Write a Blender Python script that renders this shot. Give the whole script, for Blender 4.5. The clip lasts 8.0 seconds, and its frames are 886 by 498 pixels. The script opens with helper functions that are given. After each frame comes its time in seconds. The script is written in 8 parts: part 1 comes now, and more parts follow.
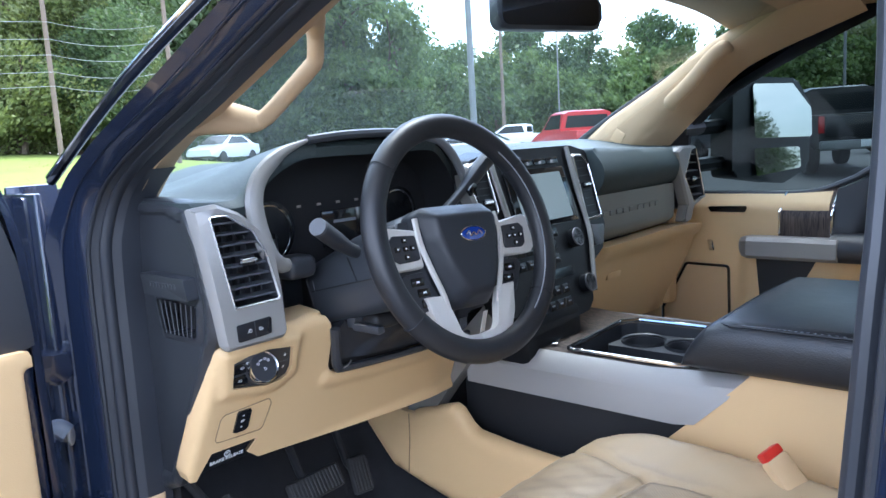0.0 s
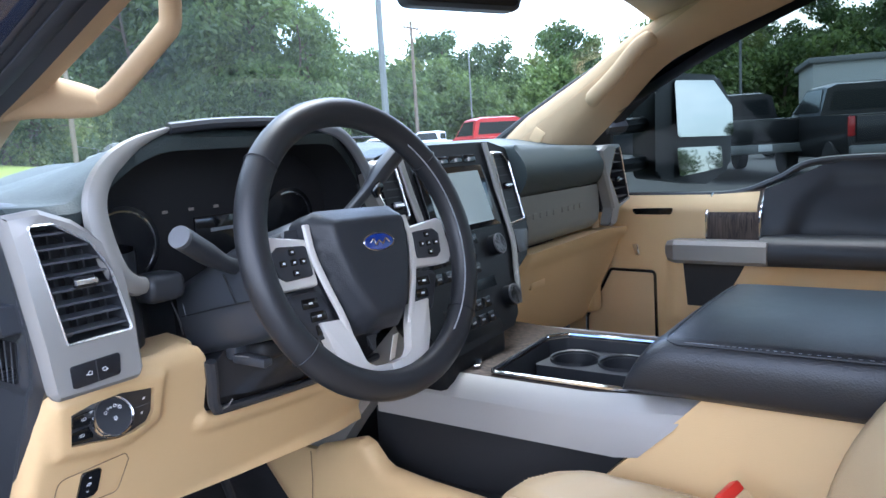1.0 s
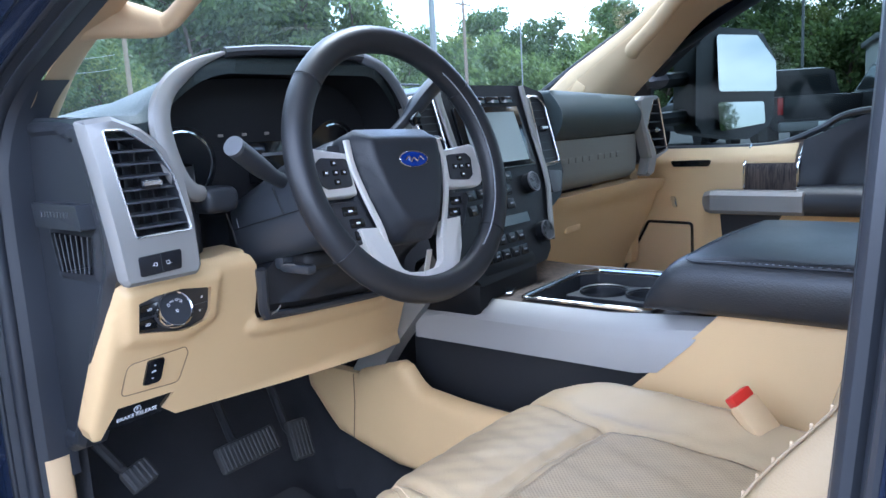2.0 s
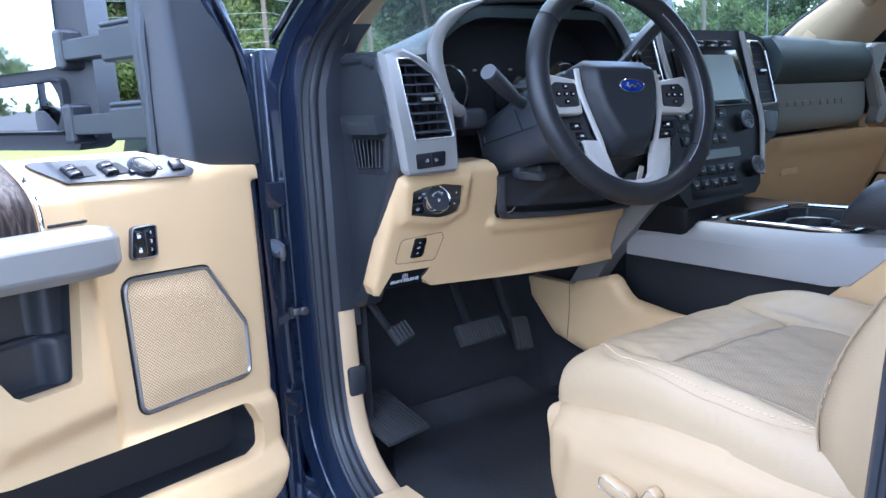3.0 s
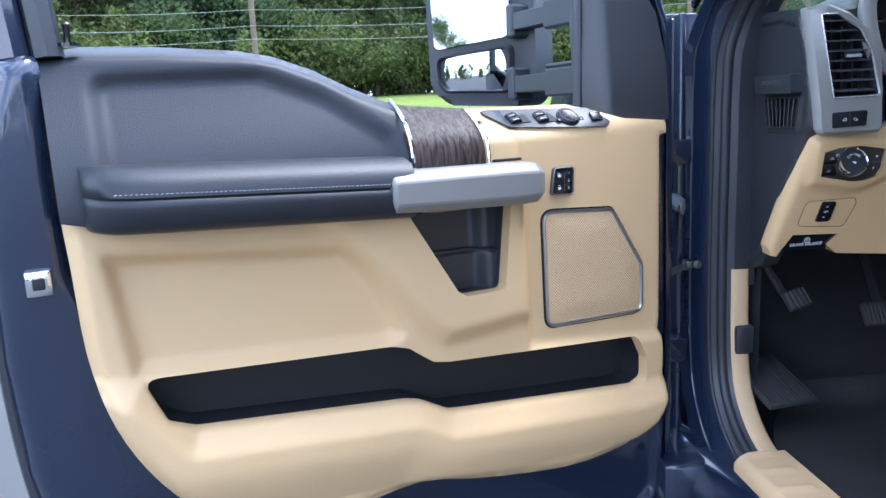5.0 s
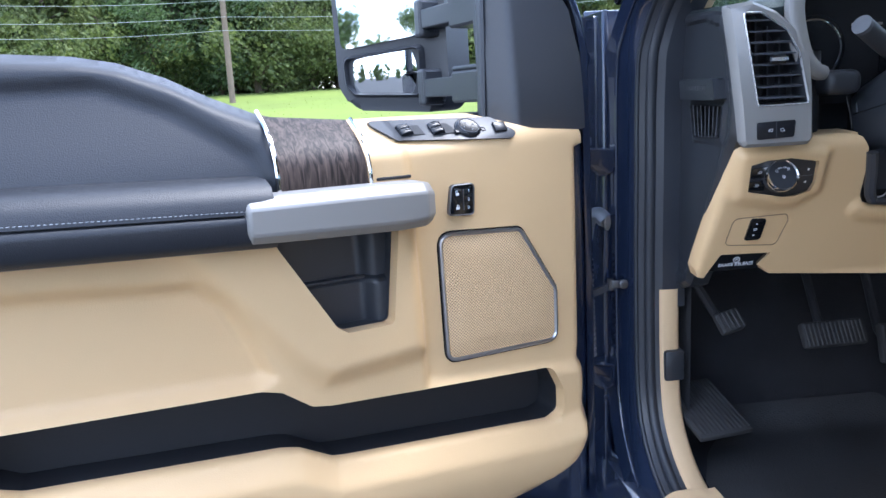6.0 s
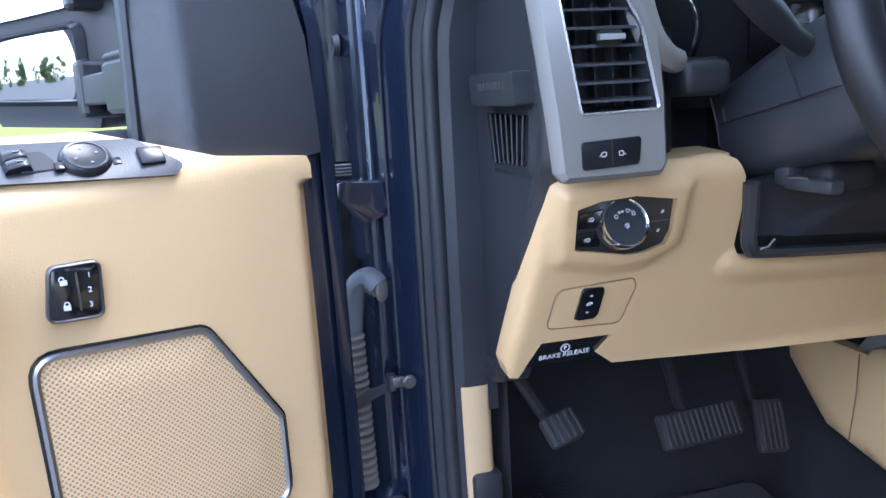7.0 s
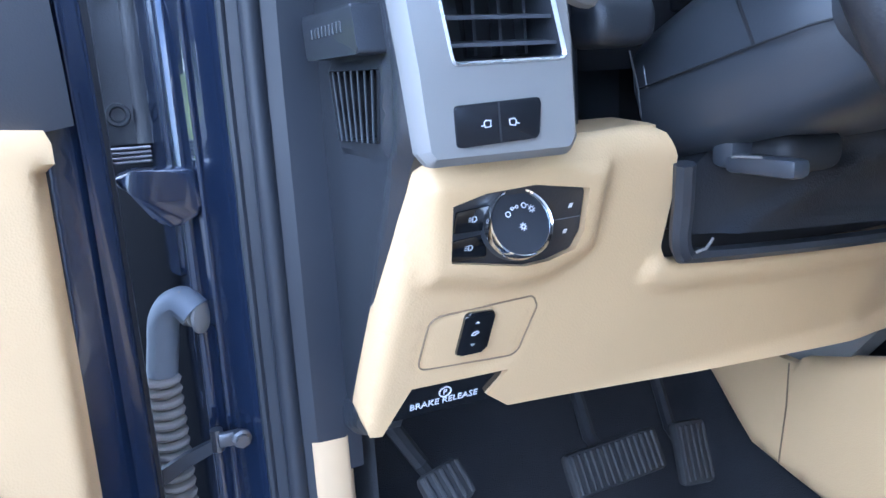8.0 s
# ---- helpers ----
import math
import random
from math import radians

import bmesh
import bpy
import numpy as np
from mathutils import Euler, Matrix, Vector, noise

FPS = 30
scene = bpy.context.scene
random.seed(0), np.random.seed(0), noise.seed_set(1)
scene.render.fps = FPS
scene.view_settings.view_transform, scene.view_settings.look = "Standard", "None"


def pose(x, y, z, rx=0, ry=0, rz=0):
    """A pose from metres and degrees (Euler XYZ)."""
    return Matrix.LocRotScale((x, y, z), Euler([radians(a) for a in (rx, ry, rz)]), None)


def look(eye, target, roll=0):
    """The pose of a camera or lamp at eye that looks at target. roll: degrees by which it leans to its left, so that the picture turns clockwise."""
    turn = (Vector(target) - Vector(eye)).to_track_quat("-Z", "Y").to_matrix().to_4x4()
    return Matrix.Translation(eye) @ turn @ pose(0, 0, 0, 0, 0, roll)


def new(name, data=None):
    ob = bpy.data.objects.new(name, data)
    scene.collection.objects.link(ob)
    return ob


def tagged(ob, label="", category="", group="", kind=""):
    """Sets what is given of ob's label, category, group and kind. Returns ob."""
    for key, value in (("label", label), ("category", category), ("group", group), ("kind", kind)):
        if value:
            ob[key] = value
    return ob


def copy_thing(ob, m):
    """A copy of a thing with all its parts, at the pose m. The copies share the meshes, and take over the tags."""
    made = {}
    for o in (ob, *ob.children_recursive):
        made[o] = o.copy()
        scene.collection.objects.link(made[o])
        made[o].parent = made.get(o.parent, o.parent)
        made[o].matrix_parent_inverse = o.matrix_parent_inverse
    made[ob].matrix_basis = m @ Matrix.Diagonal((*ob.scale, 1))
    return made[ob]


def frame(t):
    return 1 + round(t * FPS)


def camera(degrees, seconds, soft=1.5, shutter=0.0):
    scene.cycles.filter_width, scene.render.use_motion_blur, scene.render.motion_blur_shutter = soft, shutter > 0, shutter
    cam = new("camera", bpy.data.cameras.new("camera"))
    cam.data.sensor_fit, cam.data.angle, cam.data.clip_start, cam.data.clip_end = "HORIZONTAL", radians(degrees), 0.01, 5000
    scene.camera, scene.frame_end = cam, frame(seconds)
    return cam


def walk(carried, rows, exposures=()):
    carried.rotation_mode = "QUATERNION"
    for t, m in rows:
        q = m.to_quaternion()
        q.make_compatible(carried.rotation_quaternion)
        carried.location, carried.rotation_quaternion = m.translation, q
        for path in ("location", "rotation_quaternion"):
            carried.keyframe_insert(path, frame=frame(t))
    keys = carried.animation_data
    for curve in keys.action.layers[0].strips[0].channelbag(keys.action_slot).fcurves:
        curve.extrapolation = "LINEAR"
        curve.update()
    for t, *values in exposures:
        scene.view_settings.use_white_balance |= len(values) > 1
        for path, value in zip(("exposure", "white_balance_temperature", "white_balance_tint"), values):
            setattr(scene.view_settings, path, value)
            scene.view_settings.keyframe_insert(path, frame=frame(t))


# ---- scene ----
cam = camera(61.0, 8.0)
PATH = [
    (0, (-1.3212, -0.8681, 1.5687), (0.1568, 0.4496, 1.2871), -3.43),
    (0.5, (-1.2097, -0.7913, 1.5579), (0.3554, 0.4254, 1.2928), -3.48),
    (1, (-1.1659, -0.7568, 1.5457), (0.4524, 0.3855, 1.2695), -3.52),
    (1.2, (-1.1600, -0.7519, 1.5442), (0.4699, 0.3713, 1.2583), -3.40),
    (2.3, (-1.2768, -0.8803, 1.4425), (0.1649, 0.4631, 1.1009), -3.36),
    (2.5, (-1.3190, -0.9222, 1.4278), (0.0451, 0.4978, 1.0773), -3.28),
    (3, (-1.4080, -1.0017, 1.4115), (-0.3072, 0.6277, 1.0463), -3.12),
    (3.5, (-1.4573, -1.0366, 1.4069), (-0.6778, 0.7680, 1.0387), -2.87),
    (4, (-1.4720, -1.1051, 1.3817), (-1.0389, 0.8147, 1.0261), -2.86),
    (4.5, (-1.4608, -1.1199, 1.3644), (-1.2517, 0.8401, 1.0254), -2.67),
    (4.7, (-1.4626, -1.1203, 1.3704), (-1.3044, 0.8424, 1.0197), -2.58),
    (5.8, (-1.3496, -1.0628, 1.3954), (-1.2368, 0.8961, 1.0083), -2.86),
    (6, (-1.3110, -0.9984, 1.3995), (-1.1264, 0.9539, 1.0067), -2.96),
    (6.5, (-1.1871, -0.7783, 1.3992), (-0.8248, 1.1514, 1.0184), -3.09),
    (7, (-1.0681, -0.5761, 1.3873), (-0.5213, 1.3072, 0.9944), -3.41),
    (7.5, (-0.9945, -0.4612, 1.3709), (-0.2676, 1.3554, 0.9570), -3.40),
    (8, (-0.9612, -0.3920, 1.3587), (-0.1676, 1.3914, 0.9231), -3.26),
]
walk(cam, [(t, look(eye, target, roll)) for t, eye, target, roll in PATH], exposures=[(0.0, 2.72, 5650, 13), (1.0, 2.86, 5800, 15), (2.5, 2.88, 5200, 13), (3.5, 2.30, 5150, 14), (4.5, 2.13, 5300, 12), (6.0, 2.21, 5500, 13), (6.5, 2.36, 5550, 15), (7.2, 2.77, 5200, 13), (8.0, 3.33, 4880, 12)])

# ---- world, sun, exposure ----
SUN_ELEV, SUN_AZ = 66.0, 74.0
world = bpy.data.worlds.new("sky")
scene.world = world
world.use_nodes = True
wn, wl = world.node_tree.nodes, world.node_tree.links
wn.clear()
sky = wn.new("ShaderNodeTexSky")
sky.sky_type = 'NISHITA'
sky.sun_disc = False
sky.sun_elevation, sky.sun_rotation = radians(SUN_ELEV), radians(SUN_AZ)
sky.dust_density = 1.5
wtc = wn.new("ShaderNodeTexCoord")
wmap = wn.new("ShaderNodeMapping")
wmap.inputs["Scale"].default_value = (1.0, 1.0, 2.6)
wcl = wn.new("ShaderNodeTexNoise")
wcl.inputs["Scale"].default_value = 2.3
wcl.inputs["Detail"].default_value = 9
wcl.inputs["Roughness"].default_value = 0.56
wramp = wn.new("ShaderNodeValToRGB")
wramp.color_ramp.elements[0].position, wramp.color_ramp.elements[1].position = 0.42, 0.60
wsh = wn.new("ShaderNodeTexNoise")
wsh.inputs["Scale"].default_value = 5.0
wsh.inputs["Detail"].default_value = 6
wsr = wn.new("ShaderNodeValToRGB")
wsr.color_ramp.elements[0].position, wsr.color_ramp.elements[1].position = 0.3, 0.7
wsr.color_ramp.elements[0].color = (4.6, 5.0, 5.7, 1)
wsr.color_ramp.elements[1].color = (9.0, 9.1, 9.4, 1)
wmix = wn.new("ShaderNodeMix")
wmix.data_type = 'RGBA'
wbg = wn.new("ShaderNodeBackground")
wbg.inputs["Strength"].default_value = 0.15
wout = wn.new("ShaderNodeOutputWorld")
wl.new(wtc.outputs["Generated"], wmap.inputs["Vector"])
wl.new(wmap.outputs["Vector"], wcl.inputs["Vector"])
wl.new(wmap.outputs["Vector"], wsh.inputs["Vector"])
wl.new(wcl.outputs["Fac"], wramp.inputs["Fac"])
wl.new(wsh.outputs["Fac"], wsr.inputs["Fac"])
wl.new(wramp.outputs["Color"], wmix.inputs["Factor"])
wl.new(sky.outputs["Color"], wmix.inputs["A"])
wl.new(wsr.outputs["Color"], wmix.inputs["B"])
wl.new(wmix.outputs["Result"], wbg.inputs["Color"])
wl.new(wbg.outputs["Background"], wout.inputs["Surface"])

sun = new("sun", bpy.data.lights.new("sun", 'SUN'))
sun.data.energy, sun.data.angle, sun.data.color = 1.05, radians(26), (1.0, 0.95, 0.87)
_az, _el = radians(SUN_AZ), radians(SUN_ELEV)
sun.matrix_world = look((9 * math.sin(_az) * math.cos(_el), 9 * math.cos(_az) * math.cos(_el), 9 * math.sin(_el)), (0, 0, 0))


# ---- materials ----
def mat(name, base, rough=0.5, metal=0.0, bump=0.0, grain=400.0, var=0.12, blotch=6.0, coat=0.0, sheen=0.0, spec=0.5,
        voronoi=False, rvar=0.1, coords="Object"):
    """Principled surface with fine grain relief and a soft, larger variation of colour and gloss."""
    m = bpy.data.materials.new(name)
    m.use_nodes = True
    n, l = m.node_tree.nodes, m.node_tree.links
    p = n["Principled BSDF"]
    p.inputs["Metallic"].default_value = metal
    p.inputs["Coat Weight"].default_value = coat
    p.inputs["Coat Roughness"].default_value = 0.06
    p.inputs["Sheen Weight"].default_value = sheen
    p.inputs["Specular IOR Level"].default_value = spec
    tc = n.new("ShaderNodeTexCoord")
    big = n.new("ShaderNodeTexNoise")
    big.inputs["Scale"].default_value, big.inputs["Detail"].default_value = blotch, 5
    l.new(tc.outputs[coords], big.inputs["Vector"])
    mr = n.new("ShaderNodeMapRange")
    mr.inputs["To Min"].default_value, mr.inputs["To Max"].default_value = 1 - var, 1 + var
    l.new(big.outputs["Fac"], mr.inputs["Value"])
    mix = n.new("ShaderNodeMix")
    mix.data_type, mix.blend_type = 'RGBA', 'MULTIPLY'
    mix.inputs["Factor"].default_value = 1.0
    mix.inputs["A"].default_value = (*base, 1)
    l.new(mr.outputs["Result"], mix.inputs["B"])
    l.new(mix.outputs["Result"], p.inputs["Base Color"])
    rr = n.new("ShaderNodeMapRange")
    rr.inputs["To Min"].default_value, rr.inputs["To Max"].default_value = max(rough - rvar, 0.02), min(rough + rvar, 1)
    l.new(big.outputs["Fac"], rr.inputs["Value"])
    l.new(rr.outputs["Result"], p.inputs["Roughness"])
    if bump:
        t = n.new("ShaderNodeTexVoronoi" if voronoi else "ShaderNodeTexNoise")
        t.inputs["Scale"].default_value = grain
        l.new(tc.outputs[coords], t.inputs["Vector"])
        b = n.new("ShaderNodeBump")
        b.inputs["Strength"].default_value, b.inputs["Distance"].default_value = bump, 0.002
        l.new(t.outputs["Distance" if voronoi else "Fac"], b.inputs["Height"])
        l.new(b.outputs["Normal"], p.inputs["Normal"])
    return m


def glass_mat(name, tint, gloss=0.08, rough=0.0, edge=0.75):
    """Thin glazing: tinted see-through with a Fresnel reflection."""
    m = bpy.data.materials.new(name)
    m.use_nodes = True
    n, l = m.node_tree.nodes, m.node_tree.links
    n.clear()
    o = n.new("ShaderNodeOutputMaterial")
    tr = n.new("ShaderNodeBsdfTransparent")
    tr.inputs["Color"].default_value = (*tint, 1)
    gl = n.new("ShaderNodeBsdfGlossy")
    gl.inputs["Roughness"].default_value = rough
    lw = n.new("ShaderNodeLayerWeight")
    lw.inputs["Blend"].default_value = 0.5
    pw = n.new("ShaderNodeMath")
    pw.operation = 'POWER'
    pw.inputs[1].default_value = 4.0
    fr = n.new("ShaderNodeMapRange")
    fr.inputs["To Min"].default_value, fr.inputs["To Max"].default_value = gloss, edge
    l.new(lw.outputs["Facing"], pw.inputs[0])
    l.new(pw.outputs[0], fr.inputs["Value"])
    mx = n.new("ShaderNodeMixShader")
    l.new(fr.outputs["Result"], mx.inputs["Fac"])
    l.new(tr.outputs["BSDF"], mx.inputs[1])
    l.new(gl.outputs["BSDF"], mx.inputs[2])
    l.new(mx.outputs["Shader"], o.inputs["Surface"])
    return m


def wood_mat(name):
    m = mat(name, (0.10, 0.062, 0.045), 0.55, coat=0.0, spec=0.35)
    n, l = m.node_tree.nodes, m.node_tree.links
    p = n["Principled BSDF"]
    tc = n.new("ShaderNodeTexCoord")
    mp = n.new("ShaderNodeMapping")
    mp.inputs["Scale"].default_value = (170, 90, 14)
    t = n.new("ShaderNodeTexNoise")
    t.inputs["Scale"].default_value, t.inputs["Detail"].default_value = 1.0, 6
    t.inputs["Distortion"].default_value = 1.1
    r = n.new("ShaderNodeValToRGB")
    r.color_ramp.elements[0].position, r.color_ramp.elements[1].position = 0.38, 0.63
    r.color_ramp.elements[0].color, r.color_ramp.elements[1].color = (0.012, 0.0075, 0.006, 1), (0.088, 0.062, 0.050, 1)
    l.new(tc.outputs["Object"], mp.inputs["Vector"])
    l.new(mp.outputs["Vector"], t.inputs["Vector"])
    l.new(t.outputs["Fac"], r.inputs["Fac"])
    l.new(r.outputs["Color"], p.inputs["Base Color"])
    return m


def mesh_mat(name, base, dark, scale, axis_scale=(1, 0, 1), turn=(0, 45, 0), amount=0.5):
    """A finely perforated surface: small dark holes in rows."""
    m = mat(name, base, 0.6)
    n, l = m.node_tree.nodes, m.node_tree.links
    p = n["Principled BSDF"]
    tc = n.new("ShaderNodeTexCoord")
    mp = n.new("ShaderNodeMapping")
    mp.inputs["Rotation"].default_value = [radians(a) for a in turn]
    mp.inputs["Scale"].default_value = axis_scale
    v = n.new("ShaderNodeTexVoronoi")
    v.inputs["Scale"].default_value, v.inputs["Randomness"].default_value = scale, 0.0
    r = n.new("ShaderNodeValToRGB")
    r.color_ramp.elements[0].position, r.color_ramp.elements[1].position = 0.18, 0.42
    r.color_ramp.elements[0].color, r.color_ramp.elements[1].color = (*dark, 1), (*base, 1)
    b = n.new("ShaderNodeBump")
    b.inputs["Strength"].default_value, b.inputs["Distance"].default_value = amount, 0.002
    l.new(tc.outputs["Object"], mp.inputs["Vector"])
    l.new(mp.outputs["Vector"], v.inputs["Vector"])
    l.new(v.outputs["Distance"], r.inputs["Fac"])
    l.new(v.outputs["Distance"], b.inputs["Height"])
    l.new(r.outputs["Color"], p.inputs["Base Color"])
    l.new(b.outputs["Normal"], p.inputs["Normal"])
    return m


BEIGE = (0.66, 0.458, 0.238)
M_BEIGE = mat("beige_plastic", BEIGE, 0.52, bump=0.11, grain=620, var=0.05, voronoi=True)
M_BEIGE2 = mat("beige_trim", (0.63, 0.445, 0.25), 0.6, bump=0.12, grain=800, var=0.05)
M_LEATHER = mat("beige_leather", (0.455, 0.335, 0.195), 0.46, bump=0.13, grain=520, var=0.07, voronoi=True)
M_PERF = mesh_mat("perforated_leather", (0.43, 0.318, 0.19), (0.33, 0.242, 0.145), 260, (1, 1, 0), (0, 0, 45), 0.25)
M_PILLAR = mat("pillar_fabric", (0.50, 0.35, 0.205), 0.85, bump=0.25, grain=900, var=0.06)
M_BLACK = mat("black_plastic", (0.027, 0.030, 0.036), 0.40, bump=0.08, grain=700, var=0.2, voronoi=True, spec=0.65)
M_BLACKPAD = mat("black_soft_vinyl", (0.019, 0.0215, 0.027), 0.43, bump=0.13, grain=640, var=0.2, voronoi=True, spec=0.4)
M_DASH = mat("dash_top_vinyl", (0.040, 0.054, 0.055), 0.55, spec=0.35, bump=0.3, grain=520, var=0.15, voronoi=True)
M_GLOSSBLACK = mat("gloss_black", (0.008, 0.009, 0.011), 0.12, var=0.1, rvar=0.04, coat=0.4)
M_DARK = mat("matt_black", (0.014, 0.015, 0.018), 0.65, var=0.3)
M_RUBBER = mat("rubber", (0.027, 0.030, 0.037), 0.40, spec=0.6, bump=0.04, grain=300, var=0.25)
M_SILVER = mat("satin_silver_paint", (0.255, 0.248, 0.236), 0.46, metal=0.28, bump=0.03, grain=1500, var=0.04)
M_CHROME = mat("chrome", (0.78, 0.79, 0.80), 0.09, metal=1.0, var=0.03, rvar=0.04)
M_BLUE = mat("blue_metallic_paint", (0.016, 0.025, 0.053), 0.24, metal=0.25, bump=0.02, grain=2500, var=0.12, coat=1.0)
M_WOOD = wood_mat("dark_wood_veneer")
M_GRILLE = mesh_mat("speaker_mesh", (0.70, 0.49, 0.27), (0.30, 0.20, 0.105), 300)
M_CARPET = mat("black_carpet", (0.019, 0.020, 0.024), 0.95, bump=0.9, grain=700, var=0.75, blotch=13)
M_MAT = mat("rubber_mat", (0.022, 0.023, 0.025), 0.65, bump=0.5, grain=260, var=0.8, blotch=12)
# pale grey: the reflection on the dead screen is put into the base colour
M_SCREEN = mat("screen_reflection_grey", (0.21, 0.245, 0.245), 0.22, var=0.05, coat=0.5)
M_WHITE = mat("white_print", (0.75, 0.76, 0.78), 0.5, var=0.03)
M_RED = mat("red_plastic", (0.62, 0.03, 0.02), 0.4, var=0.08)
M_BADGE = mat("blue_enamel", (0.010, 0.035, 0.22), 0.15, var=0.05, coat=0.8)
M_STITCH = mat("stitch_thread", (0.30, 0.32, 0.35), 0.8, var=0.1)
M_VALANCE = mat("tan_seat_plastic", (0.475, 0.338, 0.188), 0.5, bump=0.10, grain=620, var=0.05, voronoi=True)
M_STITCHB = mat("beige_thread", (0.66, 0.50, 0.32), 0.8, var=0.1)
M_NICKEL = mat("satin_nickel", (0.48, 0.48, 0.49), 0.30, metal=1.0, var=0.08, rvar=0.06)
M_STEEL = mat("dull_steel", (0.17, 0.17, 0.18), 0.40, metal=0.9, bump=0.1, grain=200, var=0.2)
M_GREY = mat("grey_plastic", (0.19, 0.205, 0.23), 0.45, var=0.15)
M_BOOT = mat("grey_rubber_boot", (0.26, 0.235, 0.21), 0.6, var=0.2)
M_MIRROR = mat("mirror_glass", (0.62, 0.64, 0.65), 0.015, metal=1.0, var=0.01, rvar=0.01)
M_WINDSHIELD = glass_mat("windshield_glass", (0.78, 0.86, 0.85), 0.06)
M_TINT = glass_mat("tinted_glass", (0.145, 0.18, 0.172), 0.006, 0.0, 0.06)
M_PAPER = mat("paper_tag", (0.75, 0.73, 0.68), 0.8, var=0.1)
M_STACK = mat("dark_stack_plastic", (0.008, 0.009, 0.011), 0.4, bump=0.1, grain=700, var=0.2, voronoi=True, spec=0.22)
M_SEAM = mat("seam_shadow", (0.22, 0.15, 0.085), 0.8, var=0.1)
M_CAVITY = mat("dark_grey_panel", (0.050, 0.054, 0.062), 0.5, bump=0.1, grain=400, var=0.2)
M_BUTTON = mat("satin_black_button", (0.012, 0.013, 0.016), 0.25, var=0.15, spec=0.35)
M_SEATSEAM = mat("seat_seam", (0.40, 0.29, 0.175), 0.8, var=0.1)
M_SPOKE = mat("bright_satin_silver", (0.68, 0.67, 0.64), 0.36, metal=0.3, var=0.03)
M_RAIL = mat("satin_silver_rail", (0.34, 0.33, 0.318), 0.55, metal=0.2, bump=0.03, grain=1500, var=0.04)
M_BRIGHT = mat("bright_trim", (0.66, 0.67, 0.68), 0.25, metal=0.8, var=0.03)
M_PEDAL = mat("dusty_rubber", (0.028, 0.028, 0.029), 0.7, bump=0.2, grain=300, var=0.4, blotch=30)
M_TIP = mat("grey_stalk_cap", (0.085, 0.09, 0.10), 0.45, var=0.1)
M_LIDSKIN = mat("grained_black_leather", (0.022, 0.024, 0.028), 0.36, bump=0.16, grain=420, var=0.2, voronoi=True, spec=0.5)
M_SHROUD = mat("smooth_black_plastic", (0.038, 0.043, 0.052), 0.36, bump=0.05, grain=900, var=0.15, voronoi=True, spec=0.6)


# ---- shaping tools ----
def part(name, bm, material, parent=None, label="", smooth=True, angle=35.0):
    """Links a bmesh as one mesh object under its thing."""
    me = bpy.data.meshes.new(name)
    bmesh.ops.recalc_face_normals(bm, faces=bm.faces)
    bm.to_mesh(me)
    bm.free()
    me.materials.append(material)
    if smooth:
        me.shade_smooth()
        if angle < 180:
            me.set_sharp_from_angle(angle=radians(angle))
    ob = new(name, me)
    ob.parent = parent
    if label:
        tagged(ob, label)
    return ob


def thing(name, label, category, group="", kind="", m=None):
    ob = new(name)
    ob.empty_display_size = 0.05
    if m is not None:
        ob.matrix_world = m
    return tagged(ob, label, category, group, kind)


def rbox(size, at=(0, 0, 0), bevel=0.004, seg=2, m=None):
    """A box with rounded edges."""
    bm = bmesh.new()
    bmesh.ops.create_cube(bm, size=1)
    bmesh.ops.scale(bm, vec=size, verts=bm.verts)
    if bevel:
        bmesh.ops.bevel(bm, geom=list(bm.edges), offset=min(bevel, 0.49 * min(size)), segments=seg, profile=0.5, affect='EDGES')
    if m is not None:
        bmesh.ops.transform(bm, matrix=m, verts=bm.verts)
    bmesh.ops.translate(bm, vec=at, verts=bm.verts)
    return bm


def join(*bms):
    out = bmesh.new()
    for b in bms:
        me = bpy.data.meshes.new("tmp")
        b.to_mesh(me)
        b.free()
        out.from_mesh(me)
        bpy.data.meshes.remove(me)
    return out


def moved(bm, m):
    bmesh.ops.transform(bm, matrix=m, verts=bm.verts)
    return bm


def fillet(pts, r, seg=5):
    """Rounds the corners of a closed polygon. r: one radius or one for each corner."""
    out, k = [], len(pts)
    for i in range(k):
        p, a, b = Vector(pts[i]), Vector(pts[i - 1]), Vector(pts[(i + 1) % k])
        ri = r[i] if isinstance(r, (list, tuple)) else r
        u, v = a - p, b - p
        lu, lv = u.length, v.length
        if ri <= 0 or lu < 1e-6 or lv < 1e-6:
            out.append(tuple(p))
            continue
        u, v = u / lu, v / lv
        c = max(-0.9999, min(0.9999, u.dot(v)))
        half = math.acos(c) / 2
        d = min(ri / math.tan(half), 0.48 * lu, 0.48 * lv)
        for s in range(seg + 1):
            f = s / seg
            out.append(tuple((p + u * d) * (1 - f) ** 2 + p * 2 * f * (1 - f) + (p + v * d) * f * f))
    return out


def spline(pts, seg=8, closed=False):
    """Points along a smooth curve through pts."""
    P = [Vector(p) for p in pts]
    k, out = len(P), []
    for i in range(k if closed else k - 1):
        a, b = P[i], P[(i + 1) % k]
        p0 = P[i - 1] if closed or i > 0 else a * 2 - b
        p3 = P[(i + 2) % k] if closed or i < k - 2 else b * 2 - a
        for s in range(seg):
            t = s / seg
            out.append(0.5 * (2 * a + (b - p0) * t + (2 * p0 - 5 * a + 4 * b - p3) * t * t + (3 * a - p0 - 3 * b + p3) * t ** 3))
    if not closed:
        out.append(P[-1])
    return out


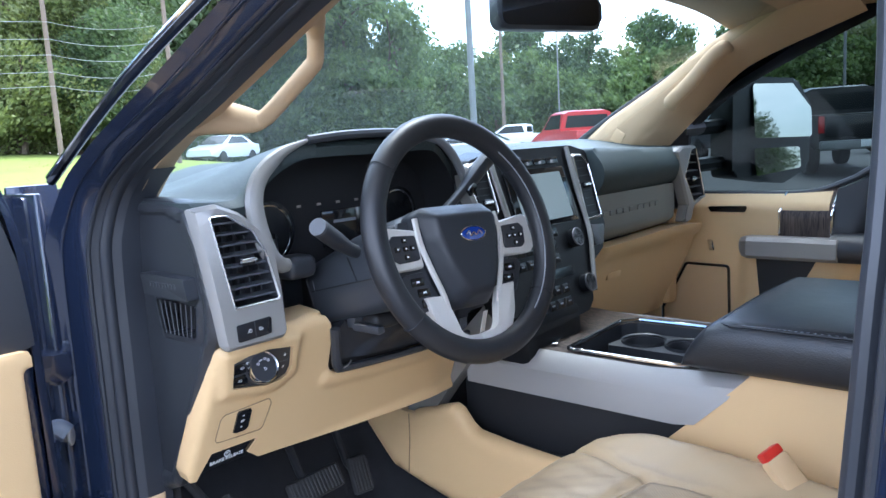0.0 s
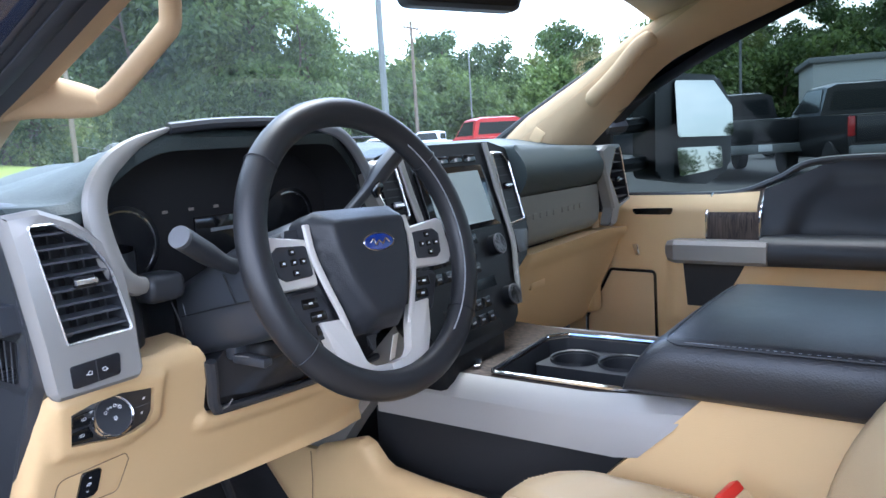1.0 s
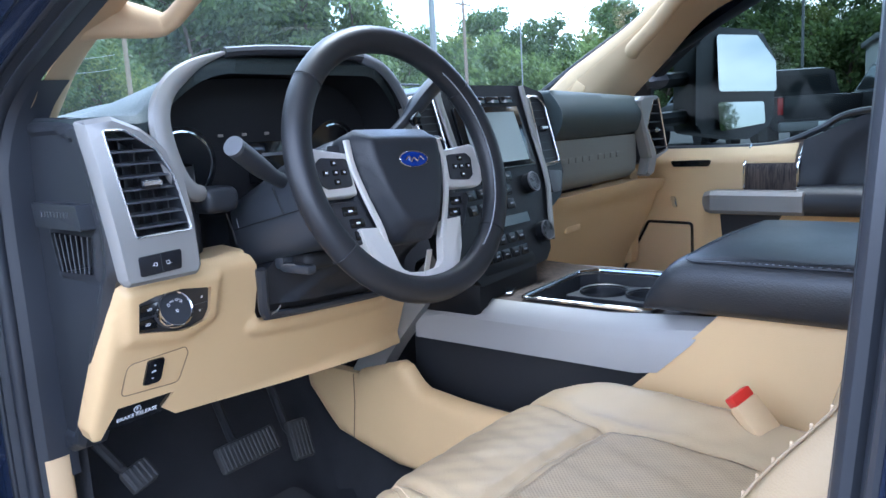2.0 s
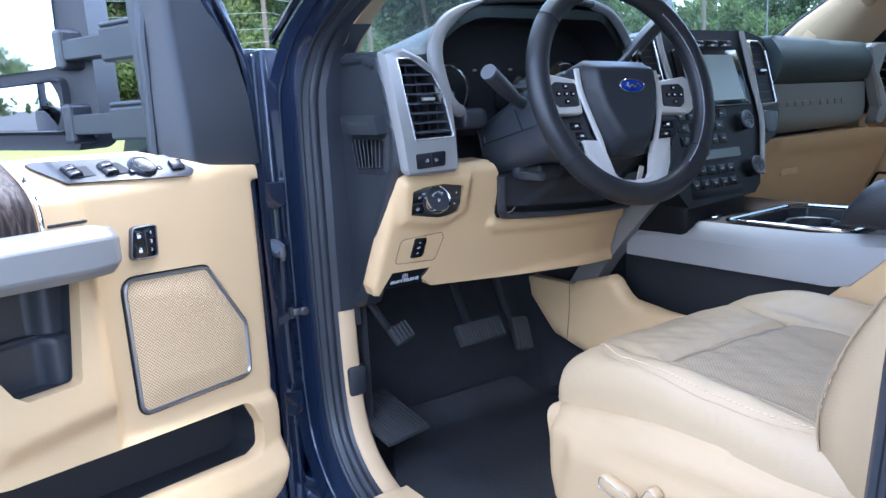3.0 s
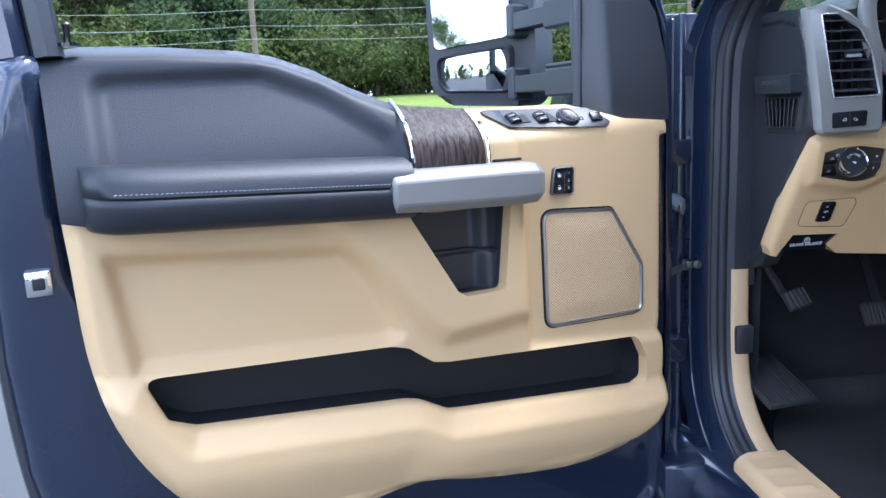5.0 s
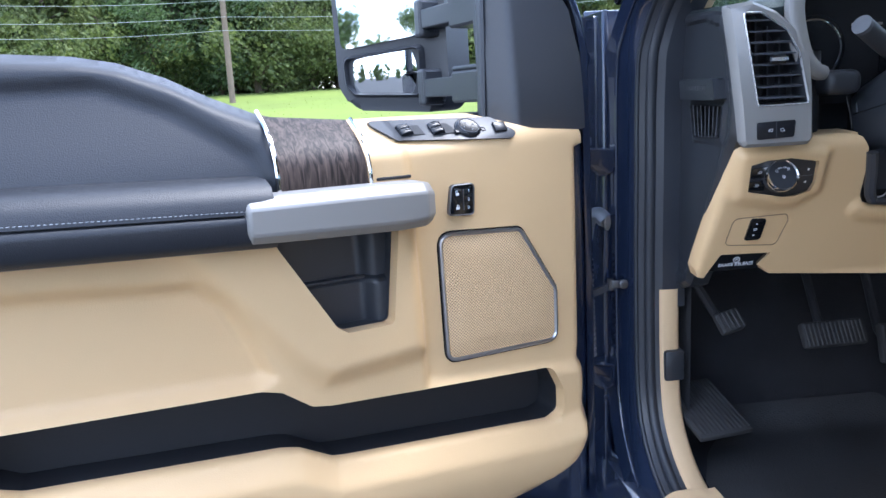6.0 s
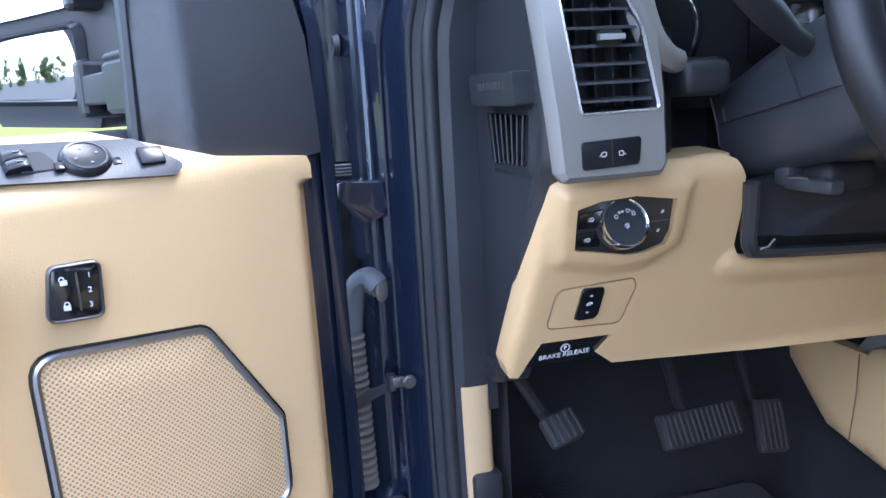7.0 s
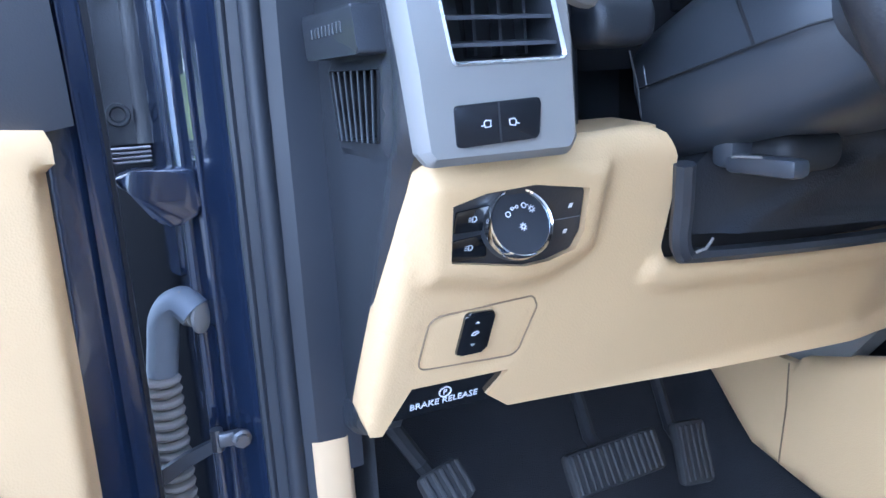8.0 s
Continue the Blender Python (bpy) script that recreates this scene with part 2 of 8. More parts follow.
def tube(path, radius, seg=10, closed=False, flat=1.0, up=None, caps=True):
    """A round rod along a path. radius: a number or a function of 0..1. flat: squeezes it along its up side."""
    P = [Vector(p) for p in path]
    k = len(P)
    bm = bmesh.new()
    rings, nrm = [], None
    for i in range(k):
        a = P[i - 1] if (closed or i > 0) else P[i]
        b = P[(i + 1) % k] if (closed or i < k - 1) else P[i]
        d = (b - a).normalized()
        if up is not None:
            nrm = Vector(up) - d * d.dot(Vector(up))
        elif nrm is None:
            nrm = d.orthogonal()
        else:
            nrm = nrm - d * d.dot(nrm)
        nrm = nrm.normalized()
        side = d.cross(nrm)
        r = radius(i / max(k - 1, 1)) if callable(radius) else radius
        rings.append([bm.verts.new(P[i] + r * (math.cos(q) * side + flat * math.sin(q) * nrm)) for q in
                      (2 * math.pi * s / seg for s in range(seg))])
    skin(bm, rings, closed, caps)
    return bm


def skin(bm, rings, closed=False, caps=True, ring_closed=True):
    k = len(rings)
    for i in range(k if closed else k - 1):
        a, b = rings[i], rings[(i + 1) % k]
        m = len(a)
        for s in range(m if ring_closed else m - 1):
            bm.faces.new((a[s], a[(s + 1) % m], b[(s + 1) % m], b[s]))
    if caps and not closed and ring_closed:
        bm.faces.new(rings[0])
        bm.faces.new(rings[-1][::-1])


def loft(sections, caps=True, closed=False, ring_closed=True):
    """A skin over rings of equally many points."""
    bm = bmesh.new()
    skin(bm, [[bm.verts.new(p) for p in s] for s in sections], closed, caps, ring_closed)
    return bm


def sweep(profile, path, frame_of, closed=False, caps=True, ring_closed=True):
    """profile: 2D points; frame_of(i, p, tangent) gives the two axes for each place of the path."""
    P = [Vector(p) for p in path]
    k = len(P)
    rings = []
    for i in range(k):
        a = P[i - 1] if (closed or i > 0) else P[i]
        b = P[(i + 1) % k] if (closed or i < k - 1) else P[i]
        ax, ay = frame_of(i, P[i], (b - a).normalized())
        rings.append([P[i] + ax * q[0] + ay * q[1] for q in profile])
    return loft(rings, caps, closed, ring_closed)


def prism(pts, depth, to3, bevel=0.0, seg=2):
    """A slab with the outline pts; to3(u, v, w) gives the place, w from 0 (back) to depth (front)."""
    bm = bmesh.new()
    a = [bm.verts.new((*p, 0)) for p in pts]
    b = [bm.verts.new((*p, depth)) for p in pts]
    k = len(pts)
    bm.faces.new(a[::-1])
    top = bm.faces.new(b)
    for i in range(k):
        bm.faces.new((a[i], a[(i + 1) % k], b[(i + 1) % k], b[i]))
    if bevel:
        bmesh.ops.bevel(bm, geom=list(top.edges), offset=bevel, segments=seg, profile=0.5, affect='EDGES', clamp_overlap=True)
    for v in bm.verts:
        v.co = to3(*v.co)
    return bm


def revolve(profile, seg=24, m=None):
    """Turns (radius, height) points round z."""
    bm = bmesh.new()
    rings = []
    for r, h in profile:
        rings.append([bm.verts.new((max(r, 1e-4) * math.cos(2 * math.pi * s / seg), max(r, 1e-4) * math.sin(2 * math.pi * s / seg), h)) for s in range(seg)])
    skin(bm, rings)
    if m is not None:
        bmesh.ops.transform(bm, matrix=m, verts=bm.verts)
    return bm


def inside(poly, x, y):
    """Which of the points lie in the polygon."""
    ins = np.zeros(len(x), bool)
    k = len(poly)
    for i in range(k):
        (x0, y0), (x1, y1) = poly[i - 1][:2], poly[i][:2]
        if y0 == y1:
            continue
        hit = ((y0 > y) != (y1 > y)) & (x < (x1 - x0) * (y - y0) / (y1 - y0) + x0)
        ins ^= hit
    return ins


def dist(poly, x, y, closed=True):
    """Distance of each point from the polygon's line."""
    best = np.full(len(x), 1e9)
    k = len(poly)
    for i in range(0 if closed else 1, k):
        (x0, y0), (x1, y1) = poly[i - 1][:2], poly[i][:2]
        dx, dy = x1 - x0, y1 - y0
        q = dx * dx + dy * dy + 1e-15
        t = np.clip(((x - x0) * dx + (y - y0) * dy) / q, 0, 1)
        best = np.minimum(best, np.hypot(x - x0 - t * dx, y - y0 - t * dy))
    return best


def within(poly, x, y):
    """Signed distance: positive inside."""
    d = dist(poly, x, y)
    return np.where(inside(poly, x, y), d, -d)


def ease(d, a, b):
    t = np.clip((d - a) / (b - a), 0, 1)
    return t * t * (3 - 2 * t)


def dense(poly, step):
    out, k = [], len(poly)
    for i in range(k):
        a, b = Vector(poly[i][:2]), Vector(poly[(i + 1) % k][:2])
        c = max(1, int((b - a).length / step + 0.5))
        out += [tuple(a.lerp(b, s / c)) for s in range(c)]
    return out


def plate(outline, place, step=0.01, back=None, holes=(), jitter=0.0):
    """A moulded panel: the outline is filled with small faces laid by place(x, y) -> array of 3D points, and its rims turn back by the vector back."""
    from mathutils.geometry import delaunay_2d_cdt
    loops = [dense(outline, step)] + [dense(h, step) for h in holes]
    pts, edges = [], []
    for lo in loops:
        s = len(pts)
        pts += lo
        edges += [(s + i, s + (i + 1) % len(lo)) for i in range(len(lo))]
    xs, ys = [p[0] for p in outline], [p[1] for p in outline]
    gx, gy = np.meshgrid(np.arange(min(xs), max(xs), step), np.arange(min(ys), max(ys), step))
    gx = gx + (np.arange(gx.shape[0]) % 2)[:, None] * step / 2
    gx, gy = gx.ravel(), gy.ravel()
    keep = inside(loops[0], gx, gy) & (dist(loops[0], gx, gy) > 0.45 * step)
    for lo in loops[1:]:
        keep &= ~inside(lo, gx, gy) & (dist(lo, gx, gy) > 0.45 * step)
    pts += list(zip(gx[keep], gy[keep]))
    v, _, f, *_ = delaunay_2d_cdt([Vector(p) for p in pts], edges, [], 0, 1e-6)
    v = np.array([tuple(p) for p in v])
    f = np.array([t for t in f if len(t) == 3])
    c = v[f].mean(1)
    ok = inside(loops[0], c[:, 0], c[:, 1])
    for lo in loops[1:]:
        ok &= ~inside(lo, c[:, 0], c[:, 1])
    f = f[ok]
    co = place(v[:, 0], v[:, 1])
    bm = bmesh.new()
    vs = [bm.verts.new(p) for p in co]
    for t in f:
        bm.faces.new([vs[i] for i in t])
    loose = [q for q in bm.verts if not q.link_faces]
    bmesh.ops.delete(bm, geom=loose, context='VERTS')
    if back is not None:
        rim = [e for e in bm.edges if len(e.link_faces) == 1]
        new_geo = bmesh.ops.extrude_edge_only(bm, edges=rim)
        bmesh.ops.translate(bm, vec=back, verts=[g for g in new_geo["geom"] if isinstance(g, bmesh.types.BMVert)])
    return bm


def lettering(name, text, size, m, material, parent, depth=0.0008, squeeze=1.0, align='CENTER'):
    """Raised letters in the built-in font, as a mesh."""
    cu = bpy.data.curves.new(name, 'FONT')
    cu.body, cu.size, cu.extrude, cu.align_x, cu.align_y = text, size, depth, align, 'CENTER'
    cu.resolution_u = 2
    tmp = bpy.data.objects.new("tmp", cu)
    me = bpy.data.meshes.new_from_object(tmp)
    bpy.data.objects.remove(tmp)
    me.transform(m @ Matrix.Diagonal((squeeze, 1, 1, 1)))
    me.materials.clear()
    me.materials.append(material)
    ob = new(name, me)
    ob.parent = parent
    return ob


def axes(origin, ex, ey):
    """A frame with the given x and y axes."""
    ex = Vector(ex).normalized()
    ez = ex.cross(Vector(ey)).normalized()
    ey = ez.cross(ex)
    m = Matrix((ex, ey, ez)).transposed().to_4x4()
    m.translation = origin
    return m


def grown(poly, k):
    """The polygon moved outward by k."""
    c = Vector((sum(p[0] for p in poly) / len(poly), sum(p[1] for p in poly) / len(poly)))
    out = []
    for i in range(len(poly)):
        t = (Vector(poly[(i + 1) % len(poly)]) - Vector(poly[i - 1])).normalized()
        q = Vector((t.y, -t.x))
        p = Vector(poly[i])
        out.append(p + (q if q.dot(p - c) > 0 else -q) * k)
    return out


# ---- cab shell ----
def cab_x(z):
    """Half width of the cab at the door opening, leaning in above the belt line."""
    return -0.835 + 0.19 * max(0.0, z - 1.45)


OPENING = [(-0.62, 0.735), (-0.30, 0.735), (-0.05, 0.738), (0.08, 0.752), (0.160, 0.80), (0.198, 0.88), (0.208, 1.06), (0.206, 1.26), (0.203, 1.40), (0.186, 1.50),
           (0.138, 1.550), (0.05, 1.594), (-0.04, 1.634), (-0.216, 1.718), (-0.45, 1.818), (-0.62, 1.852), (-0.725, 1.81), (-0.757, 1.70), (-0.764, 1.50), (-0.743, 1.20), (-0.72, 0.95), (-0.69, 0.79)]
LOOP = [(p.x, p.y) for p in spline([(a, b, 0) for a, b in OPENING], 6, True)]


def opening_path(side=1):
    return [Vector((side * cab_x(z), y, z)) for y, z in LOOP]


def opening_axes(side):
    def f(i, p, t):
        t2 = Vector((0, t.y, t.z)).normalized()
        slim = 1 - 0.55 * float(ease(np.array([p.z]), 1.42, 1.56)[0]) * float(ease(np.array([p.y]), -0.55, -0.15)[0])
        return Vector((0, t2.z, -t2.y)) * slim, Vector((side, 0, 0))
    return f


cab = tagged(thing("truck_cab", "dark blue pickup cab with its door opening, pillars and beige trim", "vehicle"), kind="structure")
JAMB = [(0.018, -0.024), (0.026, -0.036), (0.040, -0.048), (0.060, -0.058), (0.074, -0.066), (0.084, -0.060), (0.090, -0.040), (0.092, 0.0)]
SEALP = [(-0.005, 0.014), (-0.001, 0.004), (0.006, -0.004), (0.010, -0.012), (0.013, -0.014), (0.016, -0.020), (0.019, -0.026)]
part("door_jamb", sweep(JAMB, opening_path(), opening_axes(1), True, False, False), M_BLUE, cab, "dark blue painted door jamb", angle=60)
part("door_seal", sweep(SEALP, opening_path(), opening_axes(1), True, False, False), M_RUBBER, cab, "wide black rubber door seal", angle=60)
part("seal_bulb", sweep([(0.007 + 0.008 * math.cos(a), -0.008 + 0.009 * math.sin(a)) for a in np.linspace(0, 2 * math.pi, 11)[:-1]], opening_path(), opening_axes(1), True, False, True), M_RUBBER, cab, "rubber seal bulb")
part("seal_lip", sweep([(0.0195 + 0.0035 * math.cos(a), -0.0275 + 0.004 * math.sin(a)) for a in np.linspace(0, 2 * math.pi, 9)[:-1]], opening_path(), opening_axes(1), True, False, True), M_RUBBER, cab)
part("flange_edge", sweep([(0.047 + 0.003 * math.cos(a), -0.0535 + 0.003 * math.sin(a)) for a in np.linspace(0, 2 * math.pi, 9)[:-1]], opening_path(), opening_axes(1), True, False, True), M_BLUE, cab)
part("far_jamb", sweep(JAMB, opening_path(-1), opening_axes(-1), True, False, False), M_BLUE, cab)

part("far_seal", sweep([(-0.012, 0.014), (0.0, 0.0), (0.012, -0.014), (0.031, -0.026), (0.070, -0.045)], opening_path(-1), opening_axes(-1), True, False, False), M_RUBBER, cab, "black rubber seal of the passenger door", angle=60)

# black plate painted as the shade behind the hinges, fender edge
part("hinge_shade_plate", rbox((0.10, 0.012, 0.86), (-0.955, 0.385, 1.10), 0.003), M_DARK, cab, "matt black plate as the shade in the gap at the door hinges")
part("cavity_side", rbox((0.012, 0.12, 0.86), (-0.900, 0.33, 1.10), 0.003), M_BLUE, cab, "blue painted side of the hinge pillar")
part("cavity_back", rbox((0.075, 0.012, 0.88), (-0.866, 0.385, 1.10), 0.003), M_BLUE, cab)
part("cavity_panel", plate(fillet([(0.300, 1.20), (0.300, 1.525), (0.375, 1.525), (0.375, 1.20)], 0.01), lambda y, z: np.stack([-0.910 - 0.006 * ease(y, 0.31, 0.33), y, z], 1), 0.015, (0.01, 0, 0)), M_BLUE, cab, "blue painted panel behind the hinges")
sheet = part("cavity_sheet", loft([[(-0.968, 0.366, z), (-0.952, 0.360, z), (-0.928, 0.360, z), (-0.922, 0.352, z), (-0.914, 0.350, z), (-0.906, 0.356, z)] for z in (1.318, 1.36, 1.45, 1.528)], False, False, False), M_BLACK, cab, "dark grey sealed sheet above the hinge", angle=40)
for z in (1.345, 1.455, 1.515):
    part("sheet_plug", revolve([(0.0, 0.001), (0.006, 0.001), (0.0075, 0.004), (0.010, 0.004), (0.011, 0.0)], 18, axes((-0.941, 0.3595, z), (1, 0, 0), (0, 0, 1))), M_BLACK, sheet, "round rubber plug")
part("rubber_plug", revolve([(0.0, 0.004), (0.007, 0.004), (0.011, 0.007), (0.013, 0.0)], 18, axes((-0.917, 0.335, 1.455), (0, -1, 0), (0, 0, 1))), M_CAVITY, cab)
fender = plate(fillet([(0.40, 0.70), (0.40, 1.40), (0.50, 1.46), (1.2, 1.42), (1.2, 0.70)], 0.02), lambda y, z: np.stack([-0.985 + 0.05 * ease(z, 1.2, 1.46), y, z], 1), 0.05, (0.03, 0, 0))
part("fender", fender, M_BLUE, cab, "dark blue front fender")
for z in (1.285, 0.90):
    bracket = prism(fillet([(-0.958, 0.012), (-0.940, 0.018), (-0.892, 0.016), (-0.890, -0.020), (-0.912, -0.032), (-0.928, -0.024), (-0.944, 0.0)], 0.009, 3), 0.045, lambda a, b, w: Vector((a, 0.295 - w, z + b)), 0.006, 2)
    part("hinge", join(bracket, rbox((0.026, 0.05, 0.044), (-0.893, 0.30, z - 0.004), 0.008, 3)), M_BLUE, cab, "blue painted door hinge")
    for k in range(4):
        part("hinge_shim", rbox((0.034, 0.012, 0.0022), (-0.938, 0.292, z + 0.022 + k * 0.0038), 0.0006, 1), M_STEEL, cab)

# wiring boot, check strap
boot_path = spline([(-0.905, 0.264, 1.176), (-0.916, 0.273, 1.186), (-0.929, 0.282, 1.174), (-0.934, 0.285, 1.146), (-0.938, 0.285, 1.12)], 8)
boot = part("wiring_boot", tube(boot_path, 0.013, 12, flat=1.25), M_GREY, cab, "grey corrugated wiring boot between door and pillar")
for i in range(20):
    z = 1.115 - i * 0.0095
    part("boot_rib", revolve([(0.011, -0.0045), (0.0155, -0.0025), (0.0165, 0.0), (0.0155, 0.0025), (0.011, 0.0045)], 14, pose(-0.939, 0.283 - 0.001 * i, z)), M_BOOT, boot)
strap = part("check_strap", loft([[(-0.885 - 0.075 * k, 0.238 + q * 0.003 + 0.030 * k - 0.02 * k * k, 1.068 - 0.022 * k - 0.010 * k * k + e * (0.0045 + 0.0035 * k)) for q, e in ((-1, -1), (1, -1), (1, 1), (-1, 1))] for k in (0, 0.3, 0.6, 0.85, 1.0, 1.3)]), M_RUBBER, cab, "black door check strap")
part("strap_bolt", join(revolve([(0.0085, 0.0), (0.0085, 0.004), (0.0055, 0.005), (0.0055, 0.009)], 8, axes((-0.884, 0.232, 1.068), (1, 0, 0), (0, 0, 1))), rbox((0.020, 0.007, 0.013), (-0.893, 0.238, 1.067), 0.002), revolve([(0.0055, -0.010), (0.0055, 0.010)], 10, pose(-0.903, 0.243, 1.066))), M_STEEL, strap, "steel pivot and bolt")
part("boot_collar", join(*[revolve([(0.010, -0.003), (0.014, -0.0015), (0.014, 0.0015), (0.010, 0.003)], 14, axes((-0.9015 - 0.006 * i, 0.262 + 0.004 * i, 1.172 + 0.006 * i), (0, 0, 1), (0.6, 0.8, 0))) for i in range(3)]), M_BOOT, boot, "ribbed collar of the boot")

# sill
SILL = [(-0.885, -0.62), (-0.885, 0.060), (-0.79, 0.068), (-0.79, -0.62)]
sill = part("sill_plate", plate(SILL, lambda x, y: np.stack([x, y, 0.762 - 0.012 * (1 - ease(x, -0.885, -0.872)) + 0.004 * ease(np.abs((y + 0.03) % 0.06 - 0.03), 0.010, 0.004) * ease(x, -0.868, -0.86) * (1 - ease(x, -0.815, -0.807))], 1), 0.0075, (0, 0, -0.03)), M_BEIGE2, cab, "ribbed beige sill plate", angle=60)
part("rocker", loft([[(x, y, z) for x, z in ((-0.78, 0.745), (-0.885, 0.735), (-0.915, 0.71), (-0.935, 0.66), (-0.94, 0.55), (-0.78, 0.55))] for y in (-0.8, 0.35)]), M_BLUE, cab, "blue rocker panel under the door", angle=40)

# floor, firewall, inner walls
part("floor_pan", plate([(-0.80, -1.6), (-0.80, 0.62), (0.80, 0.62), (0.80, -1.6)], lambda x, y: np.stack([x, y, 0.735 + 0.30 * ease(y, 0.26, 0.55) + 0.16 * ease(0.24 - np.abs(x), 0.0, 0.06)], 1), 0.03), M_CARPET, cab, "black carpeted floor")
part("firewall", rbox((1.62, 0.02, 0.55), (0, 0.60, 1.25), 0.004), M_DARK, cab)
part("rear_wall", rbox((1.66, 0.03, 1.10), (0, -1.58, 1.28), 0.01), M_BEIGE2, cab)
for s in (-1, 1):
    part("rear_door", rbox((0.04, 0.72, 0.75), (s * 0.83, -1.20, 1.08), 0.02), M_BEIGE2, cab)
# unseen tinted panes, added to keep rear side light off the glovebox
for s in (-1, 1):
    rear_pane = part("rear_side_window", plate(fillet([(-1.56, 1.44), (-0.84, 1.44), (-0.84, 1.84), (-1.56, 1.84)], 0.05), lambda y, z: np.stack([s * (0.835 - 0.16 * (z - 1.44)), y, z], 1), 0.12), M_TINT, cab, "unseen tinted rear side pane, added to cut light into the cab", angle=180)
roof = plate(fillet([(-0.76, -1.60), (-0.76, -0.10), (0.76, -0.10), (0.76, -1.60)], 0.08), lambda x, y: np.stack([x, y, 1.885 - 0.05 * (x / 0.76) ** 4 - 0.03 * ease(y, -0.35, -0.1)], 1), 0.06)
part("headliner", roof, M_PILLAR, cab, "beige fabric headliner")
part("roof_skin", plate(fillet([(-0.80, -1.62), (-0.80, -0.16), (0.80, -0.16), (0.80, -1.62)], 0.1), lambda x, y: np.stack([x, y, 1.945 - 0.06 * (x / 0.8) ** 4 - 0.035 * ease(y, -0.5, -0.1)], 1), 0.06), M_BLUE, cab, "dark blue roof skin")


def a_pillar(s):
    """Beige inner pillar trim beside the windscreen on the passenger's side."""
    mid = [(0.765, 0.305, 1.480), (0.752, 0.228, 1.551), (0.735, 0.07, 1.665), (0.712, -0.10, 1.785), (0.676, -0.40, 1.885)]
    wid = [0.090, 0.082, 0.066, 0.056, 0.055]
    slim = [1.0, 0.90, 0.68, 0.42, 0.30]
    P = spline(mid, 8)
    W = [wid[min(int(i / 8), 3)] + (wid[min(int(i / 8), 3) + 1] - wid[min(int(i / 8), 3)]) * (i / 8 - min(int(i / 8), 3)) for i in range(len(P))]
    rings = []
    for i, p in enumerate(P):
        d = (P[min(i + 1, len(P) - 1)] - P[max(i - 1, 0)]).normalized()
        across = Vector((0, -d.z, d.y)).normalized()
        inn = Vector((-s, 0, 0))
        rear = 0.64
        k = min(i / 8, 3.999)
        fore = slim[int(k)] + (slim[int(k) + 1] - slim[int(k)]) * (k - int(k))
        rings.append([p + across * (W[i] * a * (rear if a > 0 else fore)) + inn * b for a, b in ((-1, -0.035), (-1.0, 0.0), (-0.8, 0.014), (-0.3, 0.022), (0.3, 0.022), (0.8, 0.012), (1.2, -0.012), (1.75, -0.050), (2.0, -0.068))])
    return loft(rings)


# driver's pillar trim: front edge and edge at the seal, from the dash up to the header
front_edge = spline([(-0.745, 0.305, 1.455), (-0.738, 0.229, 1.517), (-0.736, 0.165, 1.570), (-0.735, 0.100, 1.607), (-0.735, 0.013, 1.643), (-0.733, -0.070, 1.678), (-0.728, -0.152, 1.718), (-0.715, -0.30, 1.790)], 6)
seal_edge = spline([(-0.815, 0.235, 1.450), (-0.812, 0.176, 1.507), (-0.808, 0.120, 1.552), (-0.802, 0.060, 1.585), (-0.797, -0.020, 1.622), (-0.792, -0.100, 1.658), (-0.785, -0.176, 1.695), (-0.765, -0.32, 1.765)], 6)
rings = []
for p, q in zip(front_edge, seal_edge):
    rings.append([p + Vector((-0.020, 0.022, 0.014)), p + Vector((-0.004, 0.008, 0.006)), p, p.lerp(q, 0.12) + Vector((0.005, 0, 0)), p.lerp(q, 0.40) + Vector((0.011, 0, -0.002)), p.lerp(q, 0.66) + Vector((0.008, 0, -0.002)), p.lerp(q, 0.84)])
part("pillar_trim", loft(rings, False, False, False), M_PILLAR, cab, "beige fabric pillar trim", angle=70)
part("pillar_trim", a_pillar(1), M_PILLAR, cab, "beige fabric pillar trim with a moulded grab recess", angle=70)
grab = spline([(-0.770, 0.066, 1.624), (-0.746, 0.044, 1.621), (-0.720, 0.022, 1.615), (-0.704, 0.009, 1.612), (-0.698, 0.000, 1.615), (-0.693, -0.012, 1.623), (-0.681, -0.044, 1.650), (-0.671, -0.072, 1.674), (-0.668, -0.080, 1.682), (-0.668, -0.084, 1.694), (-0.673, -0.092, 1.718), (-0.690, -0.110, 1.737), (-0.718, -0.130, 1.744)], 6)
part("grab_handle", tube(grab, lambda k: 0.0112 + 0.015 * max(0.0, 0.30 - k) / 0.30 + 0.010 * max(0.0, k - 0.82) / 0.18, 14, flat=1.3), M_PILLAR, cab, "beige grab handle on the pillar", angle=180)
grip = spline([(0.700, 0.055, 1.635), (0.672, 0.035, 1.645), (0.668, -0.02, 1.69), (0.668, -0.075, 1.745), (0.676, -0.10, 1.765), (0.700, -0.105, 1.77)], 6)
part("grab_handle", tube(grip, 0.0155, 14, flat=1.3), M_PILLAR, cab, "beige grab handle on the pillar", angle=180)
part("tweeter_cover", rbox((0.004, 0.036, 0.040), (0.728, 0.235, 1.552), 0.003, 2, pose(0, 0, 0, 35)), M_BEIGE2, cab)

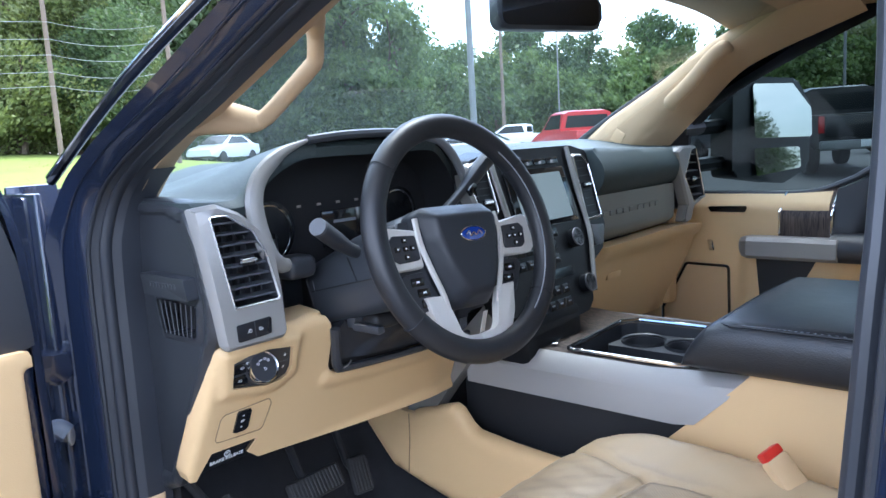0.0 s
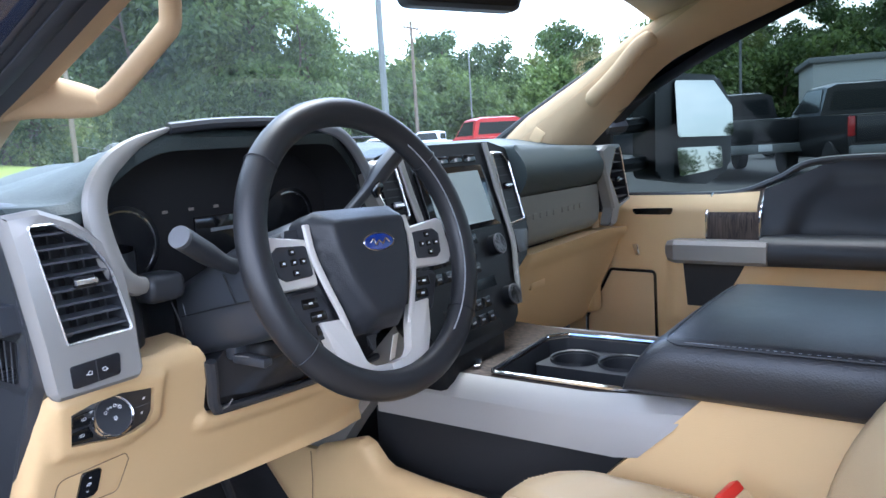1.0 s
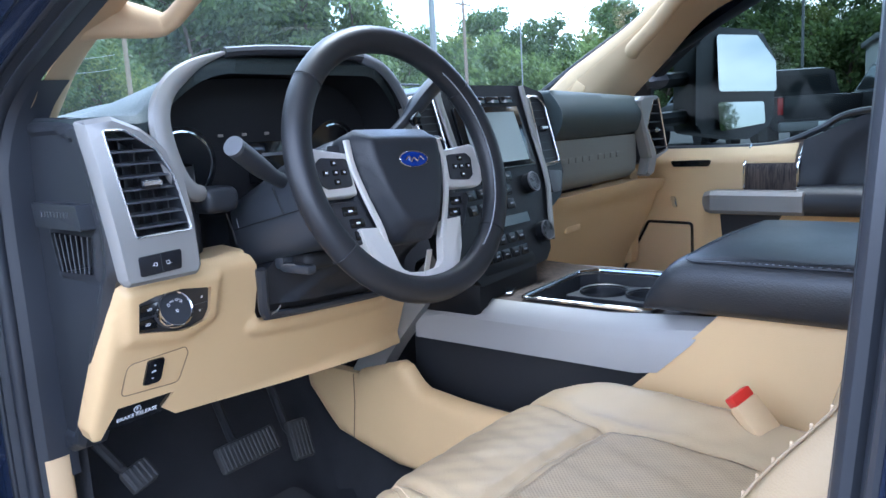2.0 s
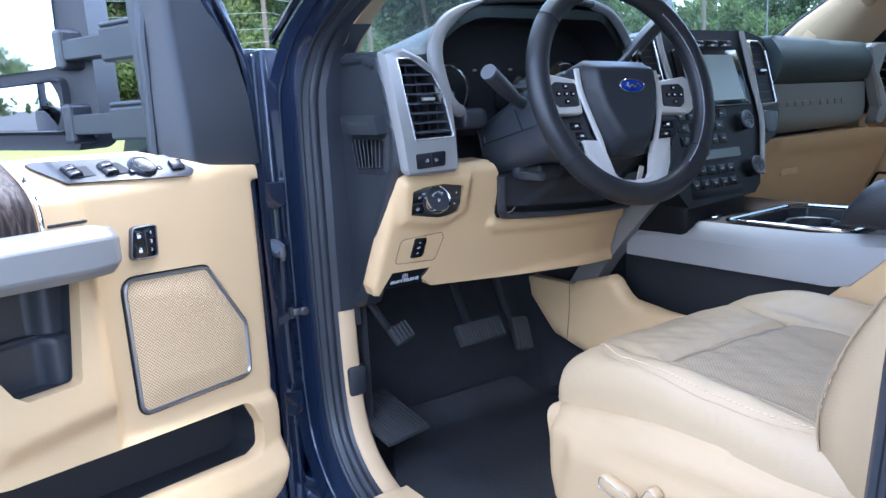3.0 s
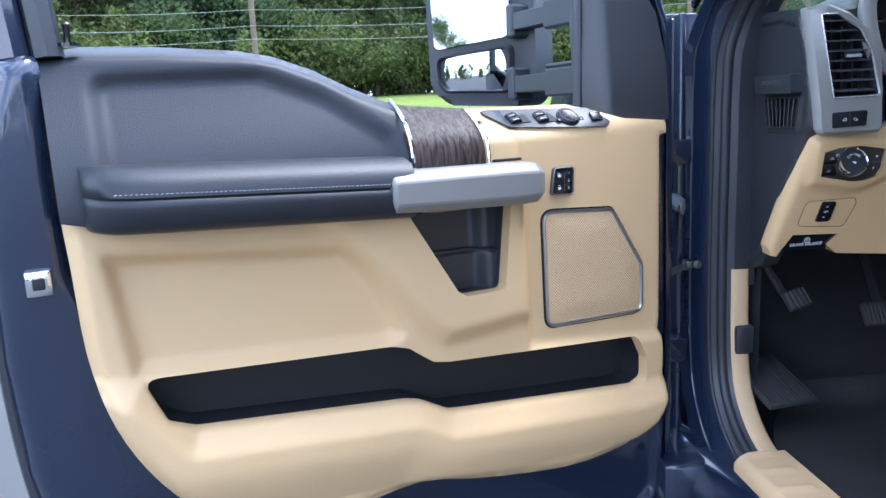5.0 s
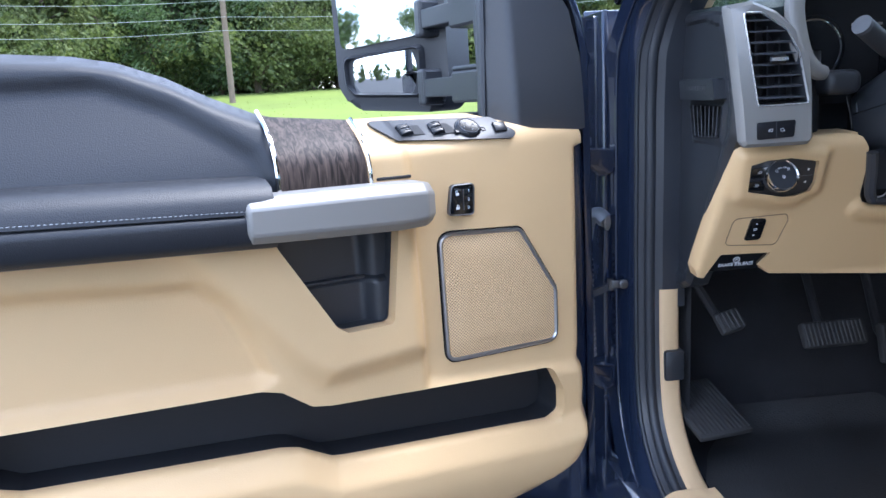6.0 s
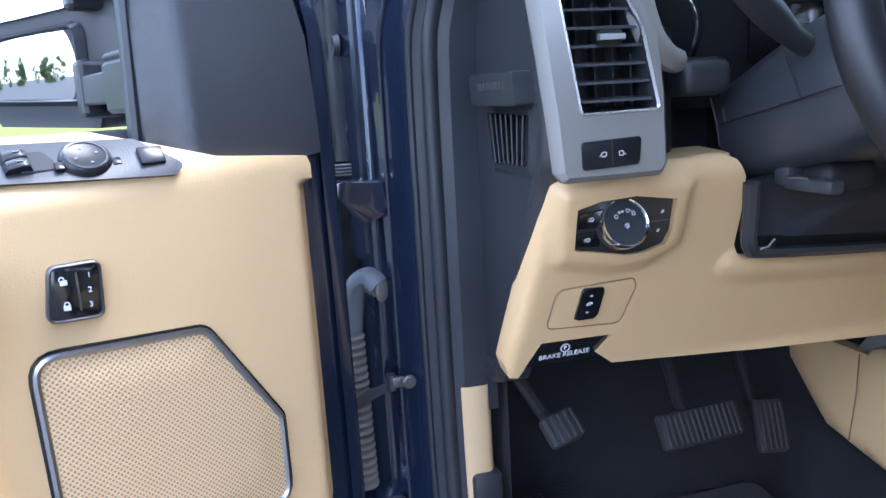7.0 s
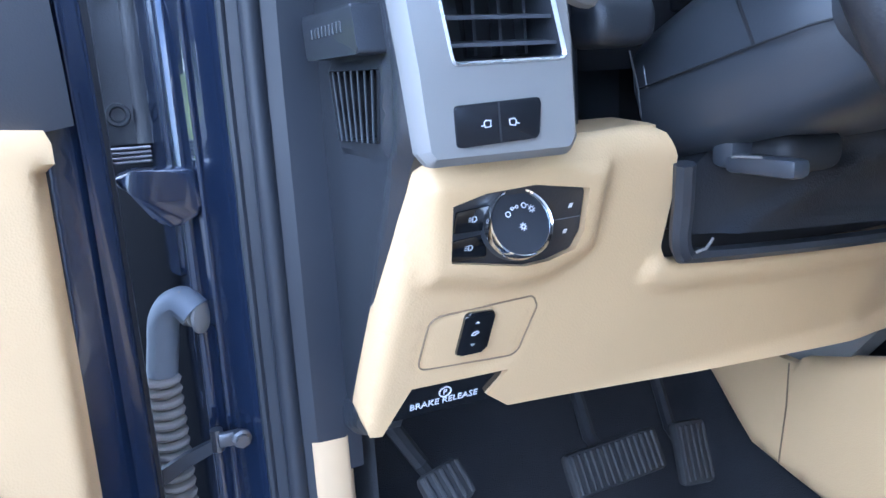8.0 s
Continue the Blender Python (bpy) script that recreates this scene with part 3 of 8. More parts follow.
# outer screen pillars and windscreen
for s in (1,):
    outer = spline([(s * 0.860, 0.46, 1.46), (s * 0.850, 0.335, 1.545), (s * 0.838, 0.14, 1.65), (s * 0.822, -0.06, 1.745), (s * 0.80, -0.30, 1.85)], 8)
    part("outer_pillar", tube(outer, 0.034, 12, flat=1.2, up=(0, 0, 1)), M_BLUE, cab, "dark blue outer windscreen pillar")
    part("screen_edge", tube([p + Vector((-s * 0.075, 0.035, 0.012)) for p in outer], 0.012, 8), M_DARK, cab)
screen_rows = []
for k in np.linspace(0, 1, 8):
    row = []
    for x in np.linspace(-0.80, 0.80, 17):
        y0, z0 = 0.66 - 0.30 * (abs(x) / 0.8) ** 2.2, 1.475
        y1, z1 = -0.20 - 0.10 * (abs(x) / 0.8) ** 2, 1.885 - 0.04 * (x / 0.8) ** 2
        row.append((x, y0 + (y1 - y0) * k, z0 + (z1 - z0) * k + 0.012 * math.sin(math.pi * k)))
    screen_rows.append(row)
# chrome rod added as the sky highlight along the moulding, not a trim part
part("screen_highlight", tube(spline([(-0.872, 0.30, 1.551), (-0.862, 0.085, 1.661), (-0.849, -0.13, 1.751), (-0.829, -0.36, 1.841)], 8), 0.0035, 6), M_CHROME, cab, "thin chrome line as the sky highlight on the windscreen moulding")
part("screen_moulding", tube(spline([(-0.868, 0.30, 1.545), (-0.858, 0.085, 1.655), (-0.845, -0.13, 1.745), (-0.825, -0.36, 1.835)], 8), 0.007, 8), M_GLOSSBLACK, cab, "glossy black windscreen moulding")
ws = part("windscreen", loft(screen_rows, False, False, False), M_WINDSHIELD, cab, "clear windscreen", angle=180)
part("cowl", rbox((1.5, 0.22, 0.02), (0, 0.66, 1.455), 0.004), M_DARK, cab)
wp = spline([(-0.72, 0.46, 1.500), (-0.45, 0.56, 1.502), (-0.05, 0.63, 1.500)], 8)
part("wiper", tube(wp, 0.008, 8, flat=1.6), M_RUBBER, cab, "black wiper blade at rest")

# rear-view mirror
rv = thing("rearview_mirror", "black rear-view mirror hanging from the windscreen", "mirror", m=axes((-0.045, -0.035, 1.806), (0.93, -0.36, 0.0), (0, 0, 1)))
part("housing", prism(fillet([(-0.122, -0.036), (0.122, -0.036), (0.122, 0.036), (-0.122, 0.036)], 0.022), 0.03, lambda a, b, w: Vector((a, b, w - 0.012)), 0.008, 3), M_BLACK, rv)
part("mirror_glass", prism(fillet([(-0.112, -0.028), (0.112, -0.028), (0.112, 0.028), (-0.112, 0.028)], 0.018), 0.002, lambda a, b, w: Vector((a, b, 0.0185 + w))), M_GLOSSBLACK, rv)
part("stem", tube([(0, 0, -0.01), (0.0, 0.03, -0.03), (0.0, 0.05, -0.05)], 0.010, 10), M_BLACK, rv)

# lower pillar trim, kick panel
kick = thing("kick_panel", "beige kick panel trim beside the footwell", "trim")
low = [(y, z) for y, z in LOOP if z < 1.075 and y > -0.06]
low.sort(key=lambda q: math.atan2(q[1] - 1.0, q[0] + 0.15))
kp = [Vector((cab_x(z), y, z)) for y, z in low]
part("trim", sweep([(0.004, 0.004), (-0.003, 0.006), (-0.006, 0.012), (-0.007, 0.034), (-0.002, 0.040), (0.05, 0.046)], kp, opening_axes(1), False, False, False), M_BEIGE2, kick, angle=60)
part("bonnet_release", rbox((0.036, 0.03, 0.056), (-0.806, 0.205, 0.925), 0.006), M_BLACK, kick, "black bonnet release lever")
part("inner_side", plate([(0.20, 0.78), (0.20, 1.06), (0.58, 1.10), (0.58, 0.95)], lambda y, z: np.stack([-0.775 + 0 * y, y, z], 1), 0.03), M_CARPET, kick)

# inner side of the hinge pillar, behind the dash
part("pillar_inner", plate([(0.20, 1.10), (0.20, 1.47), (0.30, 1.50), (0.62, 1.48), (0.62, 1.10)], lambda y, z: np.stack([-0.793 + 0 * y, y, z], 1), 0.04), M_DARK, cab)
part("lower_pillar", rbox((0.12, 0.32, 0.27), (-0.925, 0.285, 0.585), 0.012), M_BLUE, cab, "blue foot of the hinge pillar")
side = sorted([(y, z) for y, z in LOOP if y > 0.12 and 1.02 < z < 1.575], key=lambda q: q[1])
part("pillar_cover", sweep([(-0.005, 0.010), (-0.0055, 0.024), (-0.003, 0.050)], [Vector((cab_x(z), y, z)) for y, z in side], opening_axes(1), False, False, False), M_RUBBER, cab)


# ---- open driver's door; local axes: u along the door from its hinges, n towards the cab, z up ----
DOOR = pose(-0.985, 0.112, 0, 0, 0, 202)
door = thing("driver_door", "open driver's door with beige and black trim, blue metal shell", "car door", m=DOOR)

BLACK_LINE = [(0.462, 1.234), (0.503, 1.235), (0.62, 1.241), (0.74, 1.248), (0.858, 1.256), (0.915, 1.270)]
TOP_REAR = [(0.918, 1.470), (0.87, 1.476), (0.78, 1.476), (0.675, 1.470), (0.625, 1.461), (0.572, 1.441), (0.524, 1.415), (0.481, 1.396), (0.472, 1.392)]
LOW_POCKET = fillet([(0.851, 1.066), (0.515, 1.047), (0.490, 1.040), (0.452, 1.012), (0.425, 1.007), (0.335, 1.001), (0.066, 0.981),
                     (0.046, 0.940), (0.046, 0.900), (0.070, 0.893), (0.405, 0.924), (0.425, 0.927), (0.470, 0.952), (0.495, 0.958), (0.790, 0.986), (0.825, 1.005)], 0.014, 4)
HAND_POCKET = fillet([(0.487, 1.236), (0.322, 1.236), (0.336, 1.108), (0.402, 1.108), (0.416, 1.118)], [0.004, 0.004, 0.010, 0.010, 0.010])
SPEAKER = fillet([(0.247, 1.213), (0.114, 1.205), (0.053, 1.106), (0.053, 1.024), (0.243, 1.028)], [0.018, 0.014, 0.014, 0.016, 0.016])
BEIGE_EDGE = BLACK_LINE[::-1] + [(0.455, 1.386), (0.345, 1.377), (0.173, 1.377), (0.139, 1.367), (0.082, 1.350), (0.0, 1.343), (-0.003, 1.335),
    (-0.004, 1.168), (-0.004, 1.02)] + [(p.x, p.y) for p in spline([(a, b, 0) for a, b in ((-0.004, 1.0), (-0.001, 0.978), (-0.004, 0.945), (-0.002, 0.90), (0.006, 0.862), (0.026, 0.826), (0.060, 0.802), (0.11, 0.789), (0.221, 0.784),
    (0.384, 0.804), (0.473, 0.820), (0.60, 0.812), (0.70, 0.815), (0.775, 0.848), (0.827, 0.905), (0.868, 0.971), (0.893, 1.037), (0.907, 1.105), (0.912, 1.217))], 3)]
MID_REAR = [(0.875, 1.222), (0.575, 1.196), (0.545, 1.17), (0.497, 1.062), (0.52, 1.052), (0.855, 1.072)]
FRONT_BLOCK = [(0.30, 1.45), (0.283, 1.0), (-0.1, 0.96), (-0.1, 1.45)]
LIP = [(0.94, 1.08), (0.851, 1.066), (0.79, 0.986), (0.495, 0.958), (0.47, 0.952), (0.425, 0.927), (0.405, 0.924), (0.07, 0.893), (-0.02, 0.90), (-0.02, 0.7), (0.98, 0.7)]
GRIP_FRAME = [(0.60, 1.245), (0.30, 1.245), (0.292, 1.06), (0.43, 1.05), (0.455, 1.07)]


def door_relief(u, z):
    """How far the trim stands into the cab."""
    h = np.zeros(len(u))
    h -= 0.020 * ease(within(MID_REAR, u, z), -0.008, 0.014)
    h += 0.020 * ease(within(GRIP_FRAME, u, z), -0.022, 0.014)
    h -= 0.012 * ease(within(FRONT_BLOCK, u, z), -0.006, 0.012)
    lip = within(LIP, u, z)
    h += 0.025 * np.clip((lip + 0.003) / 0.033, 0, 1) - 0.045 * ease(lip, 0.05, 0.19)
    h -= 0.070 * ease(z, 1.325, 1.385) * ease(u, 0.02, 0.36) + 0.012 * ease(z, 1.335, 1.38)
    edge = dist(BEIGE_EDGE[5:] + BEIGE_EDGE[:1], u, z, closed=False)
    return h - 0.018 * (1 - ease(edge, 0.0, 0.016)) * (z < 1.32)


def door_at(u, z):
    return np.stack([u, door_relief(u, z), z], 1)


part("trim_panel", plate(BEIGE_EDGE, door_at, 0.0062, (0, -0.022, 0), [LOW_POCKET, HAND_POCKET]), M_BEIGE, door, "moulded beige plastic door trim", angle=60)

PAD = BLACK_LINE + TOP_REAR
PAD_DIP = fillet([(0.860, 1.25), (0.860, 1.434), (0.655, 1.437), (0.575, 1.404), (0.49, 1.345), (0.455, 1.25)], 0.022)


def pad_at(u, z):
    h = 0.008 - 0.085 * ease(z, 1.27, 1.50) - 0.013 * ease(within(PAD_DIP, u, z), -0.014, 0.014)
    top = dist(TOP_REAR, u, z, closed=False)
    return np.stack([u, h - 0.035 * (1 - ease(top, 0, 0.022)) ** 2, z], 1)


part("upper_pad", plate(PAD, pad_at, 0.006, (0, -0.03, 0)), M_BLACKPAD, door, "black grained soft upper door pad", angle=60)


def pad_section(u, k):
    """Armrest ring at u, with a rounded nose."""
    lo, hi = 1.2345 + (u - 0.49) * 0.048, 1.318 + (u - 0.49) * 0.042
    ring = []
    for nn, zz in ((-0.02, lo), (0.035, lo + 0.001), (0.058, lo + 0.006), (0.066, lo + 0.016), (0.0675, lo + 0.034), (0.0672, lo + 0.0425), (0.0605, lo + 0.0438), (0.0605, lo + 0.0446), (0.0674, lo + 0.0460),
                   (0.064, lo + 0.060), (0.052, hi - 0.008), (0.030, hi - 0.001), (-0.03, hi)):
        ring.append((u, -0.03 + (nn + 0.03) * k, lo + 0.012 * (1 - k) + (zz - lo) * (0.80 + 0.20 * k)))
    return ring


rest = [pad_section(u, k) for u, k in ((0.493, 1.0), (0.6, 1.0), (0.70, 1.0), (0.80, 1.0), (0.835, 0.99), (0.858, 0.94), (0.872, 0.86), (0.882, 0.74), (0.888, 0.58), (0.8895, 0.44))]
armrest = part("armrest", loft(rest), M_BLACKPAD, door, "black stitched vinyl armrest", angle=80)
for i in range(67):
    u = 0.500 + i * 0.0054
    s = rbox((0.0034, 0.0010, 0.0008), (u, 0.0668, 1.2345 + (u - 0.49) * 0.048 + 0.0500), 0.0004, 1)
    part("stitch", s, M_STITCH, armrest)

# pull handle, a stout satin bar that stands off the panel


def bar_ring(u, n0, n1, z0, z1, c=0.012):
    return [(u, n0, z0 + c), (u, n0 + c, z0), (u, n1 - c, z0), (u, n1, z0 + c), (u, n1, z1 - c), (u, n1 - c * 1.3, z1), (u, n0 + c, z1), (u, n0, z1 - c)]


handle = part("pull_handle", loft([bar_ring(0.529, 0.012, 0.066, 1.250, 1.296), bar_ring(0.525, 0.008, 0.073, 1.246, 1.300), bar_ring(0.43, 0.012, 0.076, 1.243, 1.300),
                          bar_ring(0.335, 0.010, 0.075, 1.240, 1.299), bar_ring(0.298, 0.000, 0.066, 1.240, 1.297), bar_ring(0.280, -0.01, 0.048, 1.242, 1.293),
                          bar_ring(0.274, -0.02, 0.026, 1.246, 1.288)]), M_SILVER, door, "satin silver pull handle", angle=22)
bv = handle.modifiers.new("soft_edges", 'BEVEL')
bv.width, bv.segments, bv.limit_method, bv.angle_limit = 0.003, 2, 'ANGLE', radians(20)
part("handle_gap", rbox((0.050, 0.012, 0.004), (0.315, -0.004, 1.3000), 0.0015), M_DARK, door)

# tray behind the handle
HP = [(0.50, 1.25), (0.315, 1.25), (0.330, 1.100), (0.404, 1.100), (0.424, 1.114)]
tray = part("handle_recess", plate(HP, lambda u, z: np.stack([u, -0.045 + 0.012 * ease(-z, -1.168, -1.162) + 0.02 * ease(-u, -0.362, -0.340), z], 1), 0.004), M_BLACK, door, "black plastic tray behind the handle", angle=25)
part("recess_side", loft([[(p.x, 0.006, p.y) for p in grown(HAND_POCKET, 0.002)], [(p.x, -0.05, p.y) for p in grown(HAND_POCKET, 0.002)]], caps=False), M_BLACK, door)
part("recess_step", rbox((0.12, 0.010, 0.004), (0.40, -0.038, 1.166), 0.001), M_BLACK, door)

# map pocket
part("map_pocket", plate(grown(LOW_POCKET, 0.003), lambda u, z: np.stack([u, -0.075 + 0.02 * ease(u, 0.12, 0.06) * 0, z], 1), 0.02), M_DARK, door, "deep black map pocket")
part("pocket_side", loft([[(p.x, -0.012, p.y) for p in grown(LOW_POCKET, 0.003)], [(p.x, -0.040, p.y) for p in grown(LOW_POCKET, 0.003)], [(p.x, -0.078, p.y) for p in grown(LOW_POCKET, 0.003)]], caps=False), M_DARK, door)

# loudspeaker
def ring_of(poly, w, n0, n1):
    c = Vector((sum(p[0] for p in poly) / len(poly), sum(p[1] for p in poly) / len(poly)))
    def off(k):
        out = []
        for i in range(len(poly)):
            a, b = Vector(poly[i - 1]), Vector(poly[(i + 1) % len(poly)])
            t = (b - a).normalized()
            q = Vector((t.y, -t.x))
            p = Vector(poly[i])
            if q.dot(p - c) < 0:
                q = -q
            out.append(p + q * k)
        return out
    o, i = off(w / 2), off(-w / 2)
    return loft([[(p.x, n0, p.y) for p in o], [(p.x, n1 - 0.001, p.y) for p in o], [(q.x * 0.5 + p.x * 0.5, n1, q.y * 0.5 + p.y * 0.5) for p, q in zip(o, i)],
                 [(p.x, n1 - 0.002, p.y) for p in i], [(p.x, n0, p.y) for p in i]], caps=False)


speaker = part("speaker_grille", plate(SPEAKER, lambda u, z: np.stack([u, -0.009 + 0.004 * ease(dist(SPEAKER, u, z), 0, 0.03), z], 1), 0.01), M_GRILLE, door, "perforated beige loudspeaker grille")
part("speaker_ring", ring_of(SPEAKER, 0.0055, -0.014, -0.006), M_NICKEL, speaker, "satin metal surround")
part("speaker_shadow_ring", ring_of(SPEAKER, 0.010, -0.016, -0.0095), M_GLOSSBLACK, speaker)

# wood insert between two bright strips
def wood_at(u, z):
    f = ease(z, 1.30, 1.405)
    return np.stack([u, 0.004 - 0.08 * f * f, z], 1)


WOOD = [(0.472, 1.236), (0.472, 1.392), (0.455, 1.387), (0.357, 1.378), (0.352, 1.29), (0.352, 1.24)]
part("wood_insert", plate(WOOD, wood_at, 0.008, (0, -0.01, 0)), M_WOOD, door, "dark grained wood veneer insert", angle=60)
for u0, w in ((0.4735, 0.0028), (0.353, 0.0026)):
    zs = np.linspace(1.245, 1.395 if u0 > 0.4 else 1.379, 14)
    pth = [(u0, max(float(wood_at(np.array([u0]), np.array([zz]))[0][1]), float(pad_at(np.array([u0]), np.array([zz]))[0][1]) if u0 > 0.4 else -1.0) + 0.0052, zz) for zz in zs]
    fitted = np.polyval(np.polyfit(zs, [p[1] for p in pth], 4), zs)
    lift = max(p[1] - q for p, q in zip(pth, fitted)) * 1.1 + 0.0025
    pth = [(u0, float(q) + lift, p[2]) for p, q in zip(pth, fitted)]
    part("bright_strip", tube(pth, w, 6), M_CHROME, door, "bright chrome strip")

# window switches
SW_OUT = fillet([(0.328, 1.372), (0.145, 1.368), (0.113, 1.345), (0.122, 1.337), (0.300, 1.345)], [0.006, 0.012, 0.006, 0.006, 0.010])
sw = part("switch_panel", plate(SW_OUT, lambda u, z: door_at(u, z) + np.array([0, 0.006, 0.002]), 0.006, (0, -0.008, -0.002)), M_BLACK, door, "black switch panel for windows and mirrors")
def on_switches(u, z, w):
    """Frame on the switch panel: x along the door, z out of the panel."""
    a = np.array([u]), np.array([z])
    p = Vector(door_at(*a)[0]) + Vector((0, 0.006, 0.002))
    up = (Vector(door_at(np.array([u]), np.array([z + 0.006]))[0]) - Vector(door_at(np.array([u]), np.array([z - 0.006]))[0])).normalized()
    along = Vector((-1, 0, 0))
    n = along.cross(up).normalized()
    if n.y < 0:
        n = -n
    m = Matrix((along, n.cross(along), n)).transposed().to_4x4()
    m.translation = p + n * w
    return m


for u in (0.274, 0.228):
    # no real hollow: a flush dark plate paints the well's shade
    well = part("switch_well", moved(rbox((0.026, 0.026, 0.003), (0.010, 0, 0), 0.001, 1), on_switches(u, 1.355, 0.0004)), M_DARK, sw, "flush dark plate as the shade of a finger well")
    for dz in (-0.0062, 0.0062):
        h = 0.0056
        key = loft([[(x, y, z) for y, z in ((-h, 0.0), (-h, t * 0.85), (-h * 0.8, t), (h * 0.8, t), (h, t * 0.85), (h, 0.0))] for x, t in ((-0.013, 0.001), (-0.011, 0.0050), (-0.002, 0.0075), (0.004, 0.0065), (0.0055, 0.003))])
        q = part("window_switch", moved(key, on_switches(u, 1.355, 0.0) @ Matrix.Translation((0, dz, 0))), M_BUTTON, sw, angle=40)
        part("switch_mark", moved(rbox((0.004, 0.0012, 0.0006), (-0.002, dz, 0.0078), 0), on_switches(u, 1.355, 0.0)), M_STEEL, q, smooth=False)
DM = on_switches(0.184, 1.355, 0.0)
md = part("mirror_dial", moved(revolve([(0.0, 0.0035), (0.012, 0.0035), (0.0165, 0.0045), (0.019, 0.002), (0.020, -0.002)], 28), DM), M_BUTTON, sw, "round mirror control with a bright ring")
part("dial_ring", moved(tube([(0.0150 * math.cos(a), 0.0150 * math.sin(a), 0.0045) for a in np.linspace(0, 2 * math.pi, 29)[:-1]], 0.0007, 6, True), DM), M_STEEL, md)
for k in range(4):
    a = math.pi / 2 * k + 0.3
    part("dial_mark", moved(rbox((0.0022, 0.0014, 0.0005), (0.0085 * math.cos(a), 0.0085 * math.sin(a), 0.0040), 0), DM), M_GREY, md, smooth=False)
for x in (-0.021, 0.021):
    part("select_key", moved(rbox((0.007, 0.008, 0.003), (x, -0.007, 0.001), 0.001, 2), DM), M_BUTTON, sw)
part("lock_out_switch", moved(rbox((0.020, 0.017, 0.004), (0, 0, 0.001), 0.0015, 2), on_switches(0.137, 1.353, 0.0)), M_BUTTON, sw)

# central locking and seat memory keys
LOCK = fillet([(0.226, 1.280), (0.191, 1.280), (0.193, 1.237), (0.232, 1.239)], 0.006)
lk = part("lock_switch", prism([(a, b) for a, b in LOCK], 0.006, lambda a, b, w: Vector((a, -0.012 + w, b)), 0.0015), M_GLOSSBLACK, door, "black lock and seat memory keys in a chrome frame")
part("lock_frame", ring_of(LOCK, 0.0026, -0.013, -0.0045), M_STEEL, lk)
for b in (1.2675, 1.2480):
    part("lock_mark", rbox((0.0052, 0.0006, 0.0040), (0.218, -0.0055, b), 0.0002, 1), M_WHITE, lk, smooth=False)
    part("shackle_mark", tube([(0.218 + 0.0018 * math.cos(a) + (0.0012 if b > 1.26 else 0), -0.0053, b + 0.0020 + 0.0026 * math.sin(a)) for a in np.linspace(0, math.pi, 9)], 0.00045, 5), M_WHITE, lk)
for n, b in (("1", 1.2705), ("2", 1.2590), ("3", 1.2475)):
    lettering("key_number", n, 0.0062, axes((0.1995 + (1.2705 - b) * 0.06, -0.0056, b), (-1, 0, 0), (0, 0, 1)), M_WHITE, lk, 0.0003)
part("key_divider", rbox((0.0014, 0.001, 0.030), (0.2085, -0.0055, 1.259), 0), M_STEEL, lk, smooth=False)

# metal shell behind the trim
SHELL = [(0.030, 1.625), (-0.010, 1.560), (-0.042, 1.470), (-0.047, 1.33), (-0.050, 0.80), (-0.05, 0.64), (0.03, 0.575), (0.40, 0.565), (0.80, 0.580), (0.91, 0.66), (0.965, 0.80), (0.990, 0.95), (0.998, 1.10), (0.995, 1.25),
         (0.985, 1.38), (0.960, 1.455), (0.916, 1.468), (0.910, 1.20), (0.88, 1.14), (0.04, 1.14), (0.006, 1.20), (0.004, 1.46), (0.030, 1.545), (0.070, 1.610)]
SHELL_F = fillet(SHELL, 0.015)
SKIN = fillet([(-0.04, 1.31), (-0.05, 0.62), (0.05, 0.55), (0.80, 0.56), (0.95, 0.68), (1.0, 1.1), (0.98, 1.38), (0.93, 1.45), (0.68, 1.44), (0.60, 1.41), (0.50, 1.35), (0.40, 1.34)], 0.02)


def shell_at(u, z):
    d = within(SHELL_F, u, z)
    return np.stack([u, -0.046 - 0.016 * (1 - ease(d, 0.0, 0.016)) - 0.012 * ease(d, 0.03, 0.045) * (z < 0.83), z], 1)


shell = part("metal_shell", plate(SHELL_F, shell_at, 0.009, (0.004, -0.085, 0), [[tuple(p) for p in grown(LOW_POCKET, 0.008)]]), M_BLUE, door, "dark blue painted metal door shell", angle=50)
fold = [(0.006, 1.598), (-0.018, 1.553), (-0.036, 1.507), (-0.046, 1.46), (-0.0495, 1.33), (-0.0515, 1.06), (-0.0525, 0.80), (-0.0525, 0.66)]
part("hinge_edge", loft([[(u + 0.018, -0.0425, z), (u + 0.006, -0.0425, z), (u + 0.001, -0.046, z), (u - 0.001, -0.052, z), (u - 0.001, -0.085, z), (u + 0.003, -0.090, z), (u + 0.003, -0.130, z)] for u, z in fold], False, False, False), M_BLUE, door, "folded blue front edge of the door", angle=50)
part("outer_skin", plate(SKIN, lambda u, z: np.stack([u, -0.175 + 0.0 * z, z], 1), 0.03), M_BLUE, door)
part("shell_seal", tube(spline([(p[0] - (0.006 if p[0] < 0.04 else 0), -0.072, p[1]) for p in SHELL[0:16]], 6), 0.010, 8), M_RUBBER, door, "black rubber edge seal")
latch = part("latch", rbox((0.030, 0.014, 0.032), (0.948, -0.042, 1.196), 0.003), M_CHROME, door, "bright steel latch plate")
part("latch_slot", rbox((0.014, 0.006, 0.014), (0.948, -0.034, 1.196), 0.002), M_DARK, latch)
part("shell_hole", rbox((0.009, 0.004, 0.009), (0.930, -0.0495, 1.118), 0.0035), M_DARK, shell)
for u in (0.12, 0.20, 0.34, 0.42):
    part("pressed_rib", rbox((0.006, 0.006, 0.06), (u, -0.062, 0.752), 0.0025, 2, pose(0, 0, 0, 0, 40, 0)), M_BLUE, shell)

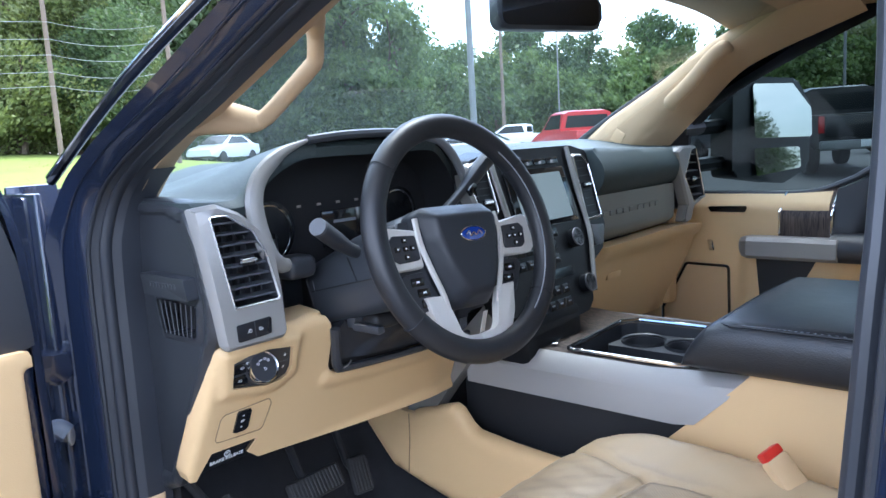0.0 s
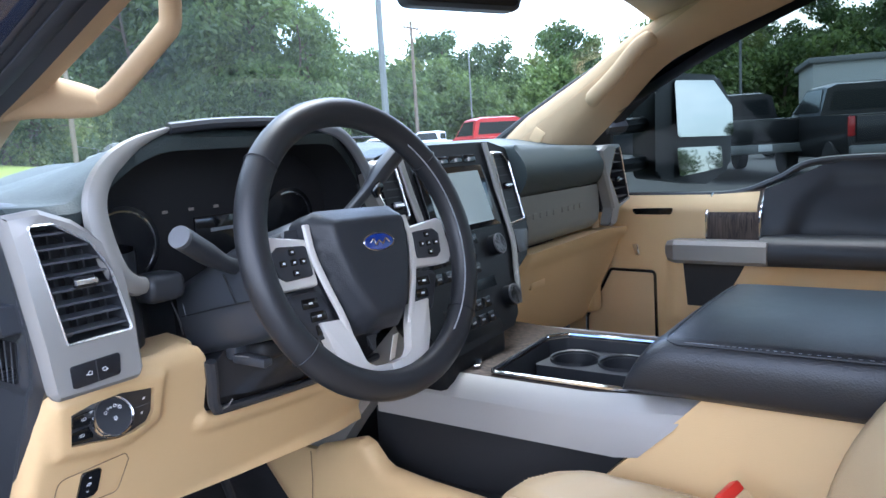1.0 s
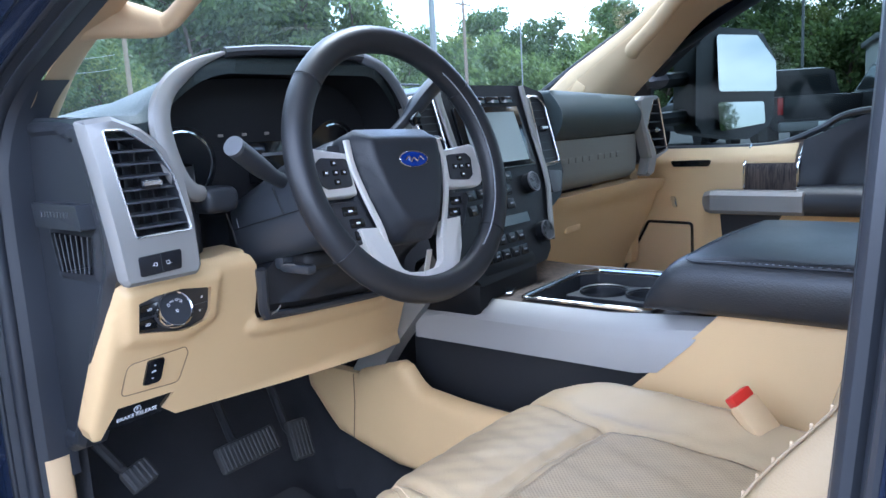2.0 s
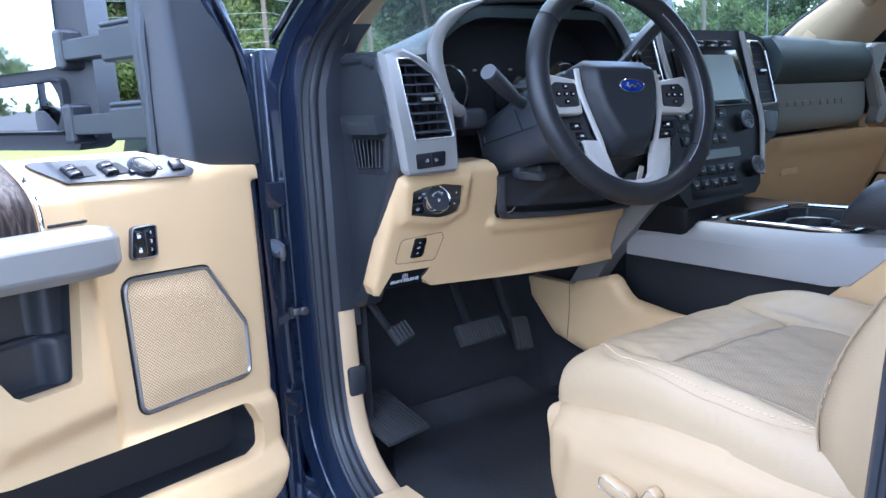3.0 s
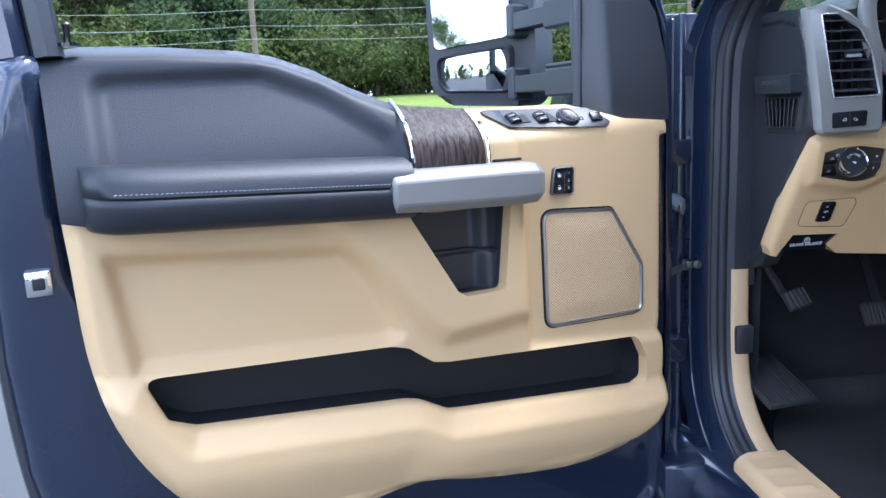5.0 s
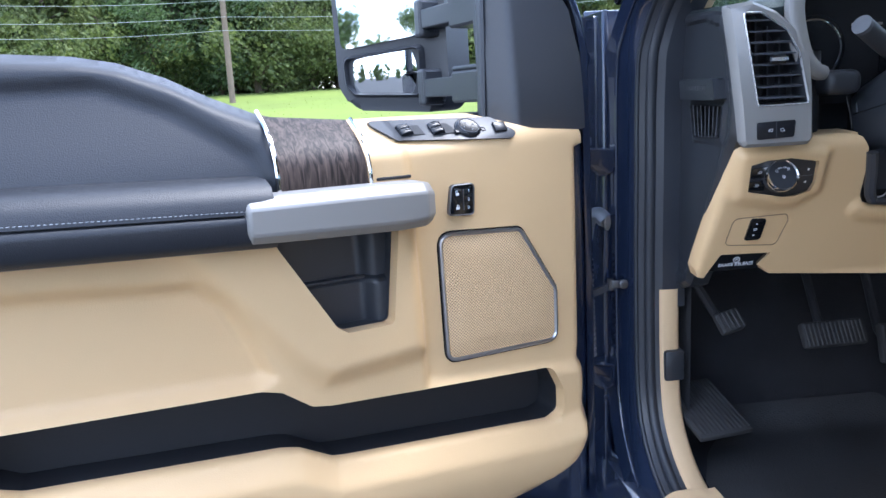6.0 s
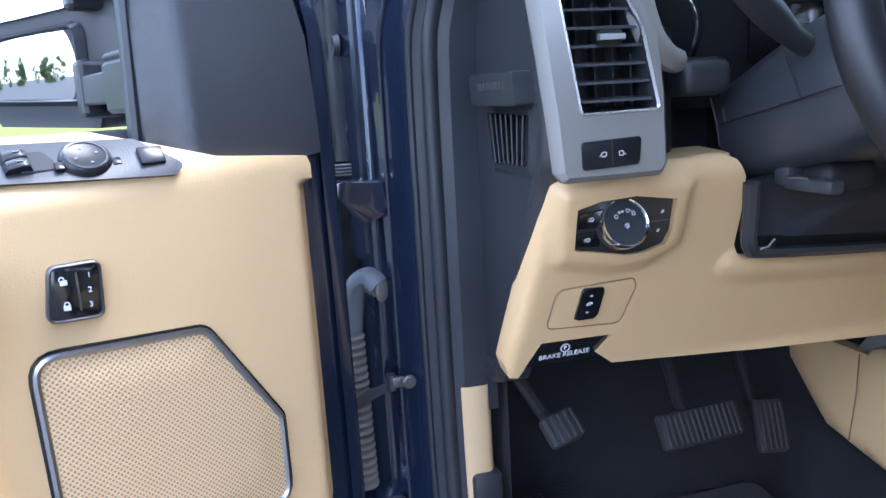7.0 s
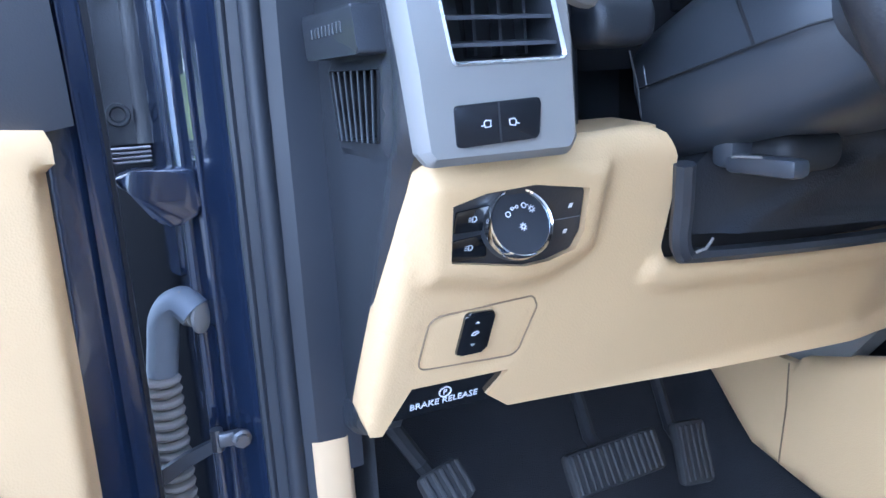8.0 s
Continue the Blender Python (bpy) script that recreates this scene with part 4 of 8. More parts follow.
# window frame, sail panel and lock pin
SAIL = [(0.126, 1.364), (0.100, 1.355), (0.078, 1.348), (-0.004, 1.341), (-0.024, 1.344), (-0.022, 1.45), (-0.008, 1.52), (0.038, 1.588), (0.120, 1.645)]
part("sail_panel", plate(SAIL, lambda u, z: np.stack([u, -0.028 - 0.034 * ease(u, 0.096, 0.126) - 0.02 * ease(z, 1.34, 1.6), z], 1), 0.01, (0, -0.03, 0)), M_BLACK, door, "black plastic sail panel at the mirror", angle=60)
FR = [(0.130, -0.078, 1.36), (0.124, -0.082, 1.52), (0.124, -0.090, 1.63), (0.24, -0.103, 1.735), (0.40, -0.115, 1.82), (0.62, -0.12, 1.865), (0.80, -0.12, 1.865), (0.88, -0.115, 1.83), (0.912, -0.105, 1.75), (0.915, -0.095, 1.60), (0.905, -0.085, 1.46)]
part("window_frame", tube(spline(FR, 8), lambda k: 0.006 + 0.013 * float(ease(np.array([k]), 0.14, 0.30)[0]), 8, flat=1.5, up=(0, 1, 0)), M_RUBBER, door, "black window frame")
part("frame_blue", tube(spline([(u - 0.045 if u < 0.5 else u + 0.035, n - 0.01, z + (0.03 if z > 1.6 else 0)) for u, n, z in FR[2:]], 8), 0.022, 8, flat=1.3, up=(0, 1, 0)), M_BLUE, door)
part("belt_strip", tube(spline([(0.91, -0.112, 1.460), (0.7, -0.112, 1.458), (0.60, -0.112, 1.438), (0.50, -0.110, 1.380), (0.42, -0.108, 1.370), (0.125, -0.098, 1.370)], 8), 0.007, 8), M_RUBBER, door)
pin = part("lock_pin", revolve([(0.013, 0.0), (0.013, 0.004), (0.004, 0.005), (0.004, 0.022), (0.005, 0.026), (0.003, 0.029)], 12, pose(0.881, -0.075, 1.474)), M_GLOSSBLACK, door, "black lock pin")

# towing mirror on two arms
def mir(a, b, z, w=0.0):
    """Mirror face axes: a across from its inner edge, w out of the glass."""
    return Vector((0.099 + 0.55 * a + 0.835 * w, -0.335 - 0.835 * a + 0.55 * w, z))


HOUSE = fillet([(-0.035, 1.375), (0.155, 1.385), (0.185, 1.43), (0.190, 1.72), (0.16, 1.77), (0.0, 1.775), (-0.050, 1.73), (-0.055, 1.42)], 0.042)
side_mirror = part("side_mirror", prism(HOUSE, 0.085, lambda a, b, w: mir(a, 0, b, w - 0.085), 0.014, 3), M_BLACK, door, "black towing mirror with two glasses")
UP_G = fillet([(0.0, 1.512), (0.170, 1.497), (0.178, 1.72), (0.15, 1.752), (0.01, 1.755), (-0.005, 1.74)], 0.016)
LO_G = fillet([(0.0, 1.410), (0.140, 1.416), (0.158, 1.435), (0.160, 1.478), (0.0, 1.490)], 0.014)
part("upper_glass", prism(UP_G, 0.004, lambda a, b, w: mir(a, 0, b, w + 0.001)), M_MIRROR, side_mirror, "flat mirror glass", smooth=False)
part("lower_glass", plate(LO_G, lambda u, z: np.array([tuple(mir(p, 0, q, 0.006 - 1.2 * ((p - 0.08) ** 2 + (q - 1.45) ** 2))) for p, q in zip(u, z)]), 0.008), M_MIRROR, side_mirror, "convex blind-spot mirror glass", angle=180)
part("lower_rim", loft([[mir(a, 0, b, 0.001) for a, b in LO_G], [mir(a * 1.03 - 0.002, 0, (b - 1.45) * 1.06 + 1.45, 0.010) for a, b in LO_G], [mir(a * 1.12 - 0.009, 0, (b - 1.45) * 1.2 + 1.45, 0.001) for a, b in LO_G]], caps=False), M_BLACK, side_mirror)
for z0 in (1.531, 1.414):
    arm = part("mirror_arm", rbox((0.034, 0.20, 0.032), (0.094, -0.225, z0 + 0.004), 0.002, 1, None), M_BLACK, side_mirror, smooth=False)
    part("arm_block", rbox((0.044, 0.100, 0.050), (0.098, -0.140, z0 + 0.002), 0.004, 1), M_BLACK, side_mirror, smooth=False)
    part("arm_top", rbox((0.040, 0.096, 0.008), (0.098, -0.142, z0 + 0.031), 0.003, 1), M_SHROUD, side_mirror, smooth=False)
    part("arm_cap", rbox((0.046, 0.026, 0.064), (0.091, -0.314, z0 + 0.006), 0.006, 2), M_BLACK, side_mirror, smooth=False)


# ---- dashboard ----
dash = thing("dashboard", "black and beige dashboard with satin silver vent frames", "dashboard")


def on_panel(x, z, lift=0.0):
    """The slope of the lower driver's panel."""
    return np.stack([x, 0.02 + 0.4 * (1.31 - z) - lift, z], 1)


BEZEL = [(-0.769, 1.283), (-0.747, 1.289), (-0.712, 1.291), (-0.668, 1.284), (-0.665, 1.252), (-0.669, 1.239), (-0.689, 1.233), (-0.708, 1.232), (-0.765, 1.243)]
BEZ_RING = [(-0.784, 1.297), (-0.742, 1.303), (-0.705, 1.304), (-0.654, 1.296), (-0.652, 1.238), (-0.684, 1.221), (-0.712, 1.219), (-0.776, 1.232)]
PANEL = [(-0.789, 1.318), (-0.70, 1.319), (-0.612, 1.321), (-0.600, 1.315), (-0.590, 1.298), (-0.583, 1.262), (-0.580, 1.226), (-0.574, 1.215), (-0.562, 1.210), (-0.45, 1.200), (-0.33, 1.194), (-0.26, 1.192), (-0.222, 1.190), (-0.218, 1.075),
         (-0.30, 1.078), (-0.402, 1.083), (-0.50, 1.088), (-0.60, 1.095), (-0.692, 1.102), (-0.714, 1.119), (-0.698, 1.139), (-0.779, 1.141), (-0.789, 1.122), (-0.799, 1.102), (-0.809, 1.104), (-0.814, 1.120), (-0.811, 1.147)]
HATCH = fillet([(-0.777, 1.157), (-0.771, 1.200), (-0.689, 1.203), (-0.684, 1.193), (-0.694, 1.152)], [0.008, 0.012, 0.006, 0.006, 0.010])
PSW = fillet([(-0.744, 1.199), (-0.720, 1.198), (-0.723, 1.163), (-0.748, 1.163)], 0.004)


def panel_at(x, z):
    h = 0.010 * ease(within(BEZ_RING, x, z), -0.010, 0.004)
    lip = dist([(-0.578, 1.203), (-0.566, 1.197), (-0.45, 1.187), (-0.33, 1.181), (-0.22, 1.177)], x, z, closed=False)
    h = h + 0.007 * (1 - ease(lip, 0.006, 0.016))
    h = h - 0.0025 * (1 - ease(np.abs(within(HATCH, x, z)), 0.0008, 0.002))
    h = h - 0.008 * (1 - ease(x + 0.14 * (1.318 - z), -0.790, -0.774)) ** 2
    h = h - 0.010 * ease(x, -0.30, -0.22) - 0.014 * np.clip((z - 1.295) / 0.026, 0, 1) ** 2.5
    h = h + 0.012 * (1 - ease(z, 1.075, 1.10))
    return on_panel(x, z, h)


lower = part("lower_panel", plate(PANEL, panel_at, 0.006, (0.004, 0.035, 0), [BEZEL, PSW]), M_BEIGE, dash, "beige grained lower dash panel", angle=60)
SHELF = [(-0.705, 0.030), (-0.614, 0.030), (-0.602, 0.034), (-0.596, 0.050), (-0.590, 0.10), (-0.705, 0.10)]
part("panel_shelf", plate(SHELF, lambda x, y: np.stack([x, y, 1.3195 + 0.05 * (y - 0.02)], 1), 0.008, (0, 0, -0.02)), M_BEIGE, dash)
part("shelf_back", plate([(-0.715, 1.29), (-0.52, 1.29), (-0.52, 1.44), (-0.715, 1.44)], lambda x, z: np.stack([x, 0.062 + 0.12 * ease(x, -0.66, -0.56), z], 1), 0.02), M_BLACK, dash)
part("switch_pod", rbox((0.056, 0.05, 0.036), (-0.622, 0.062, 1.393), 0.013, 3), M_BLACK, dash)

# light switch
lights = part("light_switch", prism([(x, z) for x, z in fillet(BEZEL, 0.004, 2)], 0.008, lambda a, b, w: Vector(on_panel(np.array([a]), np.array([b]), w - 0.004)[0]), 0.001), M_BLACK, dash, "black headlamp switch with a chrome-ringed dial")
KN = axes((-0.7225, 0.032, 1.2625), (1, 0, 0), (0, 0.37, 0.93))
dial = part("dial", revolve([(0.0215, -0.004), (0.0215, 0.012), (0.0205, 0.014), (0.0, 0.0145)], 40, KN), M_BLACK, lights)
part("dial_ring", revolve([(0.0218, 0.004), (0.0232, 0.006), (0.0230, 0.0145), (0.0222, 0.0160), (0.0212, 0.0150), (0.0210, 0.0135)], 48, KN), M_CHROME, dial, "chrome ring")
def ring_mark(name, a, b, r, m, parent):
    part(name, moved(tube([(a + r * math.cos(q), b + r * math.sin(q), 0.0147) for q in np.linspace(0, 2 * math.pi, 13)[:-1]], 0.00036, 5, True), m), M_WHITE, parent)


for a, b, r in ((-0.0085, 0.0062, 0.0017), (-0.0048, 0.0096, 0.0009), (-0.0012, 0.0104, 0.0009), (0.0040, 0.0108, 0.0016), (0.0092, 0.0080, 0.0013), (0.0005, -0.0030, 0.0013)):
    ring_mark("dial_mark", a, b, r, KN, dial)
for a, b, w in ((-0.0030, 0.0100, 0.0016), (0.0068, 0.0108, 0.0014)):
    part("dial_bar", moved(rbox((w, 0.0006, 0.0005), (a, b, 0.0147), 0), KN), M_WHITE, dial, smooth=False)
for q in range(8):
    t = q * math.pi / 4
    for a, b in ((0.0092, 0.0080), (0.0005, -0.0030)):
        part("dial_ray", moved(rbox((0.0010, 0.0004, 0.0005), (0, 0, 0), 0, 1, Matrix.Translation((a + 0.0022 * math.cos(t), b + 0.0022 * math.sin(t), 0.0147)) @ pose(0, 0, 0, 0, 0, math.degrees(t))), KN), M_WHITE, dial, smooth=False)
for a, b in ((-0.753, 1.272), (-0.753, 1.252)):
    key = part("light_key", prism(fillet([(a - 0.011, b - 0.009), (a + 0.016, b - 0.009), (a + 0.013, b + 0.008), (a - 0.011, b + 0.006)], 0.002, 2), 0.0025, lambda u, v, w: Vector(on_panel(np.array([u]), np.array([v]), w + 0.0035)[0]), 0.0006), M_GLOSSBLACK, lights)
    part("lamp_mark", tube([Vector(tuple(on_panel(np.array([a + p]), np.array([b + q]), 0.0062)[0])) for p, q in ((0.001, -0.002), (0.001, 0.0016), (0.003, 0.0014), (0.004, -0.0002), (0.003, -0.0018))], 0.00036, 5, True), M_WHITE, key)
    for k in (-1, 0, 1):
        part("beam_mark", tube([Vector(tuple(on_panel(np.array([a + p]), np.array([b - 0.0002 + 0.0013 * k]), 0.0062)[0])) for p in (-0.002, 0.0002)], 0.00025, 4), M_WHITE, key)
for b in (1.272, 1.253):
    part("dim_mark", prism([(-0.6785, b - 0.0016), (-0.6758, b - 0.0016), (-0.6752, b + 0.0016), (-0.6780, b + 0.0016)], 0.0004, lambda u, v, w: Vector(on_panel(np.array([u]), np.array([v]), w + 0.0042)[0])), M_WHITE, lights, smooth=False)
part("dim_split", prism([(-0.687, 1.2622), (-0.667, 1.2628), (-0.667, 1.2634), (-0.687, 1.2630)], 0.0004, lambda u, v, w: Vector(on_panel(np.array([u]), np.array([v]), w + 0.0042)[0])), M_GREY, lights, smooth=False)

# pedal height switch in its hatch, brake release label
part("hatch_seam", tube([Vector(tuple(on_panel(np.array([a]), np.array([b]), 0.0002)[0])) for a, b in HATCH], 0.0007, 5, True), M_SEAM, dash)
psw = part("pedal_switch", prism(PSW, 0.010, lambda a, b, w: Vector(on_panel(np.array([a]), np.array([b]), w - 0.007)[0]), 0.002), M_GLOSSBLACK, dash, "black pedal adjustment rocker switch")
for pts in ([(-0.7362, 1.1892), (-0.7322, 1.1892), (-0.7342, 1.1912)], [(-0.7378, 1.1722), (-0.7338, 1.1722), (-0.7358, 1.1702)]):
    part("arrow_mark", prism(pts, 0.0004, lambda u, v, w: Vector(on_panel(np.array([u]), np.array([v]), w + 0.0032)[0])), M_WHITE, psw, smooth=False)
part("pedal_mark", tube([Vector(tuple(on_panel(np.array([a]), np.array([b]), 0.0034)[0])) for a, b in ((-0.7378, 1.1800), (-0.7362, 1.1822), (-0.7330, 1.1826), (-0.7318, 1.1814), (-0.7336, 1.1806), (-0.7352, 1.1796))], 0.0004, 5, True), M_WHITE, psw)
rel = part("brake_release", prism([(-0.781, 1.142), (-0.700, 1.139), (-0.712, 1.112), (-0.795, 1.112)], 0.006, lambda a, b, w: Vector(on_panel(np.array([a]), np.array([b]), w - 0.010)[0])), M_GLOSSBLACK, dash, "black parking brake release handle with white lettering")
RL = axes(on_panel(np.array([-0.749]), np.array([1.1215]), -0.0035)[0], (1, 0, 0.012), (0, -0.4, 1))
lettering("release_text", "BRAKE RELEASE", 0.0082, RL, M_WHITE, rel, 0.0003)
part("release_symbol", moved(tube([(0.0048 * math.cos(a), 0.0085 + 0.0048 * math.sin(a), 0.0) for a in np.linspace(0, 2 * math.pi, 19)[:-1]], 0.0006, 5, True), RL), M_WHITE, rel)
lettering("symbol_text", "P", 0.007, RL @ pose(0, 0.0085, 0), M_WHITE, rel, 0.0003)

# side cap of the dash
CAP = fillet([(0.245, 1.516), (0.10, 1.510), (0.052, 1.502), (0.028, 1.44), (0.010, 1.37), (0.014, 1.325), (0.036, 1.30), (0.135, 1.118), (0.165, 1.075), (0.190, 1.065), (0.240, 1.050), (0.30, 1.06), (0.30, 1.516)], 0.012)
GRIL = fillet([(0.156, 1.370), (0.052, 1.368), (0.060, 1.322), (0.144, 1.320)], 0.004)
SURR = fillet([(0.170, 1.376), (0.042, 1.374), (0.052, 1.313), (0.154, 1.311)], 0.006)
BUMP = fillet([(0.170, 1.409), (0.054, 1.407), (0.046, 1.377), (0.164, 1.378)], 0.003)
INSET = [(0.30, 1.50), (0.110, 1.494), (0.066, 1.482), (0.047, 1.44), (0.030, 1.372), (0.034, 1.328), (0.054, 1.300), (0.150, 1.125), (0.178, 1.09), (0.30, 1.085)]


def cap_at(y, z):
    x = -0.800 + 0.0045 * np.clip(within(INSET, y, z) / 0.004, 0, 1) - 0.0035 * np.clip(within(SURR, y, z) / 0.004, 0, 1)
    return np.stack([x + 0.008 * (1 - ease(dist(CAP, y, z), 0, 0.010)), y, z], 1)


cap = part("side_cap", plate(CAP, cap_at, 0.005, (0.03, 0, 0), [GRIL]), M_BLACK, dash, "black end cap with a slotted grille", angle=28)
# well and its back are blacker than the cap: slot shade put into colour
part("cap_well", loft([[(-0.801, y, z) for y, z in GRIL], [(-0.765, y, z) for y, z in GRIL]], caps=False), M_DARK, cap)
part("cap_box", prism(BUMP, 0.020, lambda a, b, w: Vector((-0.794 - w, a, b)), 0.0045, 2), M_BLACK, cap, "moulded box above the grille", angle=30)
part("cap_dark", plate(GRIL, lambda y, z: np.stack([-0.767 + 0 * y, y, z], 1), 0.02), M_DARK, cap)
# slats in paler grey, as their lit front edges
for i in range(7):
    f = (i + 0.7) / 7.4
    a, b = Vector((0.156, 1.3695)).lerp(Vector((0.052, 1.3675)), f), Vector((0.144, 1.3205)).lerp(Vector((0.060, 1.3225)), f)
    part("slat", loft([[(-0.8012, p.x - 0.0008, p.y), (-0.8012, p.x + 0.0008, p.y), (-0.8002, p.x + 0.0006, p.y), (-0.8002, p.x - 0.0006, p.y)] for p in (a, b)]), M_TIP, cap)
for i in range(9):
    part("raised_bar", rbox((0.0012, 0.0050, 0.0075), (-0.8143, 0.144 - i * 0.0084, 1.395), 0.0008, 1), M_BLACK, cap)


def vent(name, outer, inner, place, label, louvres, vanes=True, knob=None, depth=0.03):
    """An air vent: a bevelled frame, bright inner edge, louvres and upright vanes behind. place(u, v, w): w out of the face."""
    v = part(name, loft([[place(*p, -depth) for p in outer], [place(*p, -0.006) for p in outer], [place(*p, 0.0) for p in grown(outer, -0.005)]], caps=False), M_SILVER, dash, label, angle=30)
    face = plate(grown(outer, -0.005), lambda u, z: np.array([tuple(place(a, b, 0.0)) for a, b in zip(u, z)]), 0.02, None, [inner])
    part("frame_face", face, M_SILVER, v)
    rim = loft([[place(*p, 0.0) for p in grown(inner, 0.0005)], [place(*p, 0.0015) for p in grown(inner, -0.0008)], [place(*p, -0.001) for p in grown(inner, -0.0022)]], caps=False)
    part("bright_edge", rim, M_BRIGHT, v)
    part("duct", loft([[place(*p, -0.001) for p in grown(inner, -0.002)], [place(*p, -0.045) for p in grown(inner, -0.004)]], caps=False), M_BLACK, v)
    part("duct_back", plate(inner, lambda u, z: np.array([tuple(place(a, b, -0.044)) for a, b in zip(u, z)]), 0.02), M_DARK, v)
    us, vs = [p[0] for p in inner], [p[1] for p in inner]

    def span(z):
        xs = [inner[i - 1][0] + (inner[i][0] - inner[i - 1][0]) * (z - inner[i - 1][1]) / (inner[i][1] - inner[i - 1][1]) for i in range(len(inner)) if (inner[i - 1][1] > z) != (inner[i][1] > z)]
        return (min(xs), max(xs)) if len(xs) > 1 else None
    lo, hi = min(vs), max(vs)
    for i in range(louvres):
        z = lo + (hi - lo) * (i + 0.75) / (louvres + 0.5)
        s = span(z)
        if not s or s[1] - s[0] < 0.012:
            continue
        a, b = s[0] + 0.0025, s[1] - 0.0025
        part("louvre", loft([[place(x, z + 0.0011, -0.004), place(x, z + 0.0016, -0.011), place(x, z + 0.003, -0.020), place(x, z + 0.0016, -0.020), place(x, z - 0.0003, -0.011), place(x, z - 0.0011, -0.004)] for x in (a, b)]), M_CAVITY, v)
    if vanes:
        k = 5
        for i in range(k):
            x = min(us) + (max(us) - min(us)) * (i + 0.7) / (k + 0.4)
            zs = [z for z in np.linspace(lo + 0.006, hi - 0.006, 30) if (sp := span(z)) and sp[0] + 0.003 < x < sp[1] - 0.003]
            if len(zs) > 2:
                part("vane", loft([[place(x - 0.001, z, -0.024), place(x + 0.001, z, -0.024), place(x + 0.004, z, -0.040), place(x + 0.002, z, -0.040)] for z in (zs[0], zs[-1])]), M_CAVITY, v)
    if knob:
        part("slider", loft([[place(knob[0] + x, knob[1] + dz, w) for dz, w in ((-0.006, -0.006), (-0.006, 0.001), (0.0, 0.004), (0.006, 0.001), (0.006, -0.006))] for x in (-0.010, 0.010)]), M_BUTTON, v, "black slider with a bright bar")
        part("slider_bar", loft([[place(knob[0] + x, knob[1] + dz, w) for dz, w in ((-0.0028, 0.001), (-0.0022, 0.006), (0.0022, 0.006), (0.0028, 0.001))] for x in (-0.012, 0.011)]), M_BRIGHT, v)
    return v


V_OUT = fillet([(-0.819, 1.502), (-0.786, 1.506), (-0.753, 1.492), (-0.722, 1.467), (-0.704, 1.436), (-0.700, 1.379), (-0.700, 1.322), (-0.706, 1.312), (-0.798, 1.312), (-0.803, 1.320), (-0.806, 1.365), (-0.812, 1.436)], [0.004, 0.004, 0.01, 0.01, 0.01, 0.01, 0.006, 0.010, 0.006, 0.004, 0.01, 0.01], 3)
V_IN = fillet([(-0.801, 1.491), (-0.775, 1.491), (-0.738, 1.467), (-0.721, 1.436), (-0.707, 1.367), (-0.781, 1.366)], [0.004, 0.008, 0.012, 0.012, 0.005, 0.005], 3)


def v_place(a, b, w):
    return Vector((a, -0.012 + 0.7 * max(0.0, -0.800 - a) + 0.07 * (b - 1.40) - w, b))


left_vent = vent("left_vent", V_OUT, V_IN, v_place, "tall satin silver air vent with black louvres", 8, True, (-0.752, 1.428), 0.013)
MSW = fillet([(-0.783, 1.345), (-0.728, 1.347), (-0.731, 1.324), (-0.783, 1.322)], 0.003)
ms = part("mirror_switch", prism(MSW, 0.003, lambda a, b, w: v_place(a, b, w - 0.001), 0.0008), M_BUTTON, left_vent, "black mirror folding switch")
part("switch_split", prism([(-0.7565, 1.3235), (-0.7555, 1.3235), (-0.7555, 1.3455), (-0.7565, 1.3455)], 0.0005, lambda a, b, w: v_place(a, b, w + 0.002)), M_DARK, ms, smooth=False)
for x, q in ((-0.7640, 1), (-0.7475, -1)):
    outline = [(x - q * 0.0014, 1.3322), (x + q * 0.0021, 1.3326), (x + q * 0.0023, 1.3358), (x - q * 0.0008, 1.3361), (x - q * 0.0020, 1.3348)]
    part("mirror_mark", tube([v_place(a, b, 0.0022) for a, b in outline], 0.00034, 5, True), M_WHITE, ms)
    part("mark_bar", tube([v_place(x - q * 0.0020, 1.3334, 0.0022), v_place(x - q * 0.0040, 1.3331, 0.0022)], 0.00032, 5), M_WHITE, ms)

# top of the dash with the hood over the instruments
TOPX = fillet([(-0.796, 0.035), (-0.788, 0.014), (-0.735, 0.010), (-0.70, 0.016), (-0.66, 0.018), (-0.60, 0.012), (-0.34, 0.012), (-0.27, 0.04), (-0.22, 0.06), (-0.13, 0.055), (0.12, 0.055), (0.17, 0.03), (0.55, 0.012), (0.70, 0.02), (0.80, 0.05), (0.80, 0.36), (0.45, 0.55), (0.0, 0.62), (-0.45, 0.56), (-0.796, 0.40)], 0.012, 3)
MIDB = [(-0.24, -0.1), (0.16, -0.1), (0.14, 0.34), (-0.22, 0.34)]


def top_at(x, y):
    z = 1.507 + 0.045 * ease(y, 0.02, 0.40) * (0.1 + 0.9 * ease(x, -0.74, -0.46))
    rise = np.sin(np.clip((x + 0.738) / (0.135 + 0.10 * ease(y, 0.035, 0.14)), 0, 1) * math.pi / 2) * np.sin(np.clip((-0.235 - x) / 0.13, 0, 1) * math.pi / 2) * (1 - ease(y, 0.10, 0.36))
    z = z + 0.074 * rise
    z = z + 0.016 * ease(within(MIDB, x, y), -0.01, 0.05) * (1 - rise)
    z = z - 0.010 * (1 - ease(dist(TOPX[:60], x, y, closed=False), 0.0, 0.012)) ** 2
    z = z + 0.010 * ease(x, 0.15, 0.25) * (1 - ease(y, 0.02, 0.2))
    return np.stack([x, y, z], 1)


